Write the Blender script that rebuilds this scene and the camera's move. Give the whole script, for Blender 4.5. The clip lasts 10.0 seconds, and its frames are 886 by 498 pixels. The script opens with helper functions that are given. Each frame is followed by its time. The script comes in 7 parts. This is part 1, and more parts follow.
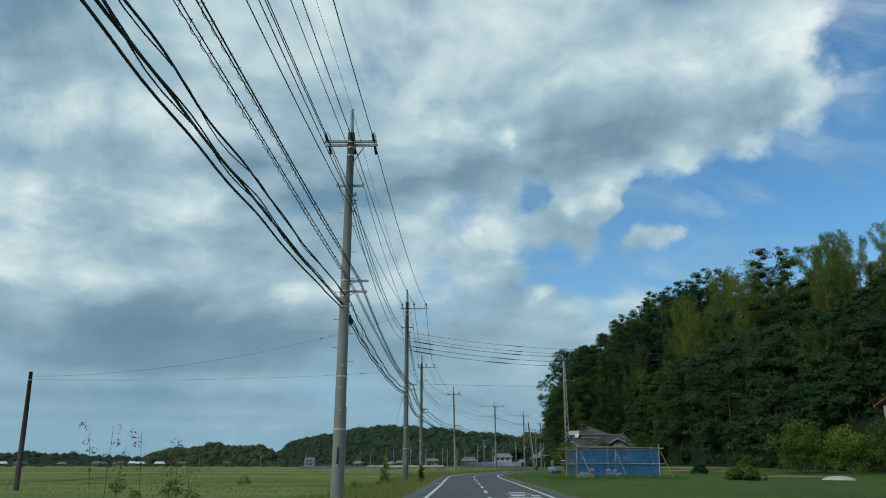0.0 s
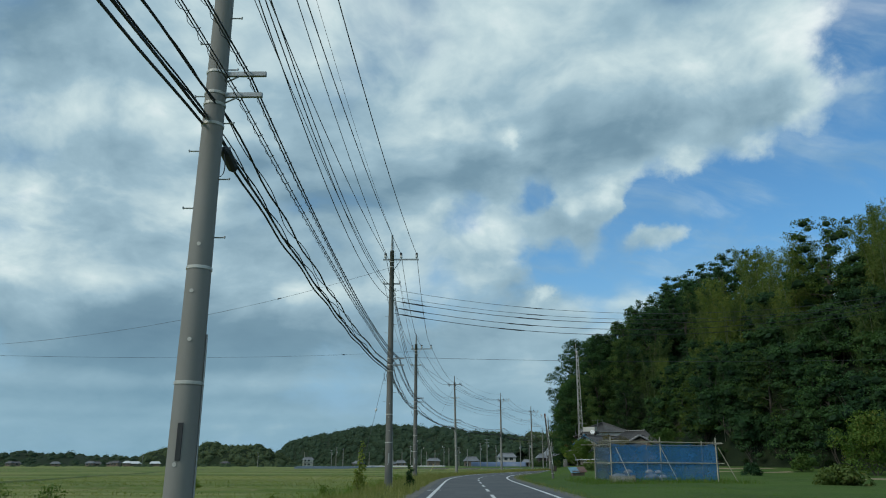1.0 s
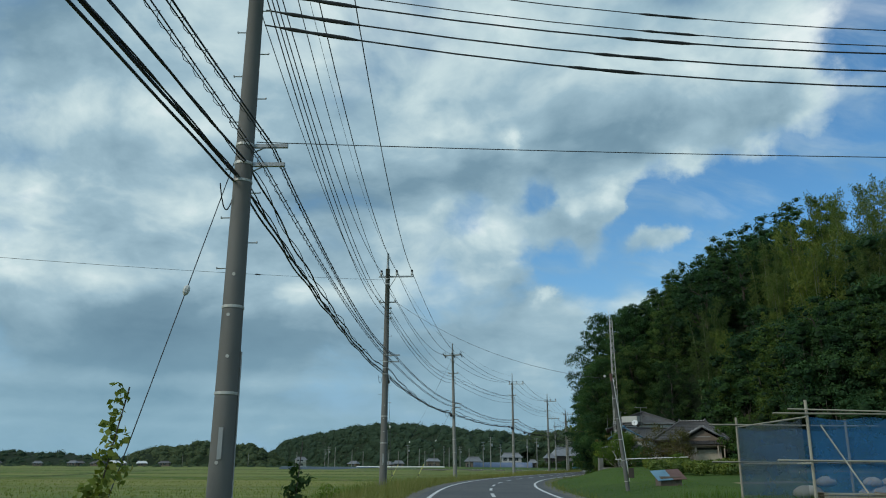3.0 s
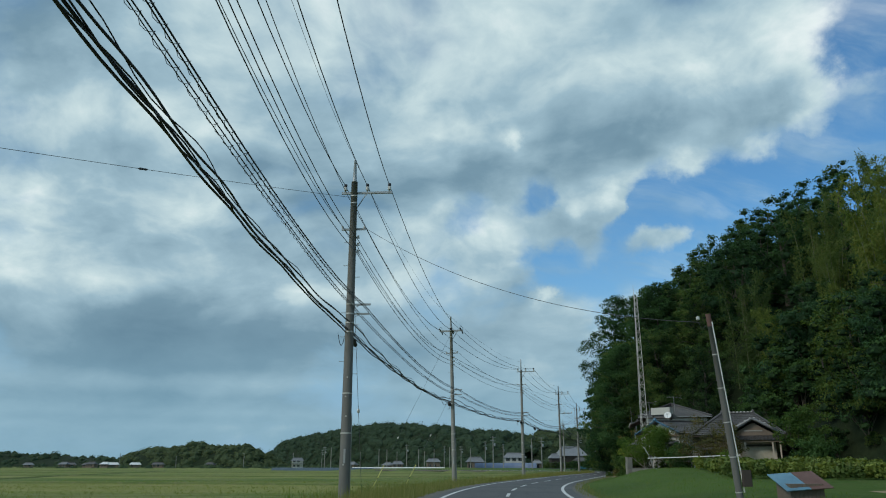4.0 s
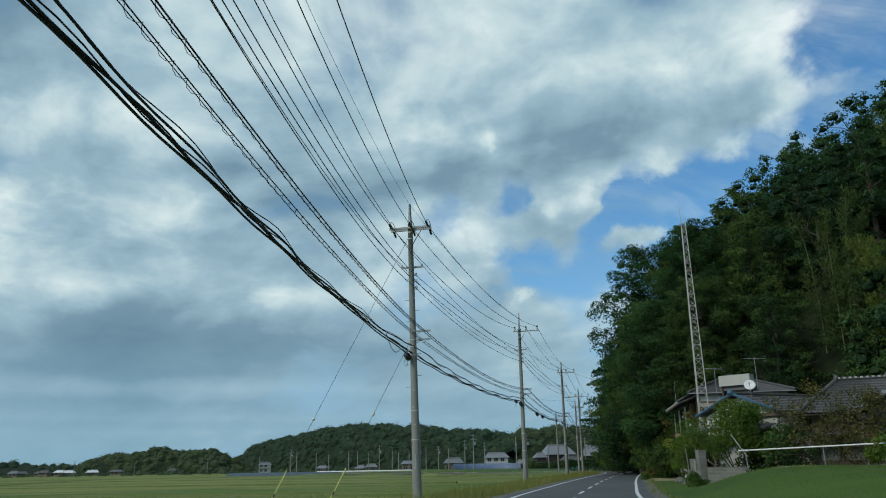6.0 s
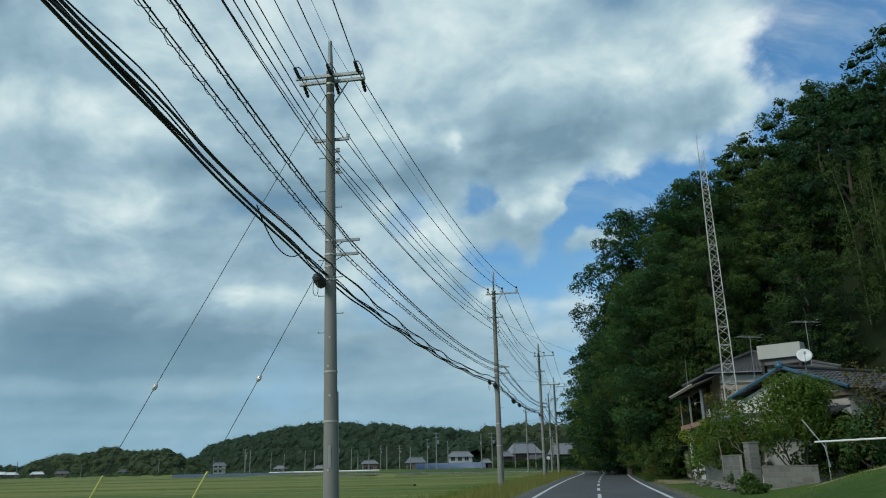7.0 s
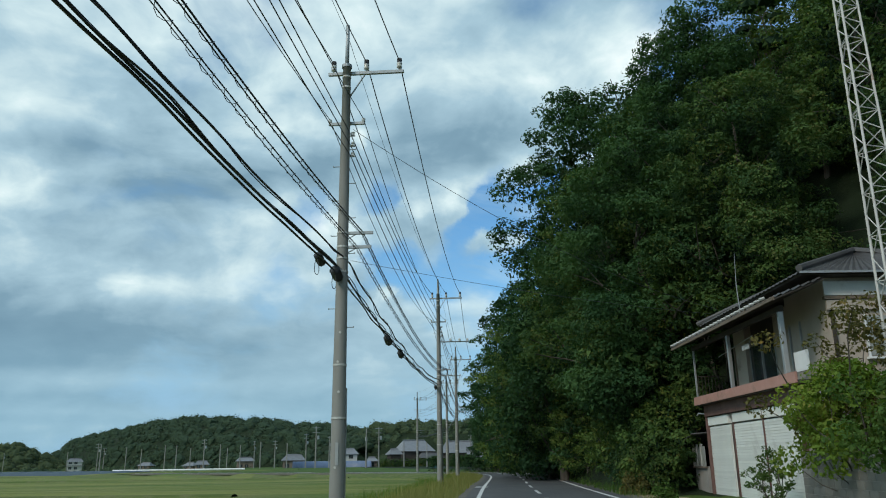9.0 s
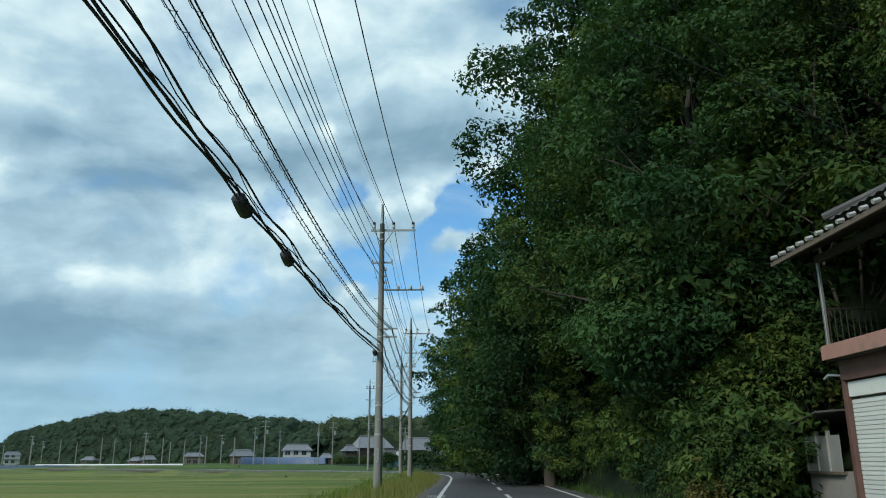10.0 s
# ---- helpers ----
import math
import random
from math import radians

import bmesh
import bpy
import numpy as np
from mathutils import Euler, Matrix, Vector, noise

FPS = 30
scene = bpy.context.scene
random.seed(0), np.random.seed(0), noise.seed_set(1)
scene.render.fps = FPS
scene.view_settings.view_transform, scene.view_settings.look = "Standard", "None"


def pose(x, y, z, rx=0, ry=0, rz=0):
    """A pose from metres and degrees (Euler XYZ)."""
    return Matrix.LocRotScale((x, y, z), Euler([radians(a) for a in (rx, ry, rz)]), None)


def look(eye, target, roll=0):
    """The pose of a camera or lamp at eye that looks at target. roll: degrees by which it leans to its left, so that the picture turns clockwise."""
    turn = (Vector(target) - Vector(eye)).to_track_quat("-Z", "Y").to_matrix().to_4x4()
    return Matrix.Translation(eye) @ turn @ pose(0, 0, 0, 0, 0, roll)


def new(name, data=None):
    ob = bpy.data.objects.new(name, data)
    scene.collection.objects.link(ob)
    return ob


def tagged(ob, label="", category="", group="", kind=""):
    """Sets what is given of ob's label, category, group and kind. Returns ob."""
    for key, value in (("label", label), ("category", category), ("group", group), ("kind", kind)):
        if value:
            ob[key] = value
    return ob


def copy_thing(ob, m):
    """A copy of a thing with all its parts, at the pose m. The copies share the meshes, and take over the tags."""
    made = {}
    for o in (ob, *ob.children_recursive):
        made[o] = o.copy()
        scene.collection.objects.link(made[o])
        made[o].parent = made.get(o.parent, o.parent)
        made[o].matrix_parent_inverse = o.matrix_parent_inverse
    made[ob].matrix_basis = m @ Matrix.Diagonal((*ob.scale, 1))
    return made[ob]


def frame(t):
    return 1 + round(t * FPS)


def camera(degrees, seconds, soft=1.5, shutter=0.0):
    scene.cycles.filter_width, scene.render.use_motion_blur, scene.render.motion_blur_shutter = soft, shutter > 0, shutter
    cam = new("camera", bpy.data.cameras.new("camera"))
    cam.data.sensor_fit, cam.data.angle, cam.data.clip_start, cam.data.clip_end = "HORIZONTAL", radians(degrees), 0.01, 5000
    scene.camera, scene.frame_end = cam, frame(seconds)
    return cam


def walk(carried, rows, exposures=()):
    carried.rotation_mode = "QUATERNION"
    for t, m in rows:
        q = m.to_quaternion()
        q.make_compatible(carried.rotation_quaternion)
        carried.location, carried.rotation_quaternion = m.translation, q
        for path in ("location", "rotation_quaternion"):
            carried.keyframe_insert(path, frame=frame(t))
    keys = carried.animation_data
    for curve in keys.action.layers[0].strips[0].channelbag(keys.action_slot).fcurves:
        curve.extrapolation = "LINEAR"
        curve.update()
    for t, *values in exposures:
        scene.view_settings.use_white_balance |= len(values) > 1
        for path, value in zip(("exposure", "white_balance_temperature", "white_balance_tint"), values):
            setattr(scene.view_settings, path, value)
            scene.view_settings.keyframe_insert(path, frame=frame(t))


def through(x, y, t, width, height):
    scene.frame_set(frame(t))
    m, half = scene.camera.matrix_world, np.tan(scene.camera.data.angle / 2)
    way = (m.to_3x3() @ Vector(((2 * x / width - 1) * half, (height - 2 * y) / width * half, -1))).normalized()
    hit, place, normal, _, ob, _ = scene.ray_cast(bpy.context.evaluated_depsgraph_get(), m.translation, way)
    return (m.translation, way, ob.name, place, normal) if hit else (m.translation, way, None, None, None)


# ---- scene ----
# camera and its way: a car on the left lane of a country road
cam = camera(59.9, 10.0, 1.05)
METRES, EYE, TURN = 140.0, 1.25, 2.8
ROWS = [
    (0.0, 0.0, 0.0, 0.0, -0.0, 15.62, -0.0),
    (0.5, 0.0011, 0.0495, 0.0, 0.08, 15.63, 0.01),
    (1.0, 0.0024, 0.1001, -0.0003, 0.15, 15.63, -0.03),
    (1.5, 0.0037, 0.1516, -0.0005, 0.2, 15.64, -0.09),
    (2.0, 0.0048, 0.2023, -0.0006, 0.22, 15.64, -0.14),
    (2.5, 0.0061, 0.2541, -0.0005, 0.24, 15.65, -0.19),
    (4.0, 0.0094, 0.4077, -0.0005, 0.34, 15.72, -0.04),
    (4.5, 0.0104, 0.4569, -0.0007, 0.31, 15.73, 0.14),
    (5.0, 0.0115, 0.5072, -0.0003, 0.09, 15.78, 0.38),
    (6.5, 0.0179, 0.6512, -0.0002, -2.34, 15.82, 1.14),
    (7.0, 0.0225, 0.7, -0.0001, -3.83, 15.75, 1.22),
    (7.5, 0.0286, 0.7485, -0.0, -5.64, 15.71, 1.21),
    (8.0, 0.0365, 0.7974, -0.0, -7.61, 15.64, 1.07),
    (8.5, 0.0464, 0.8455, 0.0002, -9.71, 15.6, 0.96),
    (9.0, 0.0584, 0.8936, 0.0002, -11.63, 15.52, 0.75),
    (9.5, 0.0723, 0.9449, 0.0002, -13.25, 15.4, 0.44),
    (10.0, 0.0855, 0.9923, 0.0, -14.39, 15.36, 0.13),
]
walk(cam, [(t, pose(0, 0, EYE, 0, 0, TURN) @ pose(METRES * x, METRES * y, METRES * z, 90 + pitch, roll, yaw)) for t, x, y, z, yaw, pitch, roll in ROWS],
     [(0.0, 0.05), (6.0, 0.07), (8.0, 0.16), (9.0, 0.30), (10.0, 0.42)])

# ---------------------------------------------------------------- light
SUN_AZ, SUN_EL = radians(232), radians(36)      # clockwise from +y
sun_way = Vector((math.sin(SUN_AZ) * math.cos(SUN_EL), math.cos(SUN_AZ) * math.cos(SUN_EL), math.sin(SUN_EL)))
sun = new("sun", bpy.data.lights.new("sun", "SUN"))
sun.data.energy, sun.data.angle, sun.data.color = 1.35, radians(14), (1.0, 0.95, 0.86)
sun.matrix_world = look(sun_way * 50, (0, 0, 0))


class Nodes:
    """Short hand for node trees: each call adds a node and returns its output socket."""

    def __init__(self, tree):
        self.tree = tree

    def add(self, kind, out=0, ins=None, **props):
        n = self.tree.nodes.new(kind)
        for k, v in props.items():
            setattr(n, k, v)
        for k, v in (ins or {}).items():
            if isinstance(v, bpy.types.NodeSocket):
                self.tree.links.new(v, n.inputs[k])
            else:
                n.inputs[k].default_value = v
        return n.outputs[out]

    def math(self, op, a, b=0.0, c=None, clamp=False):
        ins = {0: a, 1: b}
        if c is not None:
            ins[2] = c
        return self.add("ShaderNodeMath", 0, ins, operation=op, use_clamp=clamp)

    def vmath(self, op, a, b=(0, 0, 0), out=0):
        return self.add("ShaderNodeVectorMath", out, {0: a, 1: b}, operation=op)

    def mix(self, f, a, b, blend="MIX"):
        return self.add("ShaderNodeMix", 2, {0: f, 6: a, 7: b}, data_type="RGBA", blend_type=blend)

    def ramp(self, f, *stops):
        n = self.tree.nodes.new("ShaderNodeValToRGB")
        self.tree.links.new(f, n.inputs[0])
        e = n.color_ramp.elements
        while len(e) < len(stops):
            e.new(0.5)
        for el, (p, c) in zip(e, stops):
            el.position, el.color = p, (*c, 1) if len(c) == 3 else c
        return n.outputs[0]

    def noise(self, vec, scale, detail=4.0, rough=0.55, distort=0.0):
        return self.add("ShaderNodeTexNoise", 0, {"Vector": vec, "Scale": scale, "Detail": detail, "Roughness": rough, "Distortion": distort})

    def span(self, v, a, b, lo=0.0, hi=1.0):
        return self.add("ShaderNodeMapRange", 0, {0: v, 1: a, 2: b, 3: lo, 4: hi}, interpolation_type="SMOOTHSTEP")


def direction(az, el):
    a, e = radians(az), radians(el)
    return (math.sin(a) * math.cos(e), math.cos(a) * math.cos(e), math.sin(e))


world = bpy.data.worlds.new("sky")
scene.world = world
world.use_nodes = True
world.node_tree.nodes.clear()
W = Nodes(world.node_tree)
sky = W.add("ShaderNodeTexSky", sky_type="NISHITA", sun_disc=False, sun_elevation=SUN_EL, sun_rotation=SUN_AZ, altitude=50, air_density=1.0, dust_density=1.2, ozone_density=1.5)
way = W.add("ShaderNodeTexCoord", 0)
sep = world.node_tree.nodes.new("ShaderNodeSeparateXYZ")
world.node_tree.links.new(way, sep.inputs[0])
height = W.math("ADD", W.math("MAXIMUM", sep.outputs[2], 0.0), 0.38)
flat = W.add("ShaderNodeCombineXYZ", 0, {0: W.math("DIVIDE", sep.outputs[0], height), 1: W.math("DIVIDE", sep.outputs[1], height), 2: 0.0})
warp = W.add("ShaderNodeTexNoise", 1, {"Vector": flat, "Scale": 2.2, "Detail": 5.0})
flat_w = W.vmath("ADD", flat, W.vmath("MULTIPLY", W.vmath("SUBTRACT", warp, (0.5, 0.5, 0.5)), (0.22, 0.22, 0.0)))
big = W.noise(flat_w, 1.55, 4.0, 0.5)
mid = W.noise(flat_w, 3.4, 7.0, 0.50, 0.1)


ragged = W.add("ShaderNodeTexNoise", 1, {"Vector": way, "Scale": 11.0, "Detail": 7.0, "Roughness": 0.6})
ragged = W.vmath("MULTIPLY", W.vmath("SUBTRACT", ragged, (0.5, 0.5, 0.5)), (0.11, 0.11, 0.075))
torn = W.vmath("NORMALIZE", W.vmath("ADD", way, ragged))


def lobe(az, el, tight):
    """1 towards a direction, falling off raggedly round it."""
    dot = W.vmath("DOT_PRODUCT", torn, direction(az, el), out=1)
    return W.math("EXPONENT", W.math("MULTIPLY", W.math("SUBTRACT", dot, 1.0), tight))


def gather(start, rows, op):
    for az, el, tight, much in rows:
        start = W.math(op, start, W.math("MULTIPLY", lobe(az, el, tight), much))
    return start


# a broken deck of stratocumulus, open to the blue over the hill
HOLES = [(31, 21.5, 900, 0.38), (26.5, 19.6, 900, 0.38), (21, 18.6, 800, 0.38), (17, 18.4, 1000, 0.38), (12.9, 18.8, 1300, 0.36), (4.3, 19.4, 3000, 0.26), (-0.6, 18.2, 1500, 0.26), (11.5, 17, 3500, 0.22), (14.5, 13.8, 700, 0.28),
         (18.5, 13.8, 700, 0.28), (22.2, 15, 700, 0.28), (4.5, 14.2, 1800, 0.28), (8.2, 12.5, 1000, 0.28), (28.6, 27, 700, 0.30), (29, 15, 260, 0.26), (36, 18, 120, 0.3), (60, 30, 8, 0.2), (24.5, 22.2, 1500, 0.2)]
BANKS = [(9.5, 19.1, 3500, 0.48), (6.9, 18.2, 2800, 0.44), (4.6, 16.9, 4000, 0.2), (8.1, 17.1, 4000, 0.2), (12.6, 16.2, 3500, 0.42), (14.7, 16.3, 4500, 0.4), (19, 16.8, 4500, 0.26), (25, 21.8, 6000, 0.24), (4, 12.3, 9000, 0.36), (-0.6, 16.2, 2000, 0.16), (1.1, 14.5, 2000, 0.12),
         (8.8, 14.8, 3000, 0.12), (20, 27, 420, 0.3), (24.5, 24, 900, 0.26), (13, 25, 320, 0.28), (30, 24.3, 2500, 0.2), (3, 24, 260, 0.22), (8, 30, 200, 0.22), (28.5, 24.2, 2500, 0.2), (-20, 20, 40, 0.14), (-24, 8, 120, 0.16),
         (0, 8, 200, 0.12), (-32, 26, 300, 0.12), (-4, 21, 200, 0.1), (16.3, 21.1, 3000, 0.16), (12.1, 20.5, 3000, 0.14), (20.3, 21.2, 3000, 0.16)]
fine_c = W.noise(flat_w, 16.0, 6.0, 0.55, 0.1)
cover = W.math("ADD", W.math("MULTIPLY", big, 0.50), W.math("ADD", W.math("MULTIPLY", mid, 0.72), W.math("MULTIPLY", fine_c, 0.16)))
cover = gather(cover, HOLES, "SUBTRACT")
cover = gather(cover, BANKS, "ADD")
dense = W.span(cover, 0.44, 0.77)
# thin torn veils that drift over the blue
drawn = W.add("ShaderNodeCombineXYZ", 0, {0: W.math("MULTIPLY", W.vmath("DOT_PRODUCT", flat_w, (0.94, 0.34, 0.0), out=1), 2.2), 1: W.math("MULTIPLY", W.vmath("DOT_PRODUCT", flat_w, (-0.34, 0.94, 0.0), out=1), 6.5), 2: 0.7})
veil = W.math("MULTIPLY", W.span(W.noise(drawn, 1.6, 7.0, 0.58, 0.3), 0.40, 0.72), 0.42)
dense = W.math("MAXIMUM", dense, veil)
# lit tops and grey bellies: the same cloud looked up a little further towards the light
mid2 = W.noise(W.vmath("ADD", flat_w, (0.05, 0.085, 0.0)), 3.4, 7.0, 0.50, 0.1)
fine = W.noise(flat_w, 11.0, 7.0, 0.55, 0.1)
fine2 = W.noise(W.vmath("ADD", flat_w, (0.018, 0.03, 0.0)), 11.0, 7.0, 0.55, 0.1)
relief = W.math("ADD", W.math("SUBTRACT", mid, mid2), W.math("MULTIPLY", W.math("SUBTRACT", fine, fine2), 0.28))
calm = W.span(sep.outputs[2], 0.08, 0.30, 0.35, 1.0)
tone = W.math("ADD", W.math("MULTIPLY", W.math("MULTIPLY", relief, 1.25), calm), W.math("SUBTRACT", 0.60, W.math("MULTIPLY", W.span(cover, 0.60, 1.0), 0.12)))
LIT = [(20.3, 29.5, 500, 0.17), (15.5, 26.8, 900, 0.22), (26, 29.5, 600, 0.12), (-9, 27, 60, 0.07), (9.5, 28, 500, 0.14), (3, 31.5, 400, 0.16), (-7, 31, 300, 0.14), (-32.5, 21.5, 900, 0.24), (-28.5, 24, 1200, 0.22), (-22, 18.3, 1300, 0.16), (-33, 15, 900, 0.24), (-15, 12.3, 1500, 0.20), (-29, 11.2, 900, 0.18),
       (9.5, 19.3, 5000, 0.30), (7, 18.6, 4000, 0.26), (4, 12.4, 9000, 0.45), (12.6, 16.4, 5000, 0.2), (14.8, 16.5, 6000, 0.2), (16.3, 21, 3000, 0.2), (20.3, 21.2, 3000, 0.18), (2.2, 23.4, 9000, 0.3), (25.4, 24.8, 900, 0.2), (0.5, 16.4, 1800, 0.14), (-2, 27.5, 500, 0.10), (-21, 30, 400, 0.10), (3, 7, 1500, 0.12), (-3, 12, 1200, 0.12)]
DIM = [(8, 24, 260, 0.07), (-10, 16, 300, 0.06), (13.4, 22.6, 500, 0.10), (6, 22, 400, 0.08), (-1, 23, 500, 0.10), (-13, 21, 500, 0.20), (-19, 20.5, 800, 0.12), (-24, 8.6, 400, 0.24), (-15, 8.6, 500, 0.18), (-34, 29, 400, 0.16), (-6, 20, 800, 0.08), (21, 24, 900, 0.12), (-30, 6, 300, 0.10), (-8, 6, 300, 0.08)]
# long flat layers low in the west
def layer(z, wide, much, wander=0.05):
    q = W.math("DIVIDE", W.math("SUBTRACT", W.math("ADD", sep.outputs[2], W.math("MULTIPLY", W.math("SUBTRACT", mid, 0.5), wander)), z), wide)
    west = W.span(W.math("DIVIDE", sep.outputs[0], W.math("ADD", sep.outputs[1], 0.001)), -0.25, 0.10, 1.0, 0.15)
    return W.math("MULTIPLY", W.math("MULTIPLY", W.math("EXPONENT", W.math("MULTIPLY", W.math("MULTIPLY", q, q), -1.0)), west), much)


for z, wide, much, wander in ((0.152, 0.024, -0.17, 0.035), (0.215, 0.022, 0.16, 0.05), (0.118, 0.010, -0.07, 0.02), (0.098, 0.010, 0.09, 0.02), (0.080, 0.007, -0.06, 0.014), (0.062, 0.006, 0.07, 0.012), (0.046, 0.006, 0.05, 0.01), (0.355, 0.03, -0.08, 0.05), (0.295, 0.022, 0.08, 0.05)):
    tone = W.math("ADD", tone, layer(z, wide, much, wander))
tone = gather(tone, LIT, "ADD")
tone = gather(tone, DIM, "SUBTRACT")
tone = W.math("ADD", tone, W.span(sep.outputs[2], 0.28, 0.46, 0.0, 0.05))
cloud = W.ramp(W.math("MULTIPLY", tone, 1.0, clamp=True), (0.0, (0.125, 0.225, 0.305)), (0.30, (0.175, 0.295, 0.380)), (0.60, (0.322, 0.474, 0.560)), (0.82, (0.55, 0.69, 0.72)), (1.0, (0.80, 0.88, 0.88)))
low = W.span(sep.outputs[2], 0.0, 0.20)
cloud = W.mix(W.math("MULTIPLY", W.math("SUBTRACT", 1.0, low), 0.55), cloud, (0.175, 0.355, 0.475, 1))
blue = W.mix(1.0, sky, (0.062, 0.108, 0.130, 1), "MULTIPLY")
blue = W.mix(W.math("SUBTRACT", 1.0, W.span(sep.outputs[2], 0.02, 0.30)), blue, (0.26, 0.44, 0.60, 1))
whole = W.mix(dense, blue, cloud)
back = W.add("ShaderNodeBackground", 0, {0: whole, 1: 1.0})
out = world.node_tree.nodes.new("ShaderNodeOutputWorld")
world.node_tree.links.new(back, out.inputs[0])

# ---------------------------------------------------------------- materials
def blank(name):
    m = bpy.data.materials.new(name)
    m.use_nodes = True
    m.node_tree.nodes.clear()
    return m, Nodes(m.node_tree)


def close(m, N, shader):
    o = m.node_tree.nodes.new("ShaderNodeOutputMaterial")
    m.node_tree.links.new(shader, o.inputs[0])
    return m


def surf(name, c1, c2, rough=0.8, scale=1.5, fine=30.0, bump=0.3, deep=0.01, metal=0.0, vary=0.0, stain=None, stretch=(1, 1, 1)):
    """A worn surface: two colours mixed at two scales, fine relief, and stains of a third colour."""
    m, N = blank(name)
    co = N.vmath("MULTIPLY", N.add("ShaderNodeTexCoord", 3), stretch)
    a, b = N.noise(co, scale, 5.0, 0.6), N.noise(co, fine, 4.0, 0.65)
    f = N.math("ADD", N.math("MULTIPLY", N.span(a, 0.3, 0.7), 0.6), N.math("MULTIPLY", b, 0.4))
    col = N.mix(f, (*c1, 1), (*c2, 1))
    if stain:
        s = N.span(N.noise(co, scale * 0.7, 8.0, 0.7, 0.6), 0.56, 0.68)
        col = N.mix(N.math("MULTIPLY", s, 0.75), col, (*stain, 1))
    if vary:
        r = N.add("ShaderNodeObjectInfo", 5)
        col = N.mix(1.0, col, N.ramp(r, (0.0, (1 - vary,) * 3), (1.0, (1 + vary,) * 3)), "MULTIPLY")
    nor = N.add("ShaderNodeBump", 0, {"Strength": bump, "Distance": deep, "Height": b})
    sh = N.add("ShaderNodeBsdfPrincipled", 0, {"Base Color": col, "Roughness": N.span(a, 0.2, 0.8, max(rough - 0.12, 0.04), min(rough + 0.1, 1)), "Metallic": metal, "Normal": nor})
    return close(m, N, sh)


def leafy(name, dark, light, dry=None, through=0.22, spread=0.28, gloss=0.72):
    """Leaves: every leaf and every clump has its own green, and some light comes through."""
    m, N = blank(name)
    isl = N.add("ShaderNodeNewGeometry", 8)
    obj = N.add("ShaderNodeObjectInfo", 5)
    co = N.add("ShaderNodeTexCoord", 3)
    patch = N.span(N.noise(co, 0.45, 3.0), 0.32, 0.68)
    f = N.math("ADD", N.math("MULTIPLY", isl, spread), N.math("MULTIPLY", patch, 1 - spread))
    col = N.mix(f, (*dark, 1), (*light, 1))
    if dry:
        col = N.mix(N.math("MULTIPLY", N.span(N.math("ADD", isl, N.math("MULTIPLY", patch, 0.3)), 0.95, 1.25), 0.8), col, (*dry, 1))
    col = N.mix(1.0, col, N.ramp(obj, (0.0, (0.62, 0.70, 0.74)), (0.5, (1.0, 1.0, 0.9)), (1.0, (1.32, 1.20, 0.85))), "MULTIPLY")
    top = N.add("ShaderNodeBsdfPrincipled", 0, {"Base Color": col, "Roughness": gloss, "Specular IOR Level": 0.16})
    thin = N.add("ShaderNodeBsdfTranslucent", 0, {"Color": N.mix(1.0, col, (1.3, 1.25, 0.5, 1), "MULTIPLY")})
    return close(m, N, N.add("ShaderNodeMixShader", 0, {0: through, 1: top, 2: thin}))


def ground_mat(name, c1, c2, c3, big=0.06, mid=0.9, fine=18.0, deep=0.06, stretch=(1, 1, 1), strength=0.6):
    m, N = blank(name)
    co = N.vmath("MULTIPLY", N.add("ShaderNodeNewGeometry", 0), stretch)
    a, b, c = N.noise(co, big, 4.0, 0.6, 0.4), N.noise(co, mid, 5.0, 0.65), N.noise(co, fine, 3.0, 0.7)
    col = N.mix(N.span(a, 0.36, 0.64), (*c1, 1), (*c2, 1))
    col = N.mix(N.math("MULTIPLY", N.span(b, 0.42, 0.72), 0.75), col, (*c3, 1))
    col = N.mix(1.0, col, N.ramp(c, (0.25, (0.55, 0.55, 0.55)), (0.75, (1.4, 1.4, 1.4))), "MULTIPLY")
    h = N.math("ADD", N.math("MULTIPLY", b, 1.0), N.math("MULTIPLY", c, 0.5))
    nor = N.add("ShaderNodeBump", 0, {"Strength": strength, "Distance": deep, "Height": h})
    return close(m, N, N.add("ShaderNodeBsdfPrincipled", 0, {"Base Color": col, "Roughness": 0.9, "Specular IOR Level": 0.15, "Normal": nor}))


M = {}
M["field"] = ground_mat("rice_field", (0.205, 0.220, 0.056), (0.080, 0.140, 0.024), (0.285, 0.250, 0.105), 0.045, 0.42, 7.0, 0.16, (0.20, 1.0, 1.0), 0.9)
M["verge"] = ground_mat("verge_grass", (0.14, 0.17, 0.05), (0.09, 0.13, 0.03), (0.20, 0.19, 0.09), 0.12, 1.2, 22.0)
M["lawn"] = ground_mat("mown_grass", (0.070, 0.124, 0.020), (0.046, 0.090, 0.016), (0.094, 0.122, 0.034), 0.10, 1.6, 26.0, 0.05)
# near-black green: shade between the trees is put into the ground colour
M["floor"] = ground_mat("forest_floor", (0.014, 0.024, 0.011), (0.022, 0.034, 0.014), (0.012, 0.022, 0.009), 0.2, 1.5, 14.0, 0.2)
M["dirt"] = ground_mat("sandy_dirt", (0.33, 0.26, 0.17), (0.27, 0.21, 0.13), (0.22, 0.20, 0.10), 0.3, 1.6, 20.0, 0.03)
M["gravel"] = surf("edge_gravel", (0.17, 0.155, 0.13), (0.10, 0.10, 0.075), 0.95, 1.2, 24, 0.8, 0.02, stain=(0.08, 0.10, 0.035))


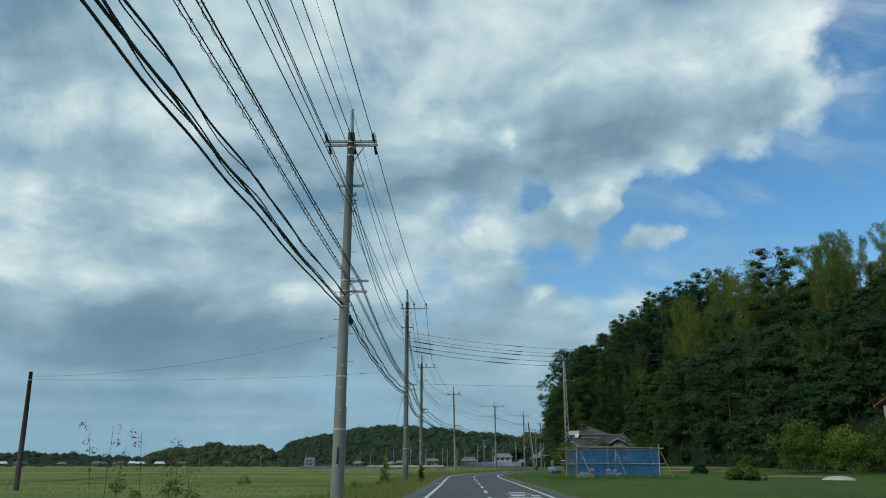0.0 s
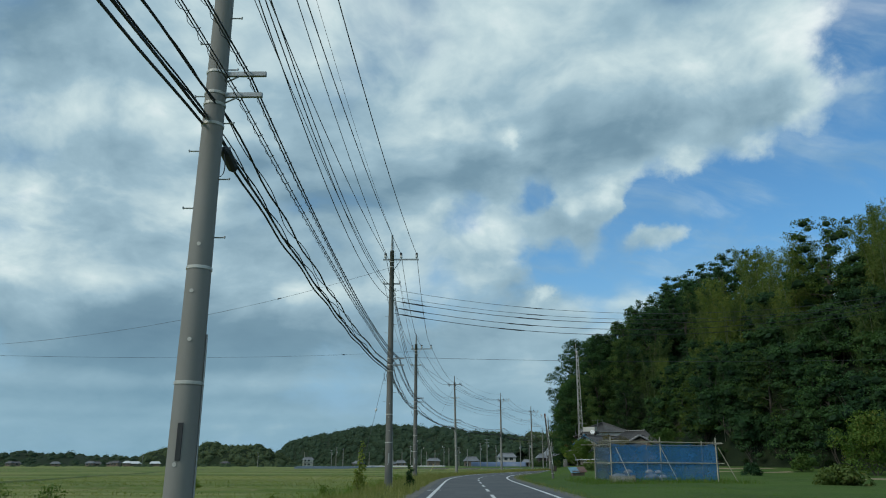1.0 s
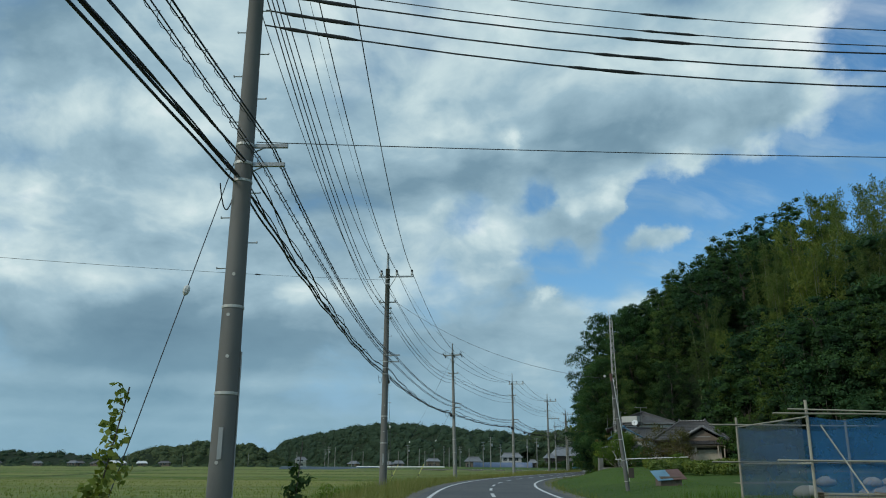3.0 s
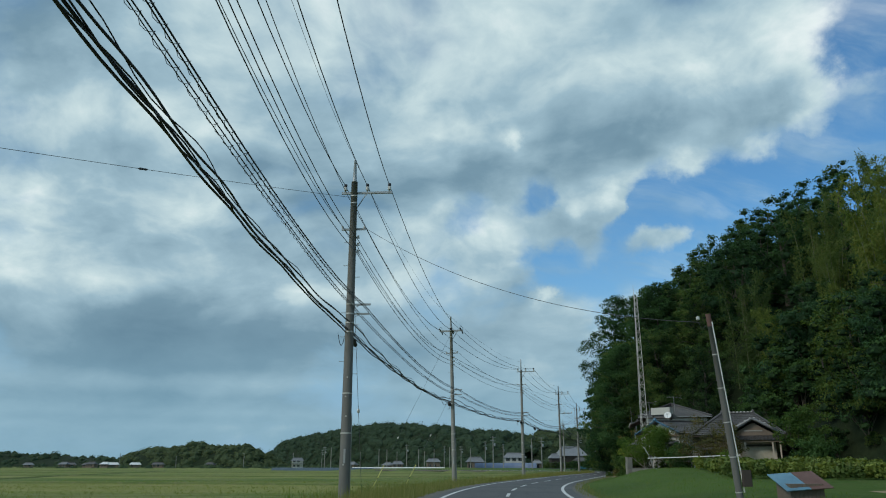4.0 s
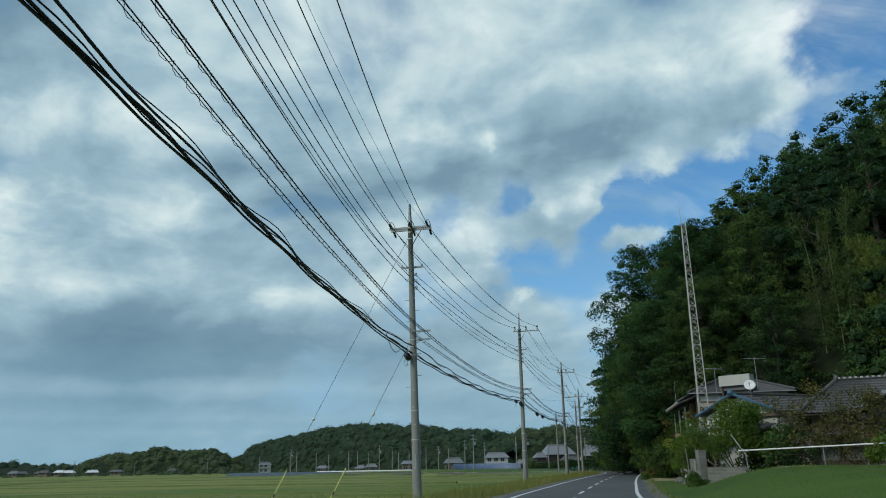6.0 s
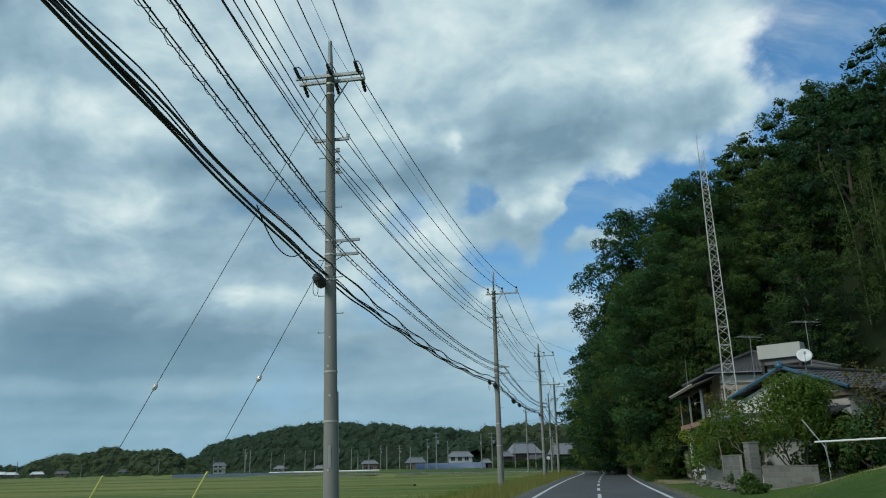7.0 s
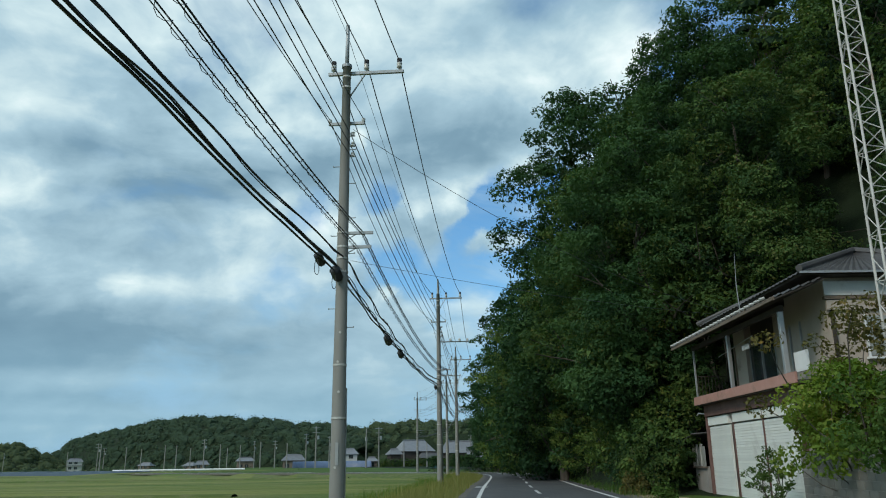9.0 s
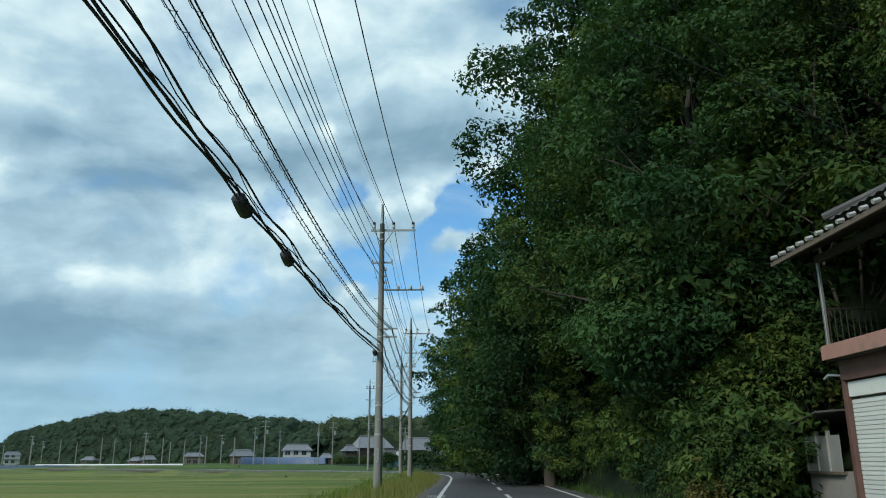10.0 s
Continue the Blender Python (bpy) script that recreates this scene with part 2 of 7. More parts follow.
def asphalt():
    m, N = blank("asphalt")
    co = N.add("ShaderNodeNewGeometry", 0)
    a, b, c = N.noise(co, 0.25, 5.0, 0.6, 0.3), N.noise(N.vmath("MULTIPLY", co, (3.0, 0.25, 1.0)), 0.6, 4.0), N.noise(co, 160.0, 2.0, 0.8)
    col = N.mix(N.span(a, 0.35, 0.65), (0.060, 0.062, 0.064, 1), (0.085, 0.085, 0.083, 1))
    col = N.mix(N.math("MULTIPLY", N.span(b, 0.5, 0.7), 0.4), col, (0.045, 0.046, 0.048, 1))
    col = N.mix(0.5, col, N.mix(1.0, col, N.ramp(c, (0.3, (0.4, 0.4, 0.4)), (0.7, (1.8, 1.8, 1.8))), "MULTIPLY"))
    nor = N.add("ShaderNodeBump", 0, {"Strength": 0.4, "Distance": 0.004, "Height": c})
    return close(m, N, N.add("ShaderNodeBsdfPrincipled", 0, {"Base Color": col, "Roughness": 0.78, "Normal": nor}))


M["asphalt"] = asphalt()
M["line"] = surf("road_paint", (0.72, 0.72, 0.70), (0.58, 0.58, 0.56), 0.7, 2.0, 50, 0.2, 0.003, stain=(0.30, 0.30, 0.29))
# stained concrete, darker than the one on the other line poles
M["concrete_dark"] = surf("weathered_pole_concrete", (0.165, 0.160, 0.146), (0.120, 0.116, 0.104), 0.8, 1.2, 60, 0.2, 0.003, vary=0.1, stain=(0.07, 0.065, 0.055), stretch=(1, 1, 0.25))
M["concrete"] = surf("pole_concrete", (0.25, 0.245, 0.225), (0.19, 0.185, 0.165), 0.75, 1.2, 60, 0.15, 0.003, vary=0.12, stain=(0.13, 0.125, 0.105), stretch=(1, 1, 0.25))
M["galv"] = surf("galvanised_steel", (0.36, 0.38, 0.38), (0.26, 0.28, 0.28), 0.5, 4, 60, 0.1, 0.002, metal=0.55)
M["mast"] = surf("rusty_white_mast", (0.62, 0.60, 0.56), (0.48, 0.46, 0.42), 0.6, 1.2, 40, 0.1, 0.002, stain=(0.28, 0.13, 0.07))
M["black"] = surf("black_cable_sheath", (0.016, 0.017, 0.019), (0.028, 0.03, 0.032), 0.55, 2, 50, 0.1, 0.002)
M["wire"] = surf("weathered_wire", (0.035, 0.04, 0.045), (0.06, 0.065, 0.07), 0.5, 2, 50, 0.1, 0.001)
M["porcelain"] = surf("white_porcelain", (0.62, 0.62, 0.58), (0.45, 0.46, 0.43), 0.25, 5, 40, 0.05, 0.001)
M["yellow"] = surf("yellow_plastic_guard", (0.72, 0.66, 0.16), (0.58, 0.55, 0.18), 0.5, 3, 40, 0.1, 0.002)
M["band"] = surf("pale_steel_band", (0.55, 0.54, 0.50), (0.42, 0.41, 0.37), 0.5, 6, 60, 0.1, 0.001, metal=0.3)
M["bark"] = surf("tree_bark", (0.10, 0.085, 0.065), (0.055, 0.048, 0.038), 0.9, 3, 20, 0.9, 0.03, stain=(0.09, 0.10, 0.06), stretch=(1, 1, 0.3))
M["culm"] = surf("bamboo_culm", (0.09, 0.12, 0.04), (0.14, 0.15, 0.07), 0.5, 2, 20, 0.1, 0.004)
M["deadwood"] = surf("bare_dead_wood", (0.30, 0.27, 0.22), (0.22, 0.20, 0.16), 0.85, 3, 30, 0.4, 0.005)
M["leaf"] = leafy("oak_leaves", (0.026, 0.060, 0.022), (0.082, 0.138, 0.038), (0.13, 0.13, 0.04), 0.32)
M["leaf_dark"] = leafy("evergreen_leaves", (0.018, 0.054, 0.024), (0.064, 0.132, 0.050), None, 0.28)
# leaf green raised by hand: light on the near crowns put into its colour
M["leaf_lit"] = leafy("roadside_oak_leaves", (0.022, 0.062, 0.024), (0.115, 0.185, 0.052), (0.15, 0.14, 0.05), 0.3)
# darker copy of the leaf green: shade inside the crowns put into the colour
M["leaf_shade"] = leafy("shaded_leaves", (0.014, 0.036, 0.017), (0.032, 0.066, 0.028), None, 0.15)
M["leaf_light"] = leafy("fresh_leaves", (0.048, 0.105, 0.027), (0.112, 0.180, 0.045), (0.15, 0.14, 0.05), 0.32)
M["leaf_bright"] = leafy("bright_garden_leaves", (0.075, 0.150, 0.030), (0.180, 0.260, 0.060), (0.22, 0.20, 0.07), 0.35)
M["leaf_bamboo"] = leafy("bamboo_leaves", (0.060, 0.104, 0.030), (0.150, 0.200, 0.062), (0.15, 0.150, 0.060), 0.35)
M["leaf_dry"] = leafy("withered_leaves", (0.065, 0.075, 0.032), (0.13, 0.115, 0.050), (0.24, 0.16, 0.05), 0.25)
M["grass"] = leafy("tall_grass", (0.125, 0.155, 0.058), (0.21, 0.225, 0.105), (0.29, 0.265, 0.16), 0.32, 0.75)
M["grass_green"] = leafy("green_grass", (0.06, 0.125, 0.02), (0.125, 0.20, 0.04), (0.2, 0.19, 0.08), 0.3, 0.75)
M["rice"] = leafy("rice_blades", (0.085, 0.140, 0.026), (0.190, 0.225, 0.055), (0.27, 0.25, 0.10), 0.3, 0.6)
M["crop"] = leafy("crop_leaves", (0.085, 0.130, 0.032), (0.17, 0.22, 0.065), (0.24, 0.22, 0.09), 0.25, 0.8)
M["far_wood"] = leafy("far_trees", (0.030, 0.054, 0.038), (0.054, 0.084, 0.050), None, 0.1, 0.3, 0.9)
M["far_wood_light"] = leafy("far_bamboo", (0.056, 0.082, 0.044), (0.085, 0.110, 0.055), None, 0.1, 0.45, 0.9)
M["white_wall"] = surf("white_plaster", (0.70, 0.69, 0.65), (0.58, 0.57, 0.53), 0.8, 1.0, 30, 0.1, 0.003, stain=(0.42, 0.40, 0.35))
M["grey_wall"] = surf("grey_mortar", (0.36, 0.34, 0.31), (0.28, 0.265, 0.24), 0.85, 1.0, 30, 0.2, 0.004, stain=(0.19, 0.175, 0.15))
M["tan_wall"] = surf("tan_mortar", (0.47, 0.40, 0.33), (0.39, 0.33, 0.27), 0.85, 1.0, 30, 0.2, 0.004, stain=(0.22, 0.18, 0.14))
M["tile"] = surf("dark_roof_tile", (0.105, 0.10, 0.098), (0.07, 0.068, 0.068), 0.55, 1.2, 25, 0.3, 0.006, vary=0.25, stain=(0.15, 0.14, 0.12))
M["tile_blue"] = surf("blue_glazed_tile", (0.045, 0.13, 0.20), (0.035, 0.09, 0.14), 0.3, 2, 25, 0.1, 0.003)
M["tile_grey"] = surf("grey_roof_tile", (0.20, 0.205, 0.215), (0.14, 0.145, 0.155), 0.5, 1.2, 25, 0.3, 0.006, vary=0.2)
M["pink"] = surf("pink_painted_steel", (0.47, 0.25, 0.20), (0.38, 0.20, 0.155), 0.6, 1.2, 30, 0.1, 0.003, stain=(0.24, 0.15, 0.11))
M["rust"] = surf("red_brown_painted_steel", (0.17, 0.085, 0.065), (0.11, 0.06, 0.05), 0.7, 1.5, 30, 0.2, 0.003, stain=(0.07, 0.045, 0.04))
M["rust_roof"] = surf("rusty_red_roof_sheet", (0.30, 0.115, 0.065), (0.21, 0.085, 0.05), 0.7, 1.5, 30, 0.2, 0.003)
M["shutter"] = surf("cream_shutter", (0.80, 0.81, 0.75), (0.70, 0.71, 0.65), 0.5, 0.6, 20, 0.05, 0.002, stain=(0.56, 0.55, 0.49), vary=0.06)
M["wood"] = surf("old_wood", (0.20, 0.155, 0.115), (0.13, 0.10, 0.075), 0.8, 1.5, 30, 0.4, 0.004, stretch=(1, 1, 0.2))
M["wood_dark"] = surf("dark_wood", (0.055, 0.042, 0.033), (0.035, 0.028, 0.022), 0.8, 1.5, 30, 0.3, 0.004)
M["bamboo_pole"] = surf("dried_bamboo_pole", (0.40, 0.36, 0.28), (0.27, 0.24, 0.18), 0.6, 2, 30, 0.2, 0.003, vary=0.15)
M["block"] = surf("weathered_concrete_block", (0.23, 0.22, 0.195), (0.15, 0.145, 0.125), 0.9, 1.0, 40, 0.5, 0.006, vary=0.16, stain=(0.12, 0.115, 0.10))
M["stone"] = surf("field_stone", (0.24, 0.225, 0.20), (0.15, 0.14, 0.125), 0.85, 2.5, 30, 0.6, 0.01, vary=0.35)
M["steel_roof"] = surf("weathered_white_steel", (0.52, 0.51, 0.46), (0.42, 0.41, 0.37), 0.6, 0.9, 30, 0.1, 0.003, stain=(0.28, 0.17, 0.10), stretch=(1, 1, 0.35))
M["white"] = surf("white_paint", (0.78, 0.78, 0.76), (0.68, 0.68, 0.66), 0.5, 2, 30, 0.05, 0.002)
M["alu"] = surf("grey_aluminium", (0.42, 0.42, 0.41), (0.32, 0.32, 0.31), 0.4, 2, 40, 0.05, 0.001, metal=0.5)
M["blue_roof"] = surf("blue_sheet_roof", (0.12, 0.17, 0.27), (0.09, 0.13, 0.21), 0.5, 0.3, 20, 0.1, 0.004, stain=(0.17, 0.20, 0.26))
M["blue_box"] = surf("teal_painted_steel", (0.04, 0.17, 0.22), (0.03, 0.13, 0.17), 0.5, 2, 30, 0.05, 0.002)
M["sheet_blue"] = surf("faded_blue_sheet", (0.13, 0.27, 0.36), (0.10, 0.20, 0.27), 0.5, 1.5, 30, 0.1, 0.003, stain=(0.22, 0.14, 0.11))
M["sack"] = surf("pale_sacking", (0.52, 0.48, 0.42), (0.40, 0.36, 0.30), 0.9, 3, 30, 0.3, 0.01)
M["poly"] = surf("white_film", (0.72, 0.73, 0.72), (0.60, 0.61, 0.60), 0.5, 2, 30, 0.05, 0.01)


def glass_mat(name, tint, rough=0.08):
    m, N = blank(name)
    co = N.add("ShaderNodeTexCoord", 3)
    col = N.mix(N.noise(co, 2.0), (*tint, 1), (*[c * 1.6 for c in tint], 1))
    return close(m, N, N.add("ShaderNodeBsdfPrincipled", 0, {"Base Color": col, "Roughness": rough, "Specular IOR Level": 0.6}))


M["glass"] = glass_mat("dark_window_glass", (0.03, 0.035, 0.035))
M["glass_dusty"] = glass_mat("dusty_window_glass", (0.24, 0.25, 0.23), 0.35)


def net_mat():
    """Woven net: fine open mesh that the background shows through."""
    m, N = blank("blue_net")
    co = N.add("ShaderNodeTexCoord", 3)
    folds = N.noise(N.vmath("MULTIPLY", co, (3.0, 3.0, 0.5)), 1.0, 4.0)
    col = N.mix(folds, (0.010, 0.085, 0.20, 1), (0.022, 0.150, 0.34, 1))
    sh = N.add("ShaderNodeBsdfPrincipled", 0, {"Base Color": col, "Roughness": 0.6})
    clear = N.add("ShaderNodeBsdfTransparent", 0)
    open_ = N.span(N.noise(co, 1.3, 3.0), 0.3, 0.7, 0.24, 0.52)
    return close(m, N, N.add("ShaderNodeMixShader", 0, {0: open_, 1: sh, 2: clear}))


M["net"] = net_mat()


def grey_net_mat():
    m, N = blank("grey_net")
    co = N.add("ShaderNodeTexCoord", 3)
    col = N.mix(N.noise(co, 2.0), (0.05, 0.075, 0.09, 1), (0.09, 0.12, 0.14, 1))
    sh = N.add("ShaderNodeBsdfPrincipled", 0, {"Base Color": col, "Roughness": 0.7})
    return close(m, N, N.add("ShaderNodeMixShader", 0, {0: 0.55, 1: sh, 2: N.add("ShaderNodeBsdfTransparent", 0)}))


M["net_grey"] = grey_net_mat()
M["net_far"] = surf("dark_blue_crop_net", (0.045, 0.075, 0.105), (0.07, 0.105, 0.135), 0.8, 0.5, 6, 0.2, 0.02)

# ---------------------------------------------------------------- mesh tools
rng = np.random.default_rng(7)


def mesh_of(name, verts, faces, mat=None, smooth=False):
    me = bpy.data.meshes.new(name)
    me.from_pydata([tuple(v) for v in np.asarray(verts, float)], [], [tuple(int(i) for i in f) for f in faces])
    if mat is not None:
        me.materials.append(mat)
    if smooth:
        me.polygons.foreach_set("use_smooth", np.ones(len(me.polygons), bool))
    me.update()
    return me


def quads(name, verts, mat, per=4):
    """A mesh of loose faces with `per` corners each, from an array of their corners."""
    n = len(verts) // per
    me = bpy.data.meshes.new(name)
    me.vertices.add(n * per)
    me.vertices.foreach_set("co", np.asarray(verts, np.float32).ravel())
    me.loops.add(n * per)
    me.loops.foreach_set("vertex_index", np.arange(n * per, dtype=np.int32))
    me.polygons.add(n)
    me.polygons.foreach_set("loop_start", np.arange(0, n * per, per, dtype=np.int32))
    me.polygons.foreach_set("loop_total", np.full(n, per, np.int32))
    me.materials.append(mat)
    me.update(calc_edges=True)
    return me


class Shape:
    """Collects boxes, tubes, prisms and the like into one mesh."""

    def __init__(self):
        self.v, self.f = [], []

    def put(self, verts, faces, m=None):
        base = len(self.v)
        for p in verts:
            p = Vector(p)
            self.v.append(tuple(m @ p) if m is not None else tuple(p))
        self.f += [tuple(base + i for i in f) for f in faces]
        return self

    def box(self, x0, y0, z0, x1, y1, z1, m=None, bevel=0.0):
        b = min(bevel, abs(x1 - x0) * 0.4, abs(y1 - y0) * 0.4)
        if b > 0:
            ring = [(x0 + b, y0), (x1 - b, y0), (x1, y0 + b), (x1, y1 - b), (x1 - b, y1), (x0 + b, y1), (x0, y1 - b), (x0, y0 + b)]
            return self.prism(ring, z0, z1, m)
        vs = [(x, y, z) for z in (z0, z1) for x, y in ((x0, y0), (x1, y0), (x1, y1), (x0, y1))]
        return self.put(vs, [(3, 2, 1, 0), (4, 5, 6, 7), (0, 1, 5, 4), (1, 2, 6, 5), (2, 3, 7, 6), (3, 0, 4, 7)], m)

    def prism(self, ring, z0, z1, m=None):
        n = len(ring)
        vs = [(x, y, z0) for x, y in ring] + [(x, y, z1) for x, y in ring]
        fs = [tuple(range(n - 1, -1, -1)), tuple(range(n, 2 * n))] + [(i, (i + 1) % n, n + (i + 1) % n, n + i) for i in range(n)]
        return self.put(vs, fs, m)

    def tube(self, path, radii, sides=8, m=None, caps=True):
        path = [Vector(p) for p in path]
        if not hasattr(radii, "__len__"):
            radii = [radii] * len(path)
        vs, fs, up = [], [], Vector((0.13, 0.27, 0.95))
        for i, p in enumerate(path):
            d = (path[min(i + 1, len(path) - 1)] - path[max(i - 1, 0)]).normalized()
            if abs(d.z) > 0.9:
                a = d.cross(Vector((1, 0, 0)))
            else:
                a = d.cross(Vector((0, 0, 1)))
            a.normalize()
            b = a.cross(d)
            for k in range(sides):
                t = 2 * math.pi * k / sides
                vs.append(p + (a * math.cos(t) + b * math.sin(t)) * radii[i])
        for i in range(len(path) - 1):
            for k in range(sides):
                k2 = (k + 1) % sides
                fs.append((i * sides + k, i * sides + k2, (i + 1) * sides + k2, (i + 1) * sides + k))
        if caps:
            fs.append(tuple(range(sides)))
            fs.append(tuple((len(path) - 1) * sides + k for k in range(sides - 1, -1, -1)))
        return self.put(vs, fs, m)

    def lathe(self, profile, sides=12, m=None):
        """profile: (radius, z) from bottom to top, about the z axis."""
        vs = [(r * math.cos(2 * math.pi * k / sides), r * math.sin(2 * math.pi * k / sides), z) for r, z in profile for k in range(sides)]
        n = len(profile)
        fs = [(i * sides + k, i * sides + (k + 1) % sides, (i + 1) * sides + (k + 1) % sides, (i + 1) * sides + k) for i in range(n - 1) for k in range(sides)]
        fs += [tuple(range(sides - 1, -1, -1)), tuple((n - 1) * sides + k for k in range(sides))]
        return self.put(vs, fs, m)

    def mesh(self, name, mat, smooth=False):
        me = mesh_of(name, self.v, self.f, mat)
        if smooth:
            me.polygons.foreach_set("use_smooth", [len(p.vertices) <= 4 for p in me.polygons])
        return me


def part(name, shape, mat, parent, label="", smooth=False, m=None):
    """One mesh object under a thing or under a part; shape is a Shape or a ready mesh."""
    me = shape.mesh(name, mat, smooth) if isinstance(shape, Shape) else shape
    ob = new(name, me)
    ob.parent = parent
    if m is not None:
        ob.matrix_basis = m
    if label:
        tagged(ob, label)
    return ob


def thing(name, m, label, category, group="", kind="", mesh=None):
    ob = new(name, mesh)
    ob.matrix_basis = m
    return tagged(ob, label, category, group, kind)


def at(x, y, z=0.0, turn=0.0, scale=1.0):
    return pose(x, y, z, 0, 0, turn) @ Matrix.Scale(scale, 4)


def smooth01(t):
    t = np.clip(t, 0, 1)
    return t * t * (3 - 2 * t)


# leaves -------------------------------------------------------------
def unit(v):
    return v / np.maximum(np.linalg.norm(v, axis=1, keepdims=True), 1e-9)


def leaves(r, centres, radii, count, size, squash=0.8, out=0.7, droop=0.15, slim=0.55, shell=0.55, up=0.35, under=1.0, tri=False, loose=0.5, stray=0.0):
    """Corners of `count` folded leaf quads (or plain pointed leaves) that fill ellipsoid clumps, most of them near the skin; under: the share left on the underside."""
    centres, radii = np.asarray(centres, float), np.asarray(radii, float)
    share = radii ** 2 / (radii ** 2).sum()
    pick = r.choice(len(centres), count, p=share)
    d = unit(r.normal(size=(count, 3)))
    if under < 1:
        flip = (d[:, 2] < -0.15) & (r.random(count) > under)
        d[flip, 2] *= -1
    rad = (shell + (1 - shell) * r.random(count) ** 0.6) * (1 + 0.07 * r.normal(size=count))
    if stray:
        rad = rad + stray * r.random(count) ** 7
    pos = centres[pick] + d * (radii[pick] * rad)[:, None] * (1, 1, squash)
    nor = unit(d * out + (0, 0, up) + r.normal(size=(count, 3)) * loose)
    ax = unit(np.cross(nor, r.normal(size=(count, 3))))
    ax = unit(ax - (0, 0, droop) + d * 0.3)
    side = unit(np.cross(nor, ax))
    s = size * (0.6 + 0.8 * r.random(count))[:, None]
    if tri:
        w = side * s * slim * 0.55
        return np.stack([pos - ax * s * 0.5 + w, pos - ax * s * 0.5 - w, pos + ax * s * 0.6 - nor * s * 0.1], 1).reshape(-1, 3)
    a = pos - ax * s * 0.5
    c = pos + ax * s * 0.5 - nor * s * 0.12
    b = pos + side * s * slim * 0.5 + nor * s * 0.08
    e = pos - side * s * slim * 0.5 + nor * s * 0.08
    return np.stack([a, b, c, e], 1).reshape(-1, 3)


ICO = bmesh.new()
bmesh.ops.create_icosphere(ICO, subdivisions=1, radius=1.0)
ICO_V = np.array([v.co[:] for v in ICO.verts])
ICO_F = np.array([[v.index for v in f.verts] for f in ICO.faces])
ICO.free()


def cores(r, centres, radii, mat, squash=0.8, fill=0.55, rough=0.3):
    """The inside of a crown: a lumpy body in every clump, behind the leaves, as dark as mat makes it."""
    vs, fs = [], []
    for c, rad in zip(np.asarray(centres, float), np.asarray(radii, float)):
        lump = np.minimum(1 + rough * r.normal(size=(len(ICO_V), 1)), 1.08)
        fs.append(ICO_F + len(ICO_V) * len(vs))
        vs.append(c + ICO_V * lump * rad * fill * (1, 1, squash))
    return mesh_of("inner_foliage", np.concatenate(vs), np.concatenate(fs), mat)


def limb(shape, r, start, way, length, radius, depth, tips, sides=5):
    """A tapered, bending limb that forks; the ends go into tips."""
    p, d, path, radii = Vector(start), Vector(way).normalized(), [Vector(start)], [radius]
    n = 3
    for i in range(n):
        d = (d + Vector(r.normal(size=3)) * 0.16 + Vector((0, 0, 0.06))).normalized()
        p = p + d * (length / n)
        path.append(p.copy())
        radii.append(radius * (1 - 0.6 * (i + 1) / n))
    shape.tube(path, radii, sides)
    tips.append(p.copy())
    if depth > 0:
        for k in range(int(r.integers(2, 4))):
            side = Vector(r.normal(size=3))
            side = (side - d * side.dot(d)).normalized()
            at_ = path[int(r.integers(1, 4))]
            limb(shape, r, at_, d * 0.7 + side * 0.8 + Vector((0, 0, 0.15)), length * 0.62, radius * 0.5, depth - 1, tips, 3)


def broadleaf(seed, height, spread, count, size, mat, label, low=0.25, category="tree", name="tree", group="trees on the wooded hill", lean=0.0, puffs=56, sprays=5, fill=0.55):
    """A deciduous or evergreen tree: tapered trunk with limbs, and a crown of clumps with gaps between."""
    r = np.random.default_rng(seed)
    tree = thing(name, pose(0, 0, -500), label, category, group)
    sh, tips = Shape(), []
    top = height * 0.62
    path = [Vector((-0.5 * lean * (k / 4) ** 1.5 + 0.12 * r.normal() * k / 4, 0.12 * r.normal() * k / 4, top * k / 4 - (0.5 if k == 0 else 0))) for k in range(5)]
    rad = height * 0.012 + 0.05
    sh.tube(path, [rad * 1.5, rad, rad * 0.85, rad * 0.7, rad * 0.5], 8)
    for k in range(9):
        f = low + (1 - low) * k / 9
        base = path[min(int(f * 4), 3)].lerp(path[min(int(f * 4) + 1, 4)], (f * 4) % 1)
        a = k * 2.4 + r.random()
        limb(sh, r, base, (math.cos(a), math.sin(a), 0.35 + 0.7 * f), spread * (0.95 - 0.45 * f), rad * 0.45 * (1.1 - 0.5 * f), 1, tips)
    limb(sh, r, path[-1], (0, 0, 1), height * 0.25, rad * 0.45, 1, tips)
    part("trunk", sh, M["bark"], tree, smooth=True)
    cs, rs = [], []
    for k in range(puffs):
        # boughs spread over an uneven egg-shaped envelope, a few of them inside it
        f = (k + 0.5) / puffs
        a = k * 2.39996 + 0.9 * r.random()
        wide = math.sqrt(max(0.04, 1 - ((f - 0.40) / 0.70) ** 2)) * (0.76 + 0.17 * math.sin(3 * a + seed) + 0.16 * math.sin(5 * a - 2 * seed + 9 * f))
        w = spread * wide * (1.0 if r.random() < 0.85 else 0.6)
        z = height * (low + (0.95 - low) * f)
        cs.append((w * math.cos(a) - lean * 4 * f * (1 - f) * 0.8, w * math.sin(a), z))
        rs.append(spread * (0.15 + 0.17 * r.random() ** 1.4) * (1.15 - 0.45 * f))
    foliage(tree, r, cs, rs, count, size, mat, sprays, "crown", fill)
    return tree


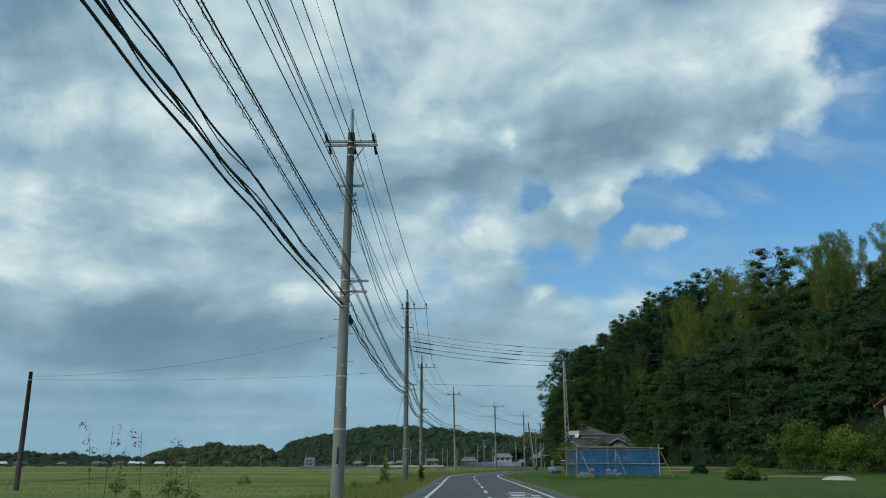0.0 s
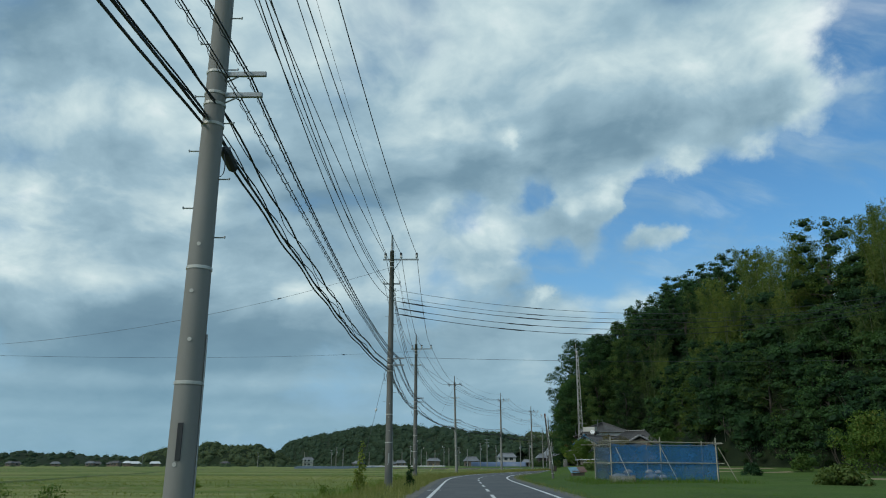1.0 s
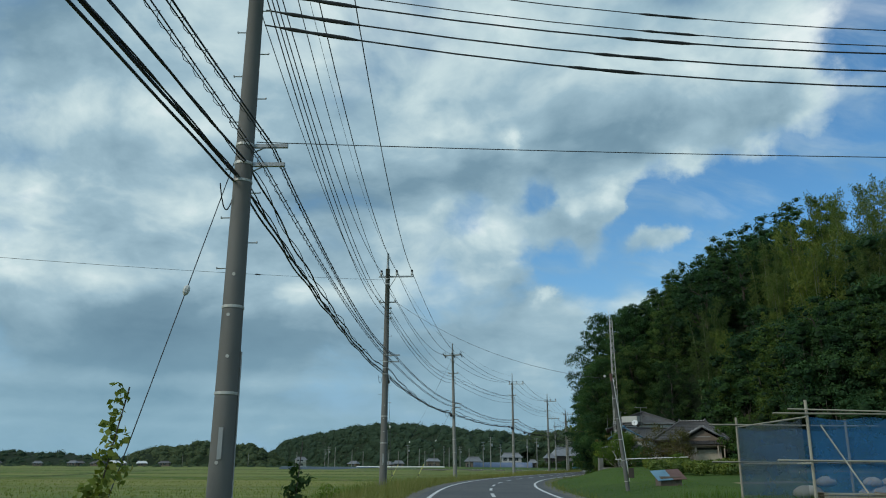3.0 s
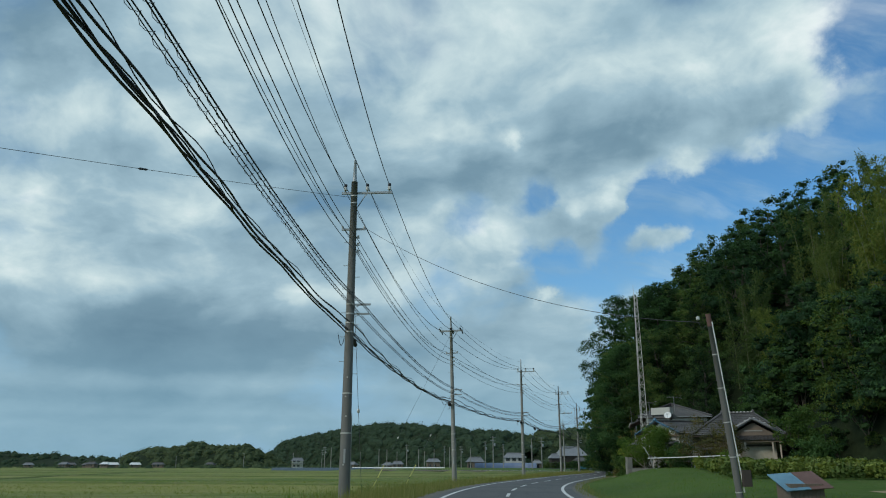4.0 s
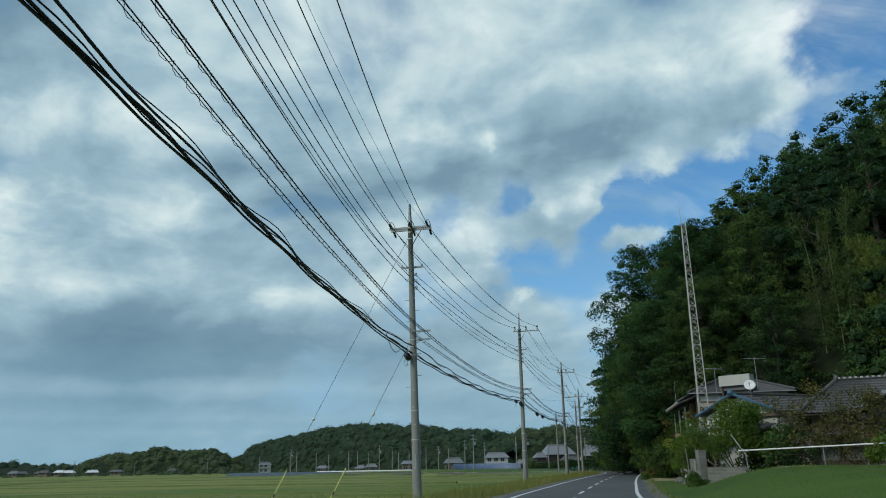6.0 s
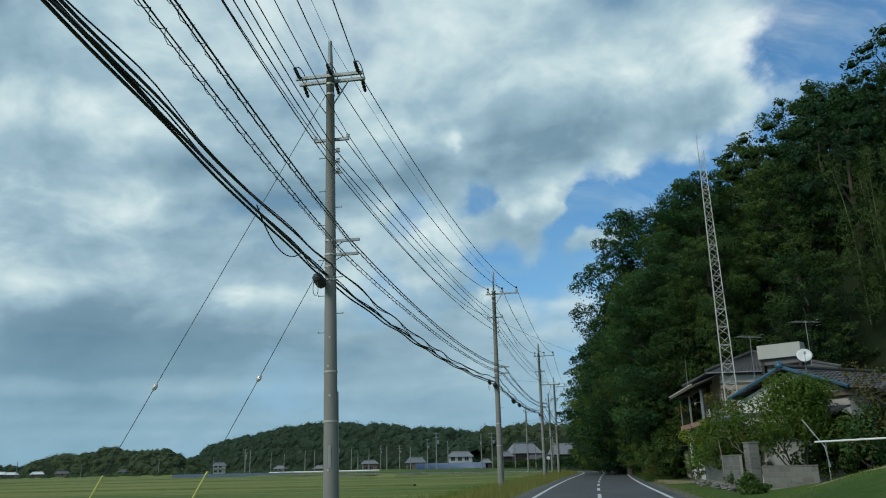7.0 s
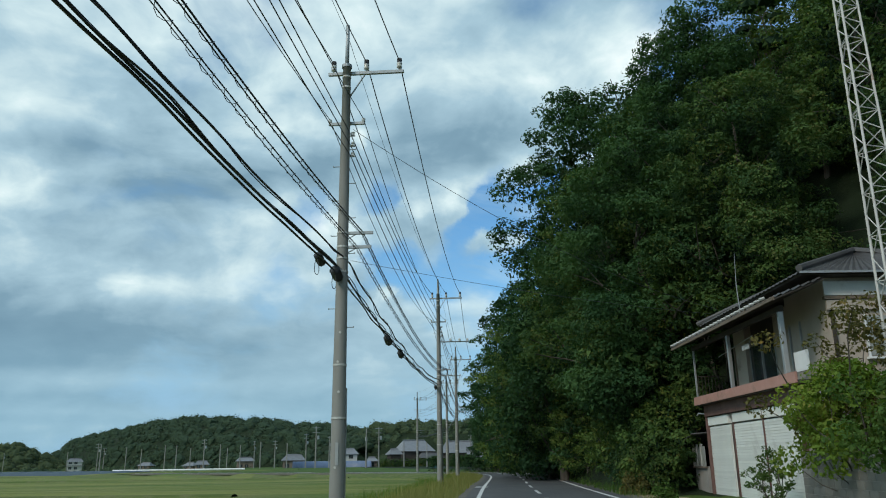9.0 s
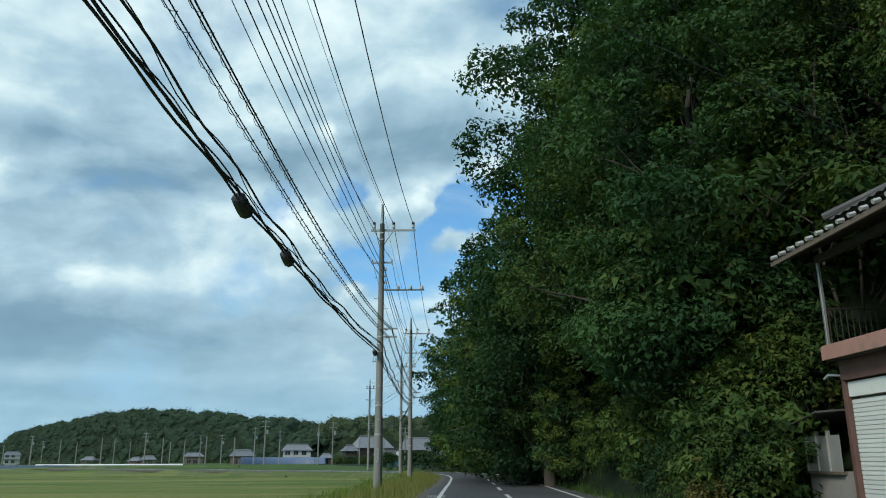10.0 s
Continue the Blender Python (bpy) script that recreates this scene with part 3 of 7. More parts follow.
def foliage(tree, r, cs, rs, count, size, mat, sprays, name="crown", fill=0.55):
    """Leaves in rounded clumps, each with smaller sprays on its upper side, over an inside with the shade painted into
    its green.
    """
    sub_c, sub_r = [], []
    for c, q in zip(cs, rs):
        sub_c.append(np.array(c))
        sub_r.append(q * 0.92)
        for k in range(sprays):
            d = r.normal(size=3)
            d[2] = abs(d[2]) * 0.8 - 0.25
            sub_c.append(np.array(c) + d / np.linalg.norm(d) * q * (0.80 + 0.35 * r.random()) * (1, 1, 0.75))
            sub_r.append(q * (0.26 + 0.26 * r.random()))
    part(name, quads(name, leaves(r, sub_c, sub_r, count, size, 0.74, 1.1, 0.28, shell=0.72, up=0.30, under=0.45, tri=True, loose=0.42, stray=0.5, slim=0.62), mat, 3), None, tree)
    if fill:
        part("inner_foliage", cores(r, cs, rs, M["leaf_shade"], 0.72, fill, 0.16), None, tree)
    else:
        # close by, the inside is larger leaves, the crown's shade painted into their green
        inside = [np.array(c) * (0.7, 0.7, 1.0) for c in cs]
        part("inner_foliage", quads("inner_foliage", leaves(r, inside, rs, count // 4, size * 1.15, 0.9, 0.6, 0.2, 0.6, 0.1, tri=True), M["leaf_shade"], 3), None, tree)


def bamboo(seed, height, count, label="tall bamboo clump with drooping olive-green plumes on the hillside"):
    """A clump of bamboo: leaning culms whose tops nod, with leaves in plumes."""
    r = np.random.default_rng(seed)
    tree = thing("bamboo_clump", pose(0, 0, -500), label, "bamboo", "bamboo on the wooded hill")
    cs, rs = [], []
    for k in range(9):
        a, d0 = r.random() * 6.283, 1.9 * math.sqrt(r.random())
        x, y = d0 * math.cos(a), d0 * math.sin(a)
        h, l = height * (0.75 + 0.3 * r.random()), 0.9 + 1.5 * r.random()
        path = [(x + math.cos(a) * l * (t ** 2.6), y + math.sin(a) * l * (t ** 2.6), h * (t - 0.10 * t ** 6)) for t in np.linspace(0, 1, 7)]
        path[0] = (path[0][0], path[0][1], -0.8)
        part("culm", Shape().tube(path, [0.055, 0.05, 0.045, 0.04, 0.03, 0.02, 0.01], 5), M["culm"], tree, smooth=True)
        for t in np.linspace(0.08, 1.0, 11):
            c = np.array((x + math.cos(a) * l * t ** 2.6, y + math.sin(a) * l * t ** 2.6, h * (t - 0.10 * t ** 6)))
            for q in range(2):
                b = r.random() * 6.283
                w = 0.9 * (1.25 - t) + 0.15
                cs.append(c + np.array((math.cos(b) * w, math.sin(b) * w, 0.1 * r.normal())))
                rs.append(0.5 + 0.5 * r.random() * (1.25 - t))
    part("plume", quads("plume", leaves(r, cs, rs, count, 0.34, 1.25, 0.7, 0.95, 0.26, 0.3, tri=True, loose=0.4, stray=0.4), M["leaf_bamboo"], 3), None, tree)
    return tree


def shrub(seed, radius, height, count, size, mat, label, name="shrub", group="", category="shrub", slim=0.55, puffs=22, solid=False, low=0.12):
    r = np.random.default_rng(seed)
    ob = thing(name, pose(0, 0, -500), label, category, group)
    sh, tips = Shape(), []
    for k in range(6):
        a = k * 1.05 + r.random()
        limb(sh, r, (0.1 * math.cos(a), 0.1 * math.sin(a), -0.15), (math.cos(a) * 0.6, math.sin(a) * 0.6, 1), height * 0.6, 0.010 + 0.008 * height, 1, tips, 5)
    part("stem", sh, M["bark"], ob, smooth=True)
    cs, rs = [np.array(t) for t in tips], [radius * 0.3] * len(tips)
    for k in range(puffs):
        a, f = r.random() * 6.283, r.random()
        w = radius * math.sqrt(max(0.08, 1 - f ** 2)) * (0.35 + 0.6 * r.random())
        cs.append((w * math.cos(a), w * math.sin(a), height * (low + (0.94 - low) * f)))
        rs.append(radius * (0.2 + 0.2 * r.random()))
    if solid:
        foliage(ob, r, cs, rs, count, size, mat, 3, "foliage", 0.55 if radius > 2 else 0)
    else:
        part("foliage", quads("foliage", leaves(r, cs, rs, count, size, slim=slim), mat), None, ob)
    return ob


def blades(r, pos, height, width, bend=0.45):
    """Corners of bent grass blades (one triangle each) at the given feet."""
    n = len(pos)
    a = r.random(n) * 6.283
    d = np.stack([np.cos(a), np.sin(a), 0 * a], 1)
    h = (height * (0.5 + 0.8 * r.random(n)))[:, None]
    w = np.stack([-np.sin(a), np.cos(a), 0 * a], 1) * width * (0.6 + 0.8 * r.random(n))[:, None]
    tip = pos + d * h * bend * r.random((n, 1)) + np.array((0, 0, 1.0)) * h
    return np.stack([pos - w - (0, 0, 0.03), pos + w - (0, 0, 0.03), tip], 1).reshape(-1, 3)

# ---------------------------------------------------------------- the lie of the land
ROAD = [(-160, 4.0), (-80, 2.4), (-30, 1.3), (0, 0.85), (30, 0.3), (45, 0.0), (60, -0.4), (75, -0.82), (85, -0.88), (95, -0.45), (103, 0.30), (112, 1.5), (121, 3.2), (130, 5.15), (140, 7.2),
        (150, 9.4), (160, 11.6), (170, 13.9), (183, 17.0), (198, 20.4), (207, 22.0), (214, 22.4), (221, 21.6), (229, 18.5), (240, 11.0), (254, 0.0), (300, -40.0)]
_ry, _rx = np.array([p[0] for p in ROAD], float), np.array([p[1] for p in ROAD], float)
_fine = np.arange(-160, 300, 1.0)
_rough = np.interp(_fine, _ry, _rx)
for _ in range(3):
    _pad = np.concatenate([np.full(4, _rough[0]), _rough, np.full(4, _rough[-1])])
    _rough = np.convolve(_pad, np.ones(9) / 9, "valid")
HALF = 2.45


def road_x(y):
    return np.interp(y, _fine, _rough)


def road_pt(y, off=0.0, z=0.0):
    """A point beside the middle of the road: off metres to its right at y along it."""
    s = (road_x(y + 0.5) - road_x(y - 0.5))
    k = 1 / math.hypot(1, s)
    return (road_x(y) + off * k, y - off * s * k, z)


FOOT = [(-200, 90), (20, 70), (50, 60), (70, 52), (85, 45), (95, 40), (105, 35.5), (118, 30), (130, 27), (140, 25.5), (148, 22.5), (153, 18.0), (158, 15.6), (170, 17.8), (185, 21.3), (200, 24.5), (230, 27), (300, 21), (420, 15)]


def foot(y):
    return np.interp(y, [p[0] for p in FOOT], [p[1] for p in FOOT])


RISE = [(-50, 0.1), (50, 0.15), (70, 0.2), (85, 0.35), (100, 0.75), (112, 1.0), (124, 1.0), (128, 0.5), (131, 0.22), (150, 0.2), (200, 0.2)]


def land(x, y):
    """Height of the ground."""
    x, y = np.asarray(x, float), np.asarray(y, float)
    off = x - road_x(y)
    left = -0.03 - 0.55 * smooth01((-off - 5.2) / 3.0)
    rise = np.interp(y, [p[0] for p in RISE], [p[1] for p in RISE])
    right = -0.03 + rise * smooth01((off - 3.6 - 1.5 * smooth01((y - 119) / 6)) / 5.0)
    d = x - foot(y)
    hill = 25.0 * (1 - np.exp(-np.maximum(d, 0) / 10.5)) * smooth01((y + 40) / 120.0) * (1 - smooth01((y - 205) / 60.0))
    hill = hill * (1 - 0.9 * smooth01((d - 60) / 160.0))
    wave = 0.05 * np.sin(x * 0.9 + y * 0.37) * np.sin(y * 0.53) * smooth01((np.abs(off) - 5) / 4)
    return np.where(off < 0, left, right + hill + wave)


def stretch_axis(a, b, step, far):
    near = list(np.arange(a, b + step, step))
    return np.array([*[a - d for d in reversed(far)], *near, *[near[-1] + d for d in far]])


gx = stretch_axis(-26, 84, 1.0, [4, 9, 16, 26, 40, 60, 95, 150, 240, 400, 700, 1300, 2400, 4200])
gy = stretch_axis(-24, 232, 1.6, [4, 9, 16, 28, 45, 70, 110, 170, 260, 400, 700, 1300, 2400, 4200])
X, Y = np.meshgrid(gx, gy)
Z = land(X, Y)
verts = np.stack([X.ravel(), Y.ravel(), Z.ravel()], 1)
nx, ny = len(gx), len(gy)
idx = np.arange(nx * ny).reshape(ny, nx)
faces = np.stack([idx[:-1, :-1].ravel(), idx[:-1, 1:].ravel(), idx[1:, 1:].ravel(), idx[1:, :-1].ravel()], 1)
me = mesh_of("ground", verts, faces, None, True)
for k in ("field", "verge", "lawn", "floor", "dirt"):
    me.materials.append(M[k])
mid = verts[faces].mean(1)
moff = mid[:, 0] - road_x(mid[:, 1])
slot = np.zeros(len(faces), np.int32)
slot[moff > -8.0] = 1
slot[moff > 0] = 2
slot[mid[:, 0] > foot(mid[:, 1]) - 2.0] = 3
slot[(mid[:, 0] > 1500)] = 0
for cx, cy, rx, ry in ((13.4, 150.0, 1.8, 6.5), (15.2, 123.6, 4.6, 1.9), (20.5, 119.2, 5, 1.6), (25.5, 103, 6, 3.0), (24, 92, 5, 1.6), (27, 72, 5, 1.2), (13.5, 124.5, 2.5, 1.2), (16, 86, 4, 0.9)):
    slot[((mid[:, 0] - cx) / rx) ** 2 + ((mid[:, 1] - cy) / ry) ** 2 < 1] = 4
me.polygons.foreach_set("material_index", slot)
ground = tagged(new("ground", me), "green rice field, grass verges and wooded slope", "ground", kind="structure")


def ribbon(name, y0, y1, o0, o1, z0, z1, mat, step=2.0):
    """A slab that follows the road between two offsets from its middle."""
    n = max(2, int((y1 - y0) / step) + 1)
    vs, fs = [], []
    for y in np.linspace(y0, y1, n):
        vs += [road_pt(y, o0, z0), road_pt(y, o1, z0), road_pt(y, o1, z1), road_pt(y, o0, z1)]
    for i in range(n - 1):
        a, b = 4 * i, 4 * i + 4
        fs += [(a + 3, a + 2, b + 2, b + 3), (a + 1, b + 1, b + 2, a + 2), (a, a + 3, b + 3, b)]
    fs += [(0, 1, 2, 3), (4 * n - 1, 4 * n - 2, 4 * n - 3, 4 * n - 4)]
    return mesh_of(name, vs, fs, mat)


road = tagged(new("road", ribbon("road", -150, 290, -2.95, 2.95, -0.3, 0.0, M["asphalt"])), "worn grey asphalt two-lane country road, curving", "road", kind="structure")
for side, label in ((-1, "dusty gravel strip between asphalt and grass"), (1, "dusty gravel strip along the mown grass")):
    o = sorted((side * 2.95, side * 3.5))
    tagged(new("road_shoulder", ribbon("road_shoulder", -150, 290, o[0], o[1], -0.3, -0.012, M["gravel"])), label, "road shoulder", kind="structure")
for o in (-HALF, HALF):
    tagged(part("edge_line", ribbon("edge_line", -150, 290, o - 0.075, o + 0.075, 0.001, 0.005, M["line"], 1.0), None, road), "solid white painted edge line")
y = -101.0
while y < 280:
    tagged(part("lane_dash", ribbon("lane_dash", y, y + 3.6, -0.07, 0.07, 0.001, 0.005, M["line"], 1.2), None, road), "white painted centre dash")
    y += 7.6
# worn painted marking on the oncoming lane, not legible
for y0, a, b, l in ((31.2, 0.75, 2.05, 0.45), (32.6, 0.95, 1.5, 1.3), (32.4, 1.75, 2.1, 1.1), (34.5, 0.8, 1.95, 0.5), (36.0, 1.0, 1.75, 0.7)):
    part("road_marking", ribbon("road_marking", y0, y0 + l, a, b, 0.001, 0.004, M["line"], 0.4), None, road, "worn white bar of a road marking")
for y0 in (52.5, 165.6, 167.2):
    part("road_marking", ribbon("road_marking", y0, y0 + 0.35, -HALF - 0.45, -HALF + 0.2, 0.001, 0.004, M["line"], 0.4), None, road, "short white tick across the edge line")


# low grassy banks between the paddies
def field_bund(pts, width, label):
    vs, fs = [], []
    pts = [Vector((x, y, float(land(x, y)))) for x, y in pts]
    for i, p in enumerate(pts):
        d = (pts[min(i + 1, len(pts) - 1)] - pts[max(i - 1, 0)]).normalized()
        s = Vector((d.y, -d.x, 0))
        vs += [p - s * width - Vector((0, 0, 0.05)), p - s * width * 0.4 + Vector((0, 0, 0.16)), p + s * width * 0.4 + Vector((0, 0, 0.16)), p + s * width - Vector((0, 0, 0.05))]
    for i in range(len(pts) - 1):
        a = 4 * i
        fs += [(a, a + 1, a + 5, a + 4), (a + 1, a + 2, a + 6, a + 5), (a + 2, a + 3, a + 7, a + 6)]
    tagged(new("field_bund", mesh_of("field_bund", vs, fs, M["verge"], True)), label, "field bank", kind="structure")


for y0, x0, x1, w in ((66, -9, -90, 0.5), (128, -8, -110, 0.6), (176, -3, -130, 0.8), (232, 6, -160, 0.9), (290, -2, -200, 1.2)):
    field_bund([(x0 + (x1 - x0) * t, y0 + 3 * math.sin(5 * t) + 14 * t) for t in np.linspace(0, 1, 24)], w, "low pale grassy bank between the rice paddies")
field_bund([(-30 - 0.25 * t + 0.6 * math.sin(t * 0.1), 20 + t) for t in np.linspace(0, 270, 40)], 0.5, "low pale grassy bank between the rice paddies")

# ---------------------------------------------------------------- the pole line
# x, y, height, kind of head (double: dead-end double arm; side: arm set to the right), and what hangs on it
POLES = [(-3.65, -5.5, 12.8, "double"), (-4.47, 24.75, 12.86, "double"), (-5.35, 55.55, 12.65, "side"), (-6.56, 85.5, 12.62, "side"), (-4.02, 116.75, 12.37, "double"), (2.48, 143.84, 12.43, "side"),
         (9.18, 172.4, 12.4, "side"), (14.6, 197.5, 11.8, "side"), (16.9, 217.5, 11.6, "side"), (16.5, 243.0, 11.6, "side")]
# heights of the top, the main arm, the small arm and the upper bracket where a pole differs, and how far its top leans to the right
LEVELS = {1: (13.30, 12.06, 10.53, 7.12, 0.07), 2: (13.62, 12.30, 10.90, 6.72, -0.02), 3: (12.85, 11.58, 10.08, 7.05, 0.015), 4: (12.39, 11.33, 9.60, 6.76, -0.24), 5: (12.28, 11.27, 9.83, 6.80, 0.02)}


def level(i, k):
    """Height of the top (0), main arm (1), small arm (2) or upper bracket (3) of pole i."""
    h = POLES[i][2]
    return LEVELS[i][k] if i in LEVELS else h - (0, 1.12, 2.62, 5.62)[k]


def lean_of(i):
    return LEVELS[i][4] if i in LEVELS else 0.0


def line_dir(i):
    a, b = POLES[max(i - 1, 0)], POLES[min(i + 1, len(POLES) - 1)]
    return Vector((b[0] - a[0], b[1] - a[1], 0)).normalized()


def pole_pt(i, r, z, ahead=0.0):
    """A point r metres to the right of pole i, z up, as the line runs."""
    d = line_dir(i)
    x, y = POLES[i][:2]
    r = r + lean_of(i) * (z / 12 - 0.5)
    return Vector((x + d.y * r + d.x * ahead, y - d.x * r + d.y * ahead, z))


def insulator_pin(sh, m):
    return sh.lathe([(0.03, 0.0), (0.03, 0.06), (0.07, 0.07), (0.075, 0.12), (0.05, 0.13), (0.075, 0.16), (0.07, 0.21), (0.045, 0.22), (0.06, 0.25), (0.055, 0.31), (0.03, 0.32)], 10, m)


def sleeve(a, b, sides=8, r=0.05):
    """A ribbed dead-end insulator between two points."""
    sh, a, b = Shape(), Vector(a), Vector(b)
    ts = np.linspace(0, 1, 9)
    sh.tube([a.lerp(b, t) for t in ts], [0.4 * r, r, 0.7 * r, r, 0.7 * r, r, 0.7 * r, 0.9 * r, 0.35 * r], sides)
    return sh


def arm_z(i):
    return level(i, 1)


def utility_pole(i):
    x, y, _, head = POLES[i]
    h = level(i, 0)
    d = line_dir(i)
    yaw = math.degrees(math.atan2(-d.x, d.y))
    base = float(land(x, y))
    P = thing("utility_pole", at(x, y, 0, yaw) @ pose(-0.5 * lean_of(i), 0, 0, 0, math.degrees(math.atan2(lean_of(i), 12)), 0), "tall tapered grey concrete utility pole with steel crossarms beside the road", "utility pole", "utility poles along the road")
    body = h - 0.85
    rr = lambda z: (0.202 if i < 4 else 0.180) - 0.0066 * z
    shaft = part("shaft", Shape().tube([(0, 0, base - 0.4), (0, 0, 0.5), (0, 0, 4), (0, 0, 8), (0, 0, body)], [rr(-0.4), rr(0.5), rr(4), rr(8), rr(body)], 20), M["concrete_dark"] if i in (2, 3) else M["concrete"], P, smooth=True)
    if i == 5:
        part("top_pipe", Shape().lathe([(0.055, body - 0.45), (0.05, h + 0.35), (0.03, h + 0.38)], 10), M["galv"], P, "thin galvanised steel top pipe", True)
        part("pipe_clamp", Shape().lathe([(rr(body) + 0.03, body - 0.06), (rr(body) + 0.03, body + 0.02)], 14), M["galv"], P)
    else:
        part("top_cap", Shape().lathe([(rr(body) + 0.004, body - 0.55), (0.085, body), (0.05, h), (0.055, h + 0.01), (0.055, h + 0.07), (0.03, h + 0.09)], 12), M["galv"], P, "tapered steel top sleeve", True)
    az = arm_z(i)
    pins = (-0.8, 0.08, 0.82) if head == "double" else (-0.38, 0.5, 1.38)
    lo, hi = (-0.9, 0.92) if head == "double" else (-0.52, 1.5)
    for s in ((-0.16, 0.16) if head == "double" else (0.13,)):
        part("crossarm", Shape().box(lo, s - 0.038, az - 0.04, hi, s + 0.038, az + 0.04, bevel=0.01), M["galv"], P)
    sh = Shape()
    sh.tube([(0.02, 0.13, az - 0.75), (0.46, 0.13, az - 0.05)], 0.02, 6)
    part("brace", sh, M["galv"], P)
    for r in pins:
        if head == "side":
            ins = part("insulator", insulator_pin(Shape(), pose(r, 0.13, az + 0.04)), M["porcelain"], P, smooth=True)
            part("cap", Shape().lathe([(0.066, 0.2), (0.066, 0.33), (0.03, 0.35)], 10, pose(r, 0.13, az + 0.04)), M["black"], ins, "black insulator cover")
        else:
            for s in (-1, 1):
                part("dead_end_sleeve", sleeve((r, s * 0.18, az + 0.02), (r, s * 0.62, az + (0.10 if s < 0 else -0.16)), 8, 0.055), M["black"], P, smooth=True)
            part("jumper", Shape().tube([(r + 0.02 * math.sin(t), -0.5 * math.cos(t), az + 0.08 + 0.24 * math.sin(t)) for t in np.linspace(0, math.pi, 9)], 0.013, 6), M["black"], P)
    z2 = level(i, 2)
    part("crossarm", Shape().box(-0.47, 0.1, z2 - 0.035, 0.47, 0.17, z2 + 0.035, bevel=0.008), M["galv"], P)
    for r in (-0.44, 0.44):
        part("insulator", Shape().lathe([(0.03, 0), (0.05, 0.02), (0.05, 0.09), (0.02, 0.1)], 8, pose(r, 0.135, z2 + 0.035)), M["porcelain"], P)
    for z in (z2 - 0.33, z2 - 0.62, z2 - 0.90):
        part("rack_insulator", Shape().lathe([(0.03, -0.05), (0.055, -0.04), (0.035, 0), (0.055, 0.04), (0.03, 0.05)], 10, pose(rr(z) + 0.07, 0.06, z)), M["porcelain"], P)
        part("rack", Shape().box(0, 0.03, z - 0.065, rr(z) + 0.13, 0.08, z - 0.052), M["galv"], P)
    zb = level(i, 3)
    for z, l in ((zb, 0.62), (zb - 0.36, 0.58)):
        part("bracket", Shape().box(rr(z) - 0.02, -0.03, z - 0.035, rr(z) + l, 0.03, z + 0.035, bevel=0.008).tube([(0.1, 0, z - 0.16), (rr(z) + 0.2, 0, z - 0.03)], 0.014, 5), M["galv"], P)
    low = POLES[i][2]
    for z in (az - 0.18, az - 0.48, zb, zb - 0.36, low - 6.28, low - 6.62, low - 8.9, 2.3):
        part("band", Shape().lathe([(rr(z) + 0.008, z - 0.025), (rr(z) + 0.012, z - 0.02), (rr(z) + 0.012, z + 0.02), (rr(z) + 0.008, z + 0.025)], 18), M["band"], P)
    z, k = 2.6, i
    while z < h - 2.9:
        s = 1 if k % 2 else -1
        if z > 4.4:
            part("step_bolt", Shape().tube([(s * (rr(z) - 0.03), 0, z), (s * (rr(z) + 0.17), 0, z)], 0.011, 6).tube([(s * (rr(z) + 0.155), 0, z - 0.012), (s * (rr(z) + 0.165), 0, z + 0.022)], 0.014, 6), M["galv"], P)
        z, k = z + 0.46, k + 1
    for z in (1.2, 2.9, 3.6, 4.3):
        part("bolt_hole", Shape().lathe([(0.03, 0), (0.03, 0.012)], 8, pose(0.02 * (-1) ** int(z), -rr(z) + 0.004, z, 90)), M["band"], P)
    part("plate", Shape().box(-0.02, -rr(1.5) - 0.012, 1.25, 0.05, -rr(1.5) + 0.02, 1.75), M["black"] if i == 1 else M["alu"], P, "narrow plate on the shaft")
    part("earth_pipe", Shape().tube([(rr(1) + 0.012, 0.03, base - 0.2), (rr(3) + 0.012, 0.03, 3.0)], 0.014, 6), M["alu"], P)
    return P


for i in range(len(POLES)):
    utility_pole(i)


# spans ------------------------------------------------------------------
def hang(a, b, sag, n=13):
    return [a.lerp(b, t) - Vector((0, 0, 4 * sag * t * (1 - t))) for t in np.linspace(0, 1, n)]


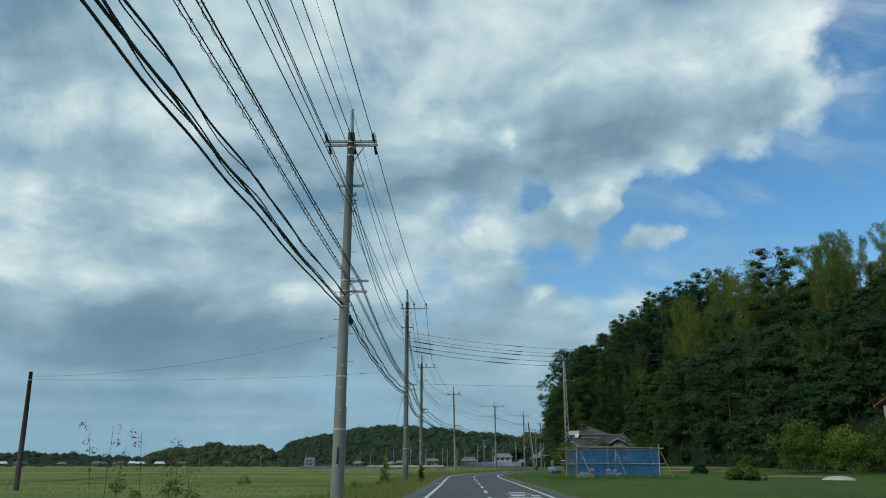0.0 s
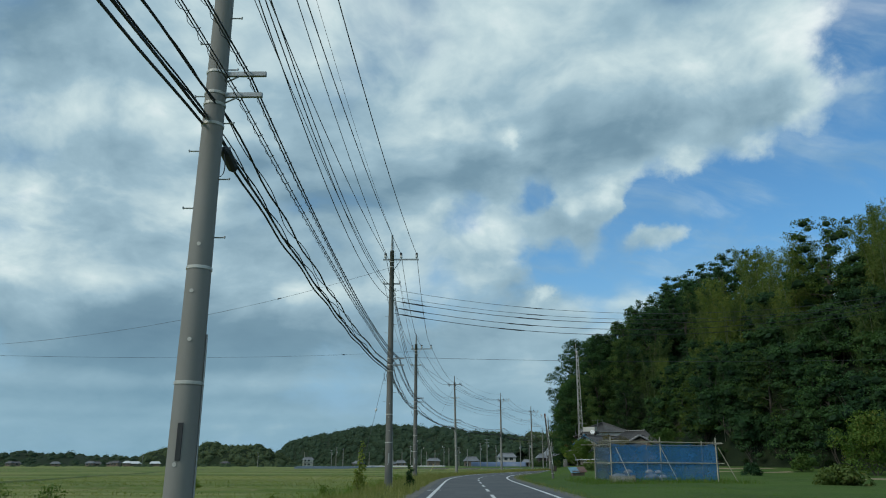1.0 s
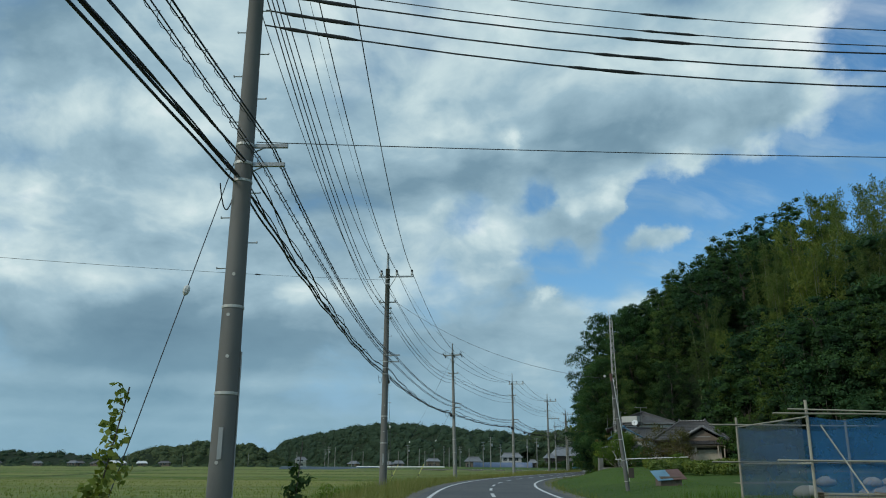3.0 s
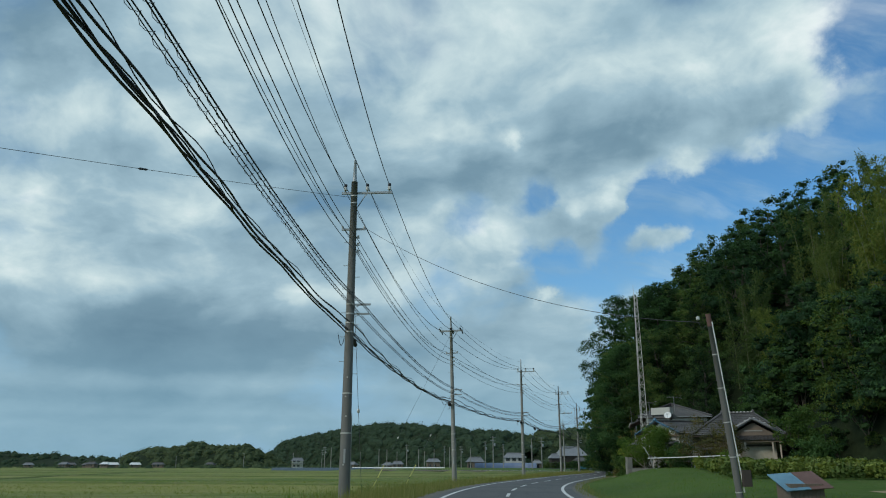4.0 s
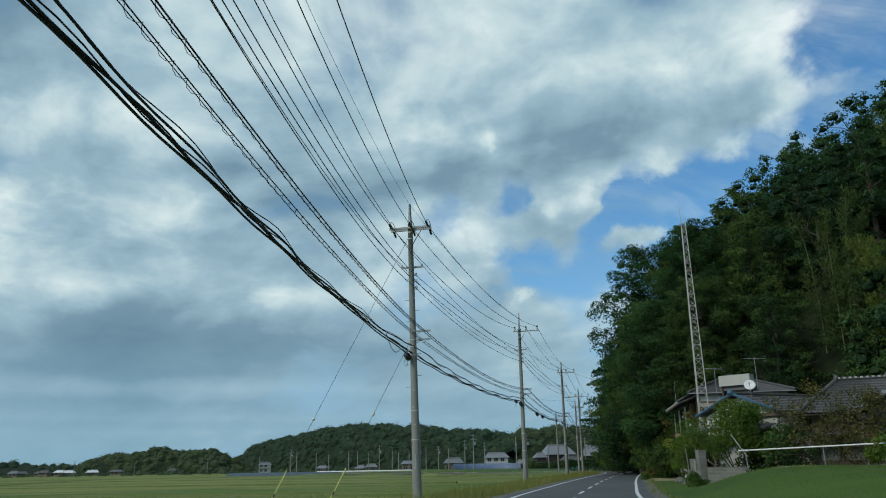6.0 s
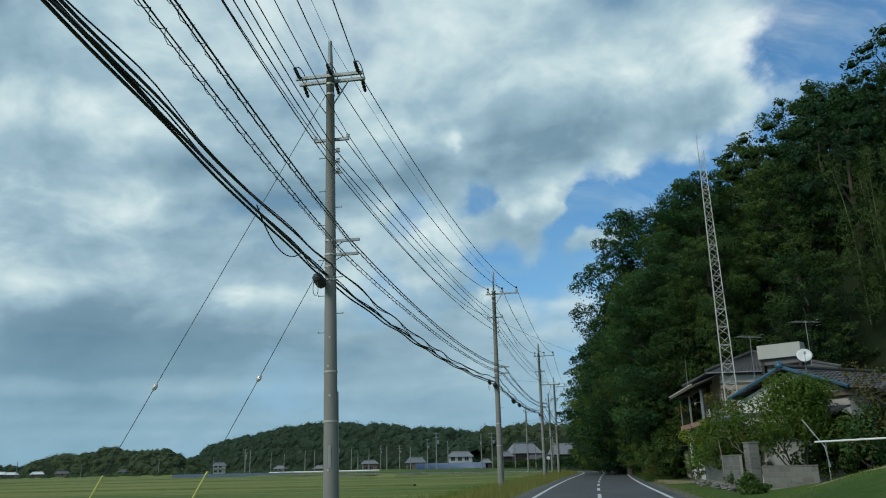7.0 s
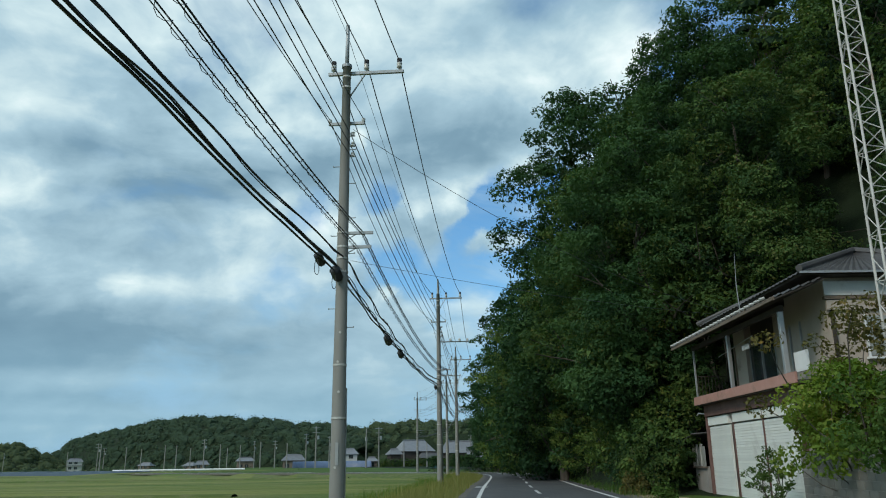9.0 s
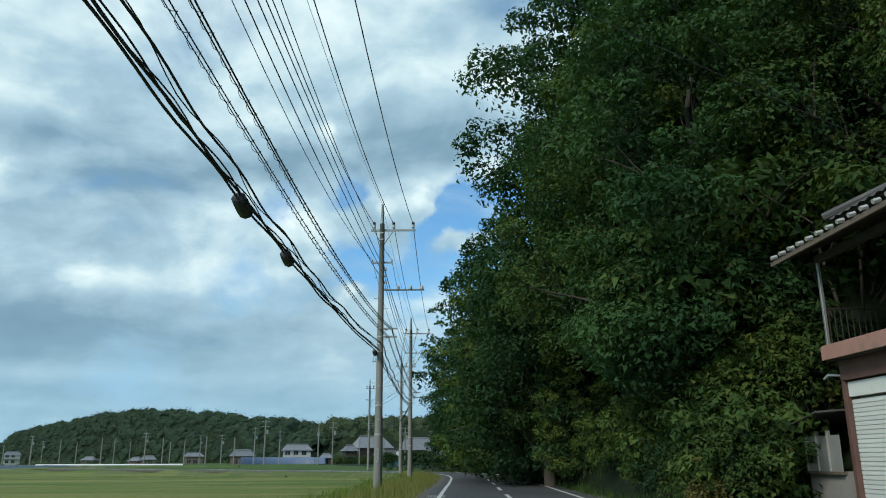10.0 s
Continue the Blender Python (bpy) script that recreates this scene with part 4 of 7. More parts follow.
def conductor(label, r_of, z_of, sag, radius, mat, wobble=0.0, coil=False, sides=6, ahead=0.13):
    """One wire from pole to pole along the whole line."""
    T = thing("overhead_wire", Matrix.Identity(4), label, "overhead wire", "wires between the utility poles")
    r = np.random.default_rng(int(1000 * abs(z_of(1)) + 37 * r_of(1)) & 0xFFFF)
    for i in range(len(POLES) - 1):
        a, b = pole_pt(i, r_of(i), z_of(i), ahead), pole_pt(i + 1, r_of(i + 1), z_of(i + 1), ahead)
        n = 15 if not wobble else 60
        s = sag[min(i, 4)] * 0.58 * ((b - a).length / 29) ** 2
        path = hang(a, b, s, n)
        if wobble:
            ph = r.random() * 6
            path = [p + Vector((math.sin(k * 0.9 + ph) + 0.6 * math.sin(k * 0.37), 0, math.cos(k * 0.8 + ph) + 0.7 * math.sin(k * 0.51 + 1))) * wobble * (0 if k in (0, n - 1) else 1) for k, p in enumerate(path)]
        part("span", Shape().tube(path, radius, sides, caps=False), mat, T, smooth=True)
        if coil and i < 7:
            n = 420 if i < 6 else 160
            core = hang(a, b, s, n)
            side = Vector(((b - a).y, -(b - a).x, 0)).normalized()
            turns = (b - a).length / 0.42
            cr = 0.055
            path = [p + (side * math.cos(2 * math.pi * turns * k / n) + Vector((0, 0, 1)) * math.sin(2 * math.pi * turns * k / n)) * cr - Vector((0, 0, 0.05)) for k, p in enumerate(core)]
            part("spiral_hanger", Shape().tube(path, 0.0055, 3, caps=False), M["wire"], T, "thin steel spiral hanger")
            part("strand", Shape().tube([p - Vector((0, 0, 0.09 + 0.02 * math.sin(k * 0.21))) for k, p in enumerate(hang(a, b, s, 90))], radius * 0.75, 5, caps=False), M["black"], T)
    return T


def head_r(i, k):
    return ((-0.8, 0.08, 0.82) if POLES[i][3] == "double" else (-0.38, 0.5, 1.38))[k]


# sags of the spans, first to fifth
for k in range(3):
    conductor("black insulated high-voltage wire", lambda i, k=k: head_r(i, k), lambda i: arm_z(i) + (0.3 if POLES[i][3] == "side" else 0.05), (0.25, 0.85, 1.9, 1.6, 1.55), 0.0145, M["black"])
conductor("thin overhead ground wire at the pole tops", lambda i: 0.0, lambda i: level(i, 0) + 0.06, (0.25, 0.75, 1.9, 1.35, 1.1), 0.0065, M["wire"], ahead=0.0)
for r0 in (-0.44, 0.44):
    conductor("thin dark wire on the small crossarm", lambda i, r0=r0: r0, lambda i: level(i, 2) + 0.12, (0.55, 0.95, 1.8, 1.55, 1.65), 0.0105, M["wire"])
for dz, sg in ((0.32, (0.35, 1.7, 1.88, 1.42, 0.45)), (0.62, (0.45, 1.68, 1.93, 1.45, 0.55)), (0.90, (0.75, 2.1, 2.17, 1.5, 1.0))):
    conductor("black low-voltage wire on the side racks", lambda i: 0.12, lambda i, dz=dz: level(i, 2) - dz, sg, 0.013, M["black"])
conductor("black telecom cable in a spiral hanger", lambda i: 0.48, lambda i: level(i, 3) + 0.06, (0.3, 1.0, 1.15, 0.85, 1.15), 0.015, M["black"], coil=True)
conductor("black telecom cable in a spiral hanger", lambda i: 0.34, lambda i: level(i, 3) - 0.30, (0.1, 0.45, 0.65, 0.75, 0.85), 0.011, M["black"], coil=True)
conductor("black wavy telecom cable lashed to its messenger", lambda i: 0.05, lambda i: POLES[i][2] - 6.24, (0.5, 0.92, 1.12, 1.17, 1.02), 0.020, M["black"], wobble=0.022)
conductor("thin black drop cable twisted round the telecom cable", lambda i: 0.06, lambda i: POLES[i][2] - 6.26, (0.55, 0.95, 1.05, 1.05, 1.07), 0.010, M["black"], wobble=0.045)
conductor("thick black telecom cable", lambda i: -0.10, lambda i: POLES[i][2] - 6.50, (0.4, 0.75, 0.66, 0.7, 0.71), 0.024, M["black"], wobble=0.010)
conductor("thick black telecom cable", lambda i: -0.14, lambda i: POLES[i][2] - 6.60, (0.55, 0.73, 0.6, 0.6, 0.61), 0.022, M["black"], wobble=0.016)
conductor("black telecom cable in the lower bundle", lambda i: -0.08, lambda i: POLES[i][2] - 6.46, (0.4, 0.8, 0.76, 0.8, 0.77), 0.014, M["black"], wobble=0.03)
conductor("black telecom cable in the lower bundle", lambda i: -0.06, lambda i: POLES[i][2] - 6.52, (0.5, 0.65, 0.74, 0.67, 0.67), 0.012, M["black"], wobble=0.04)


def closure(i, ahead, r, z, length, label, big=0.09):
    """A black cable joint box that hangs in the lower bundle."""
    d, mid_ = line_dir(i), pole_pt(i, r, z, ahead)
    T = thing("cable_closure", Matrix.Identity(4), label, "cable closure", "cable closures in the telecom bundle")
    a, b = mid_ - d * length / 2, mid_ + d * length / 2
    dz = Vector((0, 0, 0.10 * length))
    ts = [0, 0.05, 0.12, 0.5, 0.88, 0.95, 1]
    part("housing", Shape().tube([(a + dz).lerp(b - dz, t) for t in ts], [0.02, 0.7 * big, big, 1.05 * big, big, 0.7 * big, 0.02], 8), M["black"], T)
    part("clamp", Shape().tube([mid_ + Vector((0, 0, big)), mid_ + Vector((0, 0, big + 0.12))], 0.012, 5), M["galv"], T)
    if abs(ahead) < 2:
        part("drip_loop", Shape().tube([a + Vector((0.05 * math.sin(t * 2), -0.30 * (t / 3.14) + 0.05, -0.45 * math.sin(t))) for t in np.linspace(0, math.pi, 13)], 0.008, 5), M["black"], T, "hanging loop of thin black cable")
    return T


closure(1, 0.55, 0.12, POLES[1][2] - 6.95, 0.62, "black plastic cable closure against the concrete pole")
closure(3, 0.7, 0.05, POLES[3][2] - 6.9, 0.75, "black plastic cable closure under the telecom bundle")
closure(4, -0.42, -0.16, POLES[4][2] - 6.72, 0.5, "square black cable closure beside the concrete pole", 0.13)
closure(5, -0.4, -0.05, POLES[5][2] - 6.75, 0.5, "square black cable closure beside the concrete pole", 0.13)
closure(5, -1.3, -0.25, POLES[5][2] - 6.62, 0.5, "black cable closure on the telecom bundle", 0.1)
closure(5, 8.6, -0.14, POLES[5][2] - 6.98, 0.62, "oval black cable closure on the telecom bundle", 0.13)
closure(5, 12.0, -0.14, POLES[5][2] - 7.02, 0.5, "oval black cable closure on the telecom bundle", 0.12)
closure(6, -0.35, -0.18, POLES[6][2] - 6.72, 0.4, "small black cable closure beside the pole", 0.1)
# slack loops where cables leave the bundle
def slack(a, b, sag):
    T = thing("slack_cable", Matrix.Identity(4), "loose black cable sagging below the telecom bundle", "cable")
    part("loop", Shape().tube([a.lerp(b, t) - Vector((0, 0, 4 * sag * t * (1 - t))) for t in np.linspace(0, 1, 17)], 0.012, 5, caps=False), M["black"], T)


for i, a0, l in ((2, -0.3, 0.5), (3, -0.6, 0.7)):
    slack(pole_pt(i, -0.3, POLES[i][2] - 6.75, a0), pole_pt(i, -0.2, POLES[i][2] - 6.75, a0 + l), 0.4)
_a, _b = pole_pt(3, -0.17, 0.0), pole_pt(4, -0.17, 0.0)
_d = (_a - _b).normalized()
slack(_b + _d * 5.95 + Vector((0, 0, 5.70)), _b + _d * 2.72 + Vector((0, 0, 5.73)), 0.41)
slack(_b + _d * 2.7 + Vector((0, 0, 5.73)), _b + _d * 1.0 + Vector((0, 0, 5.80)), 0.10)

# wires that leave the line ----------------------------------------------
def cross_wire(a, b, sag, radius, mat, label, sleeve_at=(), n=24):
    T = thing("cross_wire", Matrix.Identity(4), label, "overhead wire", "wires that cross the road and field")
    a, b = Vector(a), Vector(b)
    path = hang(a, b, sag, n)
    part("span", Shape().tube(path, radius, 6, caps=False), mat, T)
    for t0, t1, r in sleeve_at:
        pts = [a.lerp(b, t) - Vector((0, 0, 4 * sag * t * (1 - t))) for t in np.linspace(t0, t1, 6)]
        part("sleeve", Shape().tube(pts, [0.3 * r, r, 0.7 * r, r, r, 0.3 * r], 7), M["black"], T, "thick black insulating sleeve")
    return T


E0 = Vector((36.0, 58.3, 13.75))
for k, z in enumerate((9.9, 9.52, 9.2)):
    cross_wire(pole_pt(2, 0.2, z), E0 + Vector((0, 0.1 * k, 0)), 2.8 + 0.1 * k, 0.015, M["black"], "black service wire crossing the road with black sleeves", ((0.005, 0.045, 0.04), (0.16 - 0.012 * k, 0.20 - 0.012 * k, 0.034)))
for k, z in enumerate((10.5, 10.1)):
    cross_wire(pole_pt(2, 0.3, z), E0 + Vector((0, 0.5, -0.2 * k)), 2.6, 0.010, M["wire"], "thin wire crossing the road", ((0.17, 0.20, 0.026),))
cross_wire(pole_pt(2, 0.2, 6.8), (36.0, 58.3, 7.25), 0.4, 0.008, M["wire"], "thin wire crossing the road towards the wooded hill")
LEANING = ((5.15, 78.6, 0.2), (4.62, 78.15, 5.15))
cross_wire(pole_pt(3, 0.46, 10.1), (4.35, 78.2, 4.95), 0.8, 0.009, M["wire"], "thin service wire to the leaning pole")
LP = Vector((-33.25, 55.9, 0.0))
cross_wire(pole_pt(2, -0.1, 11.8), LP + Vector((-0.1, 0, 7.5)), 1.06, 0.008, M["wire"], "thin wire with an egg insulator over the field", ((0.218, 0.226, 0.04),))
cross_wire(pole_pt(3, -0.1, 11.36), LP + Vector((-0.1, 0, 7.27)), 0.425, 0.008, M["wire"], "thin wire with an egg insulator over the field", ((0.205, 0.213, 0.04),))
cross_wire(pole_pt(5, 0.2, 9.6), (16.4, 151.4, 6.6), 0.6, 0.007, M["wire"], "thin service wire to the house by the road")
cross_wire(pole_pt(5, 0.2, 6.1), (19.0, 151.0, 6.2), 0.25, 0.005, M["wire"], "thin telephone wire to the house by the road")

# small double-arm pole head seen behind the sixth pole, for a branch over the road
T = thing("branch_crossarm", Matrix.Identity(4), "galvanised crossarm on the far pole carrying a branch over the road", "crossarm")
p, d = pole_pt(6, 0.0, POLES[6][2] - 3.9), line_dir(6)
side = Vector((d.y, -d.x, 0))
part("arm", Shape().tube([p + side * 0.05, p + side * 1.9], 0.04, 4), M["galv"], T)
for s in (0.75, 1.3, 1.8):
    part("insulator", Shape().lathe([(0.03, 0), (0.07, 0.03), (0.07, 0.14), (0.03, 0.2)], 8, Matrix.Translation(p + side * s)), M["porcelain"], T)

# stays --------------------------------------------------------------------
def stay(top, bottom, label, egg, guard=True):
    T = thing("guy_wire", Matrix.Identity(4), label, "guy wire", "stays of the utility poles")
    a, b = Vector(top), Vector(bottom)
    part("strand", Shape().tube([a, a.lerp(b, 0.5), b], 0.009, 5), M["wire"], T)
    part("egg_insulator", Shape().lathe([(0.02, -0.09), (0.05, -0.05), (0.06, 0), (0.05, 0.05), (0.02, 0.09)], 8, Matrix.Translation(a.lerp(b, egg)) @ (b - a).to_track_quat("Z", "Y").to_matrix().to_4x4()), M["porcelain"], T)
    if guard:
        g = b + (a - b).normalized() * 2.0
        part("guard", Shape().tube([b, b.lerp(g, 0.5), g], 0.024, 8), M["yellow"], T, "yellow plastic guard tube")
        part("guard_band", Shape().tube([b.lerp(g, 0.42), b.lerp(g, 0.50)], 0.028, 8), M["black"], T)


stay(pole_pt(4, -0.1, 10.9), (-10.1, 116.75, -0.6), "long thin steel guy wire with a yellow guard", 0.67)
stay(pole_pt(4, -0.15, 6.3), (-7.7, 116.75, -0.55), "short thin steel guy wire with a yellow guard", 0.43)
stay(pole_pt(2, -0.15, 6.5), (-6.8, 54.3, -0.2), "thin steel guy wire overgrown with vines at its foot", 0.38, False)
stay((-6.72, 86.0, 10.6), (-6.5, 89.4, -0.5), "thin steel stay with an egg insulator beside the pole", 0.66, False)

# pole out in the field
F = thing("field_pole", Matrix.Identity(4), "leaning dark grey wooden pole out in the rice field", "pole")
part("shaft", Shape().tube([LP + Vector((0, 0, -0.9)), LP + Vector((-0.05, 0, 4)), LP + Vector((-0.12, 0, 7.85))], [0.2, 0.17, 0.13], 12), M["wood_dark"], F, smooth=True)
part("steel_band", Shape().tube([LP + Vector((-0.12, 0, 7.2)), LP + Vector((-0.12, 0, 7.3))], 0.15, 12), M["galv"], F)

# leaning pole on the grass
a, b = Vector(LEANING[0]), Vector(LEANING[1])
Q = thing("leaning_pole", Matrix.Identity(4), "leaning weathered concrete pole with a white conduit on the mown grass", "pole")
part("shaft", Shape().tube([a - (b - a).normalized() * 0.5, a, a.lerp(b, 0.5), b], [0.095, 0.092, 0.08, 0.064], 14), M["concrete_dark"], Q, smooth=True)
part("top_band", Shape().tube([b - (b - a).normalized() * 0.32, b + (b - a).normalized() * 0.02], 0.069, 14), M["rust"], Q, "rusty brown band round the top")
off = Vector((0.10, -0.05, 0))
part("conduit", Shape().tube([a + off + Vector((0, 0, 0.3)), a.lerp(b, 0.5) + off * 0.9, b + off * 0.75 - Vector((0, 0, 0.2))], 0.016, 7), M["white"], Q, "white plastic conduit")
for t in (0.06, 0.24, 0.42, 0.6, 0.78):
    p = a.lerp(b, t)
    part("strap", Shape().tube([p, p + (b - a).normalized() * 0.03], 0.102 - 0.03 * t, 14), M["band"], Q)
part("meter_box", Shape().box(-0.12, -0.08, 0, 0.12, 0.08, 0.42, Matrix.Translation(a + Vector((0.17, -0.1, 0.45))), 0.02), M["wood_dark"], Q, "dark grey meter box")
part("insulator", Shape().lathe([(0.03, 0), (0.05, 0.02), (0.05, 0.09), (0.02, 0.11)], 8, Matrix.Translation(b + Vector((-0.28, 0.02, -0.15)))), M["porcelain"], Q)
part("wire_hook", Shape().tube([b + Vector((-0.28, 0.02, -0.2)), b + Vector((-0.2, -0.02, -0.42)), b + Vector((-0.08, -0.03, -0.3))], 0.008, 5), M["wire"], Q)

# ---------------------------------------------------------------- the wooded hill
HILL_LABEL = "leafy green broadleaf tree on the wooded hillside"
DARK_LABEL = "dark evergreen tree on the wooded hillside"
kinds = [
    broadleaf(11, 15.0, 5.0, 9000, 0.27, M["leaf"], HILL_LABEL, 0.06),
    broadleaf(12, 14.0, 5.2, 9000, 0.27, M["leaf_dark"], DARK_LABEL, 0.06),
    broadleaf(13, 16.0, 4.8, 9000, 0.27, M["leaf"], HILL_LABEL, 0.06),
]
fine = [
    broadleaf(15, 15.0, 5.0, 13000, 0.22, M["leaf"], HILL_LABEL, 0.05, sprays=7),
    broadleaf(16, 14.0, 5.2, 13000, 0.22, M["leaf_dark"], DARK_LABEL, 0.05, sprays=7),
    broadleaf(17, 15.5, 4.9, 13000, 0.22, M["leaf_dark"], DARK_LABEL, 0.05, sprays=7),
    broadleaf(18, 13.0, 5.0, 13000, 0.22, M["leaf"], HILL_LABEL, 0.05, sprays=7),
]
bamboos = [bamboo(21, 16.0, 11000), bamboo(22, 15.0, 11000), bamboo(23, 17.5, 11000)]
HEIGHT = {11: 15.0, 12: 14.0, 13: 16.0, 15: 15.0, 16: 14.0, 17: 15.5, 18: 13.0, 21: 16.0, 22: 15.0, 23: 17.5, 33: 15.0, 34: 15.0}
# how high the tree tops reach, along the hill (rows) and up it from its foot (columns)
CAP_Y = (100, 110, 120, 130, 140, 147, 153, 158, 164, 170, 178, 240)
CAP_D = (-2, 3, 8, 15, 25)
CAP = ((26, 30, 32, 33, 34), (27, 29, 31, 34, 36), (25, 30, 33, 35, 40), (28, 29, 32, 38, 41), (24, 27, 33, 37, 41), (25, 28, 31, 38, 41),
       (19, 22, 29, 35, 40), (20, 23, 28, 34, 38), (22, 25, 29, 34, 38), (20, 27, 31, 36, 40), (22, 29, 33, 37, 40), (20, 26, 30, 34, 38))


def tree_top(x, y):
    d = x - float(foot(y))
    return float(np.interp(y, CAP_Y, [np.interp(d, CAP_D, row) for row in CAP]))


SIDE = "trees beside the road"
near = [broadleaf(31, 15.0, 4.6, 62000, 0.15, M["leaf_dark"], "large dark evergreen tree leaning over the road", 0.03, group=SIDE, lean=0.9, puffs=96, sprays=9, fill=0),
        broadleaf(32, 15.0, 4.6, 62000, 0.15, M["leaf_lit"], "large green tree leaning over the road", 0.10, group=SIDE, lean=1.2, puffs=96, sprays=9, fill=0),
        broadleaf(33, 15.0, 4.8, 20000, 0.205, M["leaf_dark"], "large dark evergreen tree leaning over the road", 0.05, group=SIDE, lean=1.6, puffs=70, sprays=7, fill=0),
        broadleaf(34, 15.0, 4.8, 20000, 0.205, M["leaf_lit"], "large green tree leaning over the road", 0.05, group=SIDE, lean=1.6, puffs=70, sprays=7, fill=0)]
taken = set()
r = np.random.default_rng(5)
spots = []
for _ in range(9000):
    y = 82 + 163 * r.random()
    d = 1.0 + 29 * r.random() ** 1.15
    x = float(foot(y)) + d
    gap = 4.7 + 0.05 * d if y > 120 else 4.6
    if y > 150 and d < 7:
        continue
    if all((x - a) ** 2 + (y - b) ** 2 > gap * gap for a, b in spots):
        spots.append((x, y))
used = set()
for x, y in spots:
    d = x - float(foot(y))
    reed = d > 4.5 and r.random() < ((0.9 if d < 12 else 0.97) if y < 149 else 0)
    behind = y > 144 and d < 9 and not reed
    pool = list(zip(near[2:], (33, 34))) if behind else list(zip(bamboos, (21, 22, 23))) if reed else list(zip(fine, (15, 16, 17, 18))) if y > 106 and d < 24 else list(zip(kinds, (11, 12, 13)))
    k = int(r.integers(0, len(pool)))
    base, seed = pool[k]
    s = (0.92 + 0.36 * r.random()) * (0.62 if d < 4 and y < 150 else 0.82 if d < 8 and y < 150 else 1.0)
    z = float(land(x, y))
    s = max(0.4, min(s, (tree_top(x - 4.0, y) - z - 1.5 * r.random()) / HEIGHT[seed] / 0.93))
    m = at(x, y, z, 360 * r.random(), s)
    if behind:
        if k + 2 in taken:
            copy_thing(base, m)
        else:
            taken.add(k + 2)
            base.matrix_basis = m
    elif base.name in used:
        copy_thing(base, m)
    else:
        used.add(base.name)
        base.matrix_basis = m

# roadside wood: big crowns that lean out over the road
ROADSIDE = [(17.1, 158.8, 14.0, 0), (18.5, 164.6, 14.6, 1), (20.7, 170.4, 21.6, 0), (20.2, 176.8, 16.5, 3), (20.9, 184.5, 16.0, 2), (22.3, 193.0, 17.0, 3), (24.8, 202.0, 18.0, 2), (28.0, 212.0, 19.0, 3),
            (28.9, 222.0, 20.0, 2), (29.4, 232.0, 20.0, 3), (29.8, 243.0, 20.0, 2), (20.4, 154.6, 12.0, 1), (22.0, 160.4, 15.5, 0), (22.5, 166.8, 18.0, 3), (25.0, 174.0, 18.0, 2), (26.5, 182.5, 16.5, 3), (26.0, 153.0, 14.0, 3),
            (18.5, 177.6, 18.0, 2), (19.9, 186.5, 19.0, 3), (18.8, 182.0, 17.0, 3), (20.8, 192.0, 20.0, 2), (19.8, 180.6, 9.5, 2), (18.8, 173.6, 9.0, 3), (27.5, 217.0, 11.0, 2), (28.2, 227.0, 11.0, 3), (25.2, 234.0, 9.0, 2)]
for n, (x, y, h, k) in enumerate(ROADSIDE):
    m = at(x, y, float(land(x, y)) - 0.1, -10 + 25 * (n % 3 - 1), h / 15.0)
    if k in taken:
        copy_thing(near[k], m)
    else:
        taken.add(k)
        near[k].matrix_basis = m

# undergrowth along the foot of the wood
UG, UB = "undergrowth by the wood", "undergrowth_bush"
under = [shrub(41, 1.7, 3.2, 6500, 0.115, M["leaf_dark"], "dense dark green undergrowth at the foot of the wood", UB, UG, "bush", solid=True),
         shrub(42, 1.5, 2.6, 6000, 0.115, M["leaf"], "dense green undergrowth at the foot of the wood", UB, UG, "bush", solid=True),
         shrub(43, 1.3, 2.0, 5000, 0.11, M["leaf_lit"], "green weedy undergrowth at the foot of the wood", UB, UG, "bush", solid=True),
         shrub(44, 3.0, 5.6, 4200, 0.21, M["leaf_dark"], "dense dark green undergrowth on the wooded slope", UB, UG, "bush", puffs=30, solid=True),
         shrub(45, 2.8, 4.9, 4200, 0.21, M["leaf"], "dense green undergrowth on the wooded slope", UB, UG, "bush", puffs=30, solid=True)]
places = []
for y in np.arange(155.5, 236, 1.9):
    x, _, _ = road_pt(y, 4.3 + 0.5 * r.random())
    places.append((x, y, 0.6 + 0.3 * r.random()))
    if y < 190:
        places.append((x + 1.7 + r.random(), y + 0.8, 1.25 + 0.5 * r.random()))
for y in np.arange(155.5, 184, 2.6):
    places.append((float(road_x(y)) + 7.4 + r.random(), y, 1.9 + 0.5 * r.random()))
for y in np.arange(72, 133, 4.2):
    places.append((float(foot(y)) - 0.5 + 1.5 * r.random(), y, 0.8 + 0.6 * r.random()))
for _ in range(60):
    y = 84 + 58 * r.random()
    x = float(foot(y)) + 1.0 + 17 * r.random()
    places.append((x, y, 1.7 + 0.9 * r.random()))
for _ in range(54):
    y = 86 + 48 * r.random()
    places.append((float(foot(y)) - 0.5 + 9 * r.random(), y, 1.7 + 0.8 * r.random()))
places += [(16.2, 156.4, 0.9), (17.6, 155.8, 1.2), (18.8, 157.4, 1.7), (17.3, 158.6, 1.5), (15.7, 157.9, 0.9), (19.6, 155.4, 1.4), (16.4, 160.4, 1.3)]
taken = set()
for n, (x, y, s) in enumerate(places):
    k = int(r.choice(3, p=(0.45, 0.35, 0.2))) if 155 < y < 170 else 3 + int(r.integers(0, 2))
    m = at(x, y, float(land(x, y)) - 0.05, 360 * r.random(), s if k < 3 else s * 0.57)
    if k in taken:
        copy_thing(under[k], m)
    else:
        taken.add(k)
        under[k].matrix_basis = m

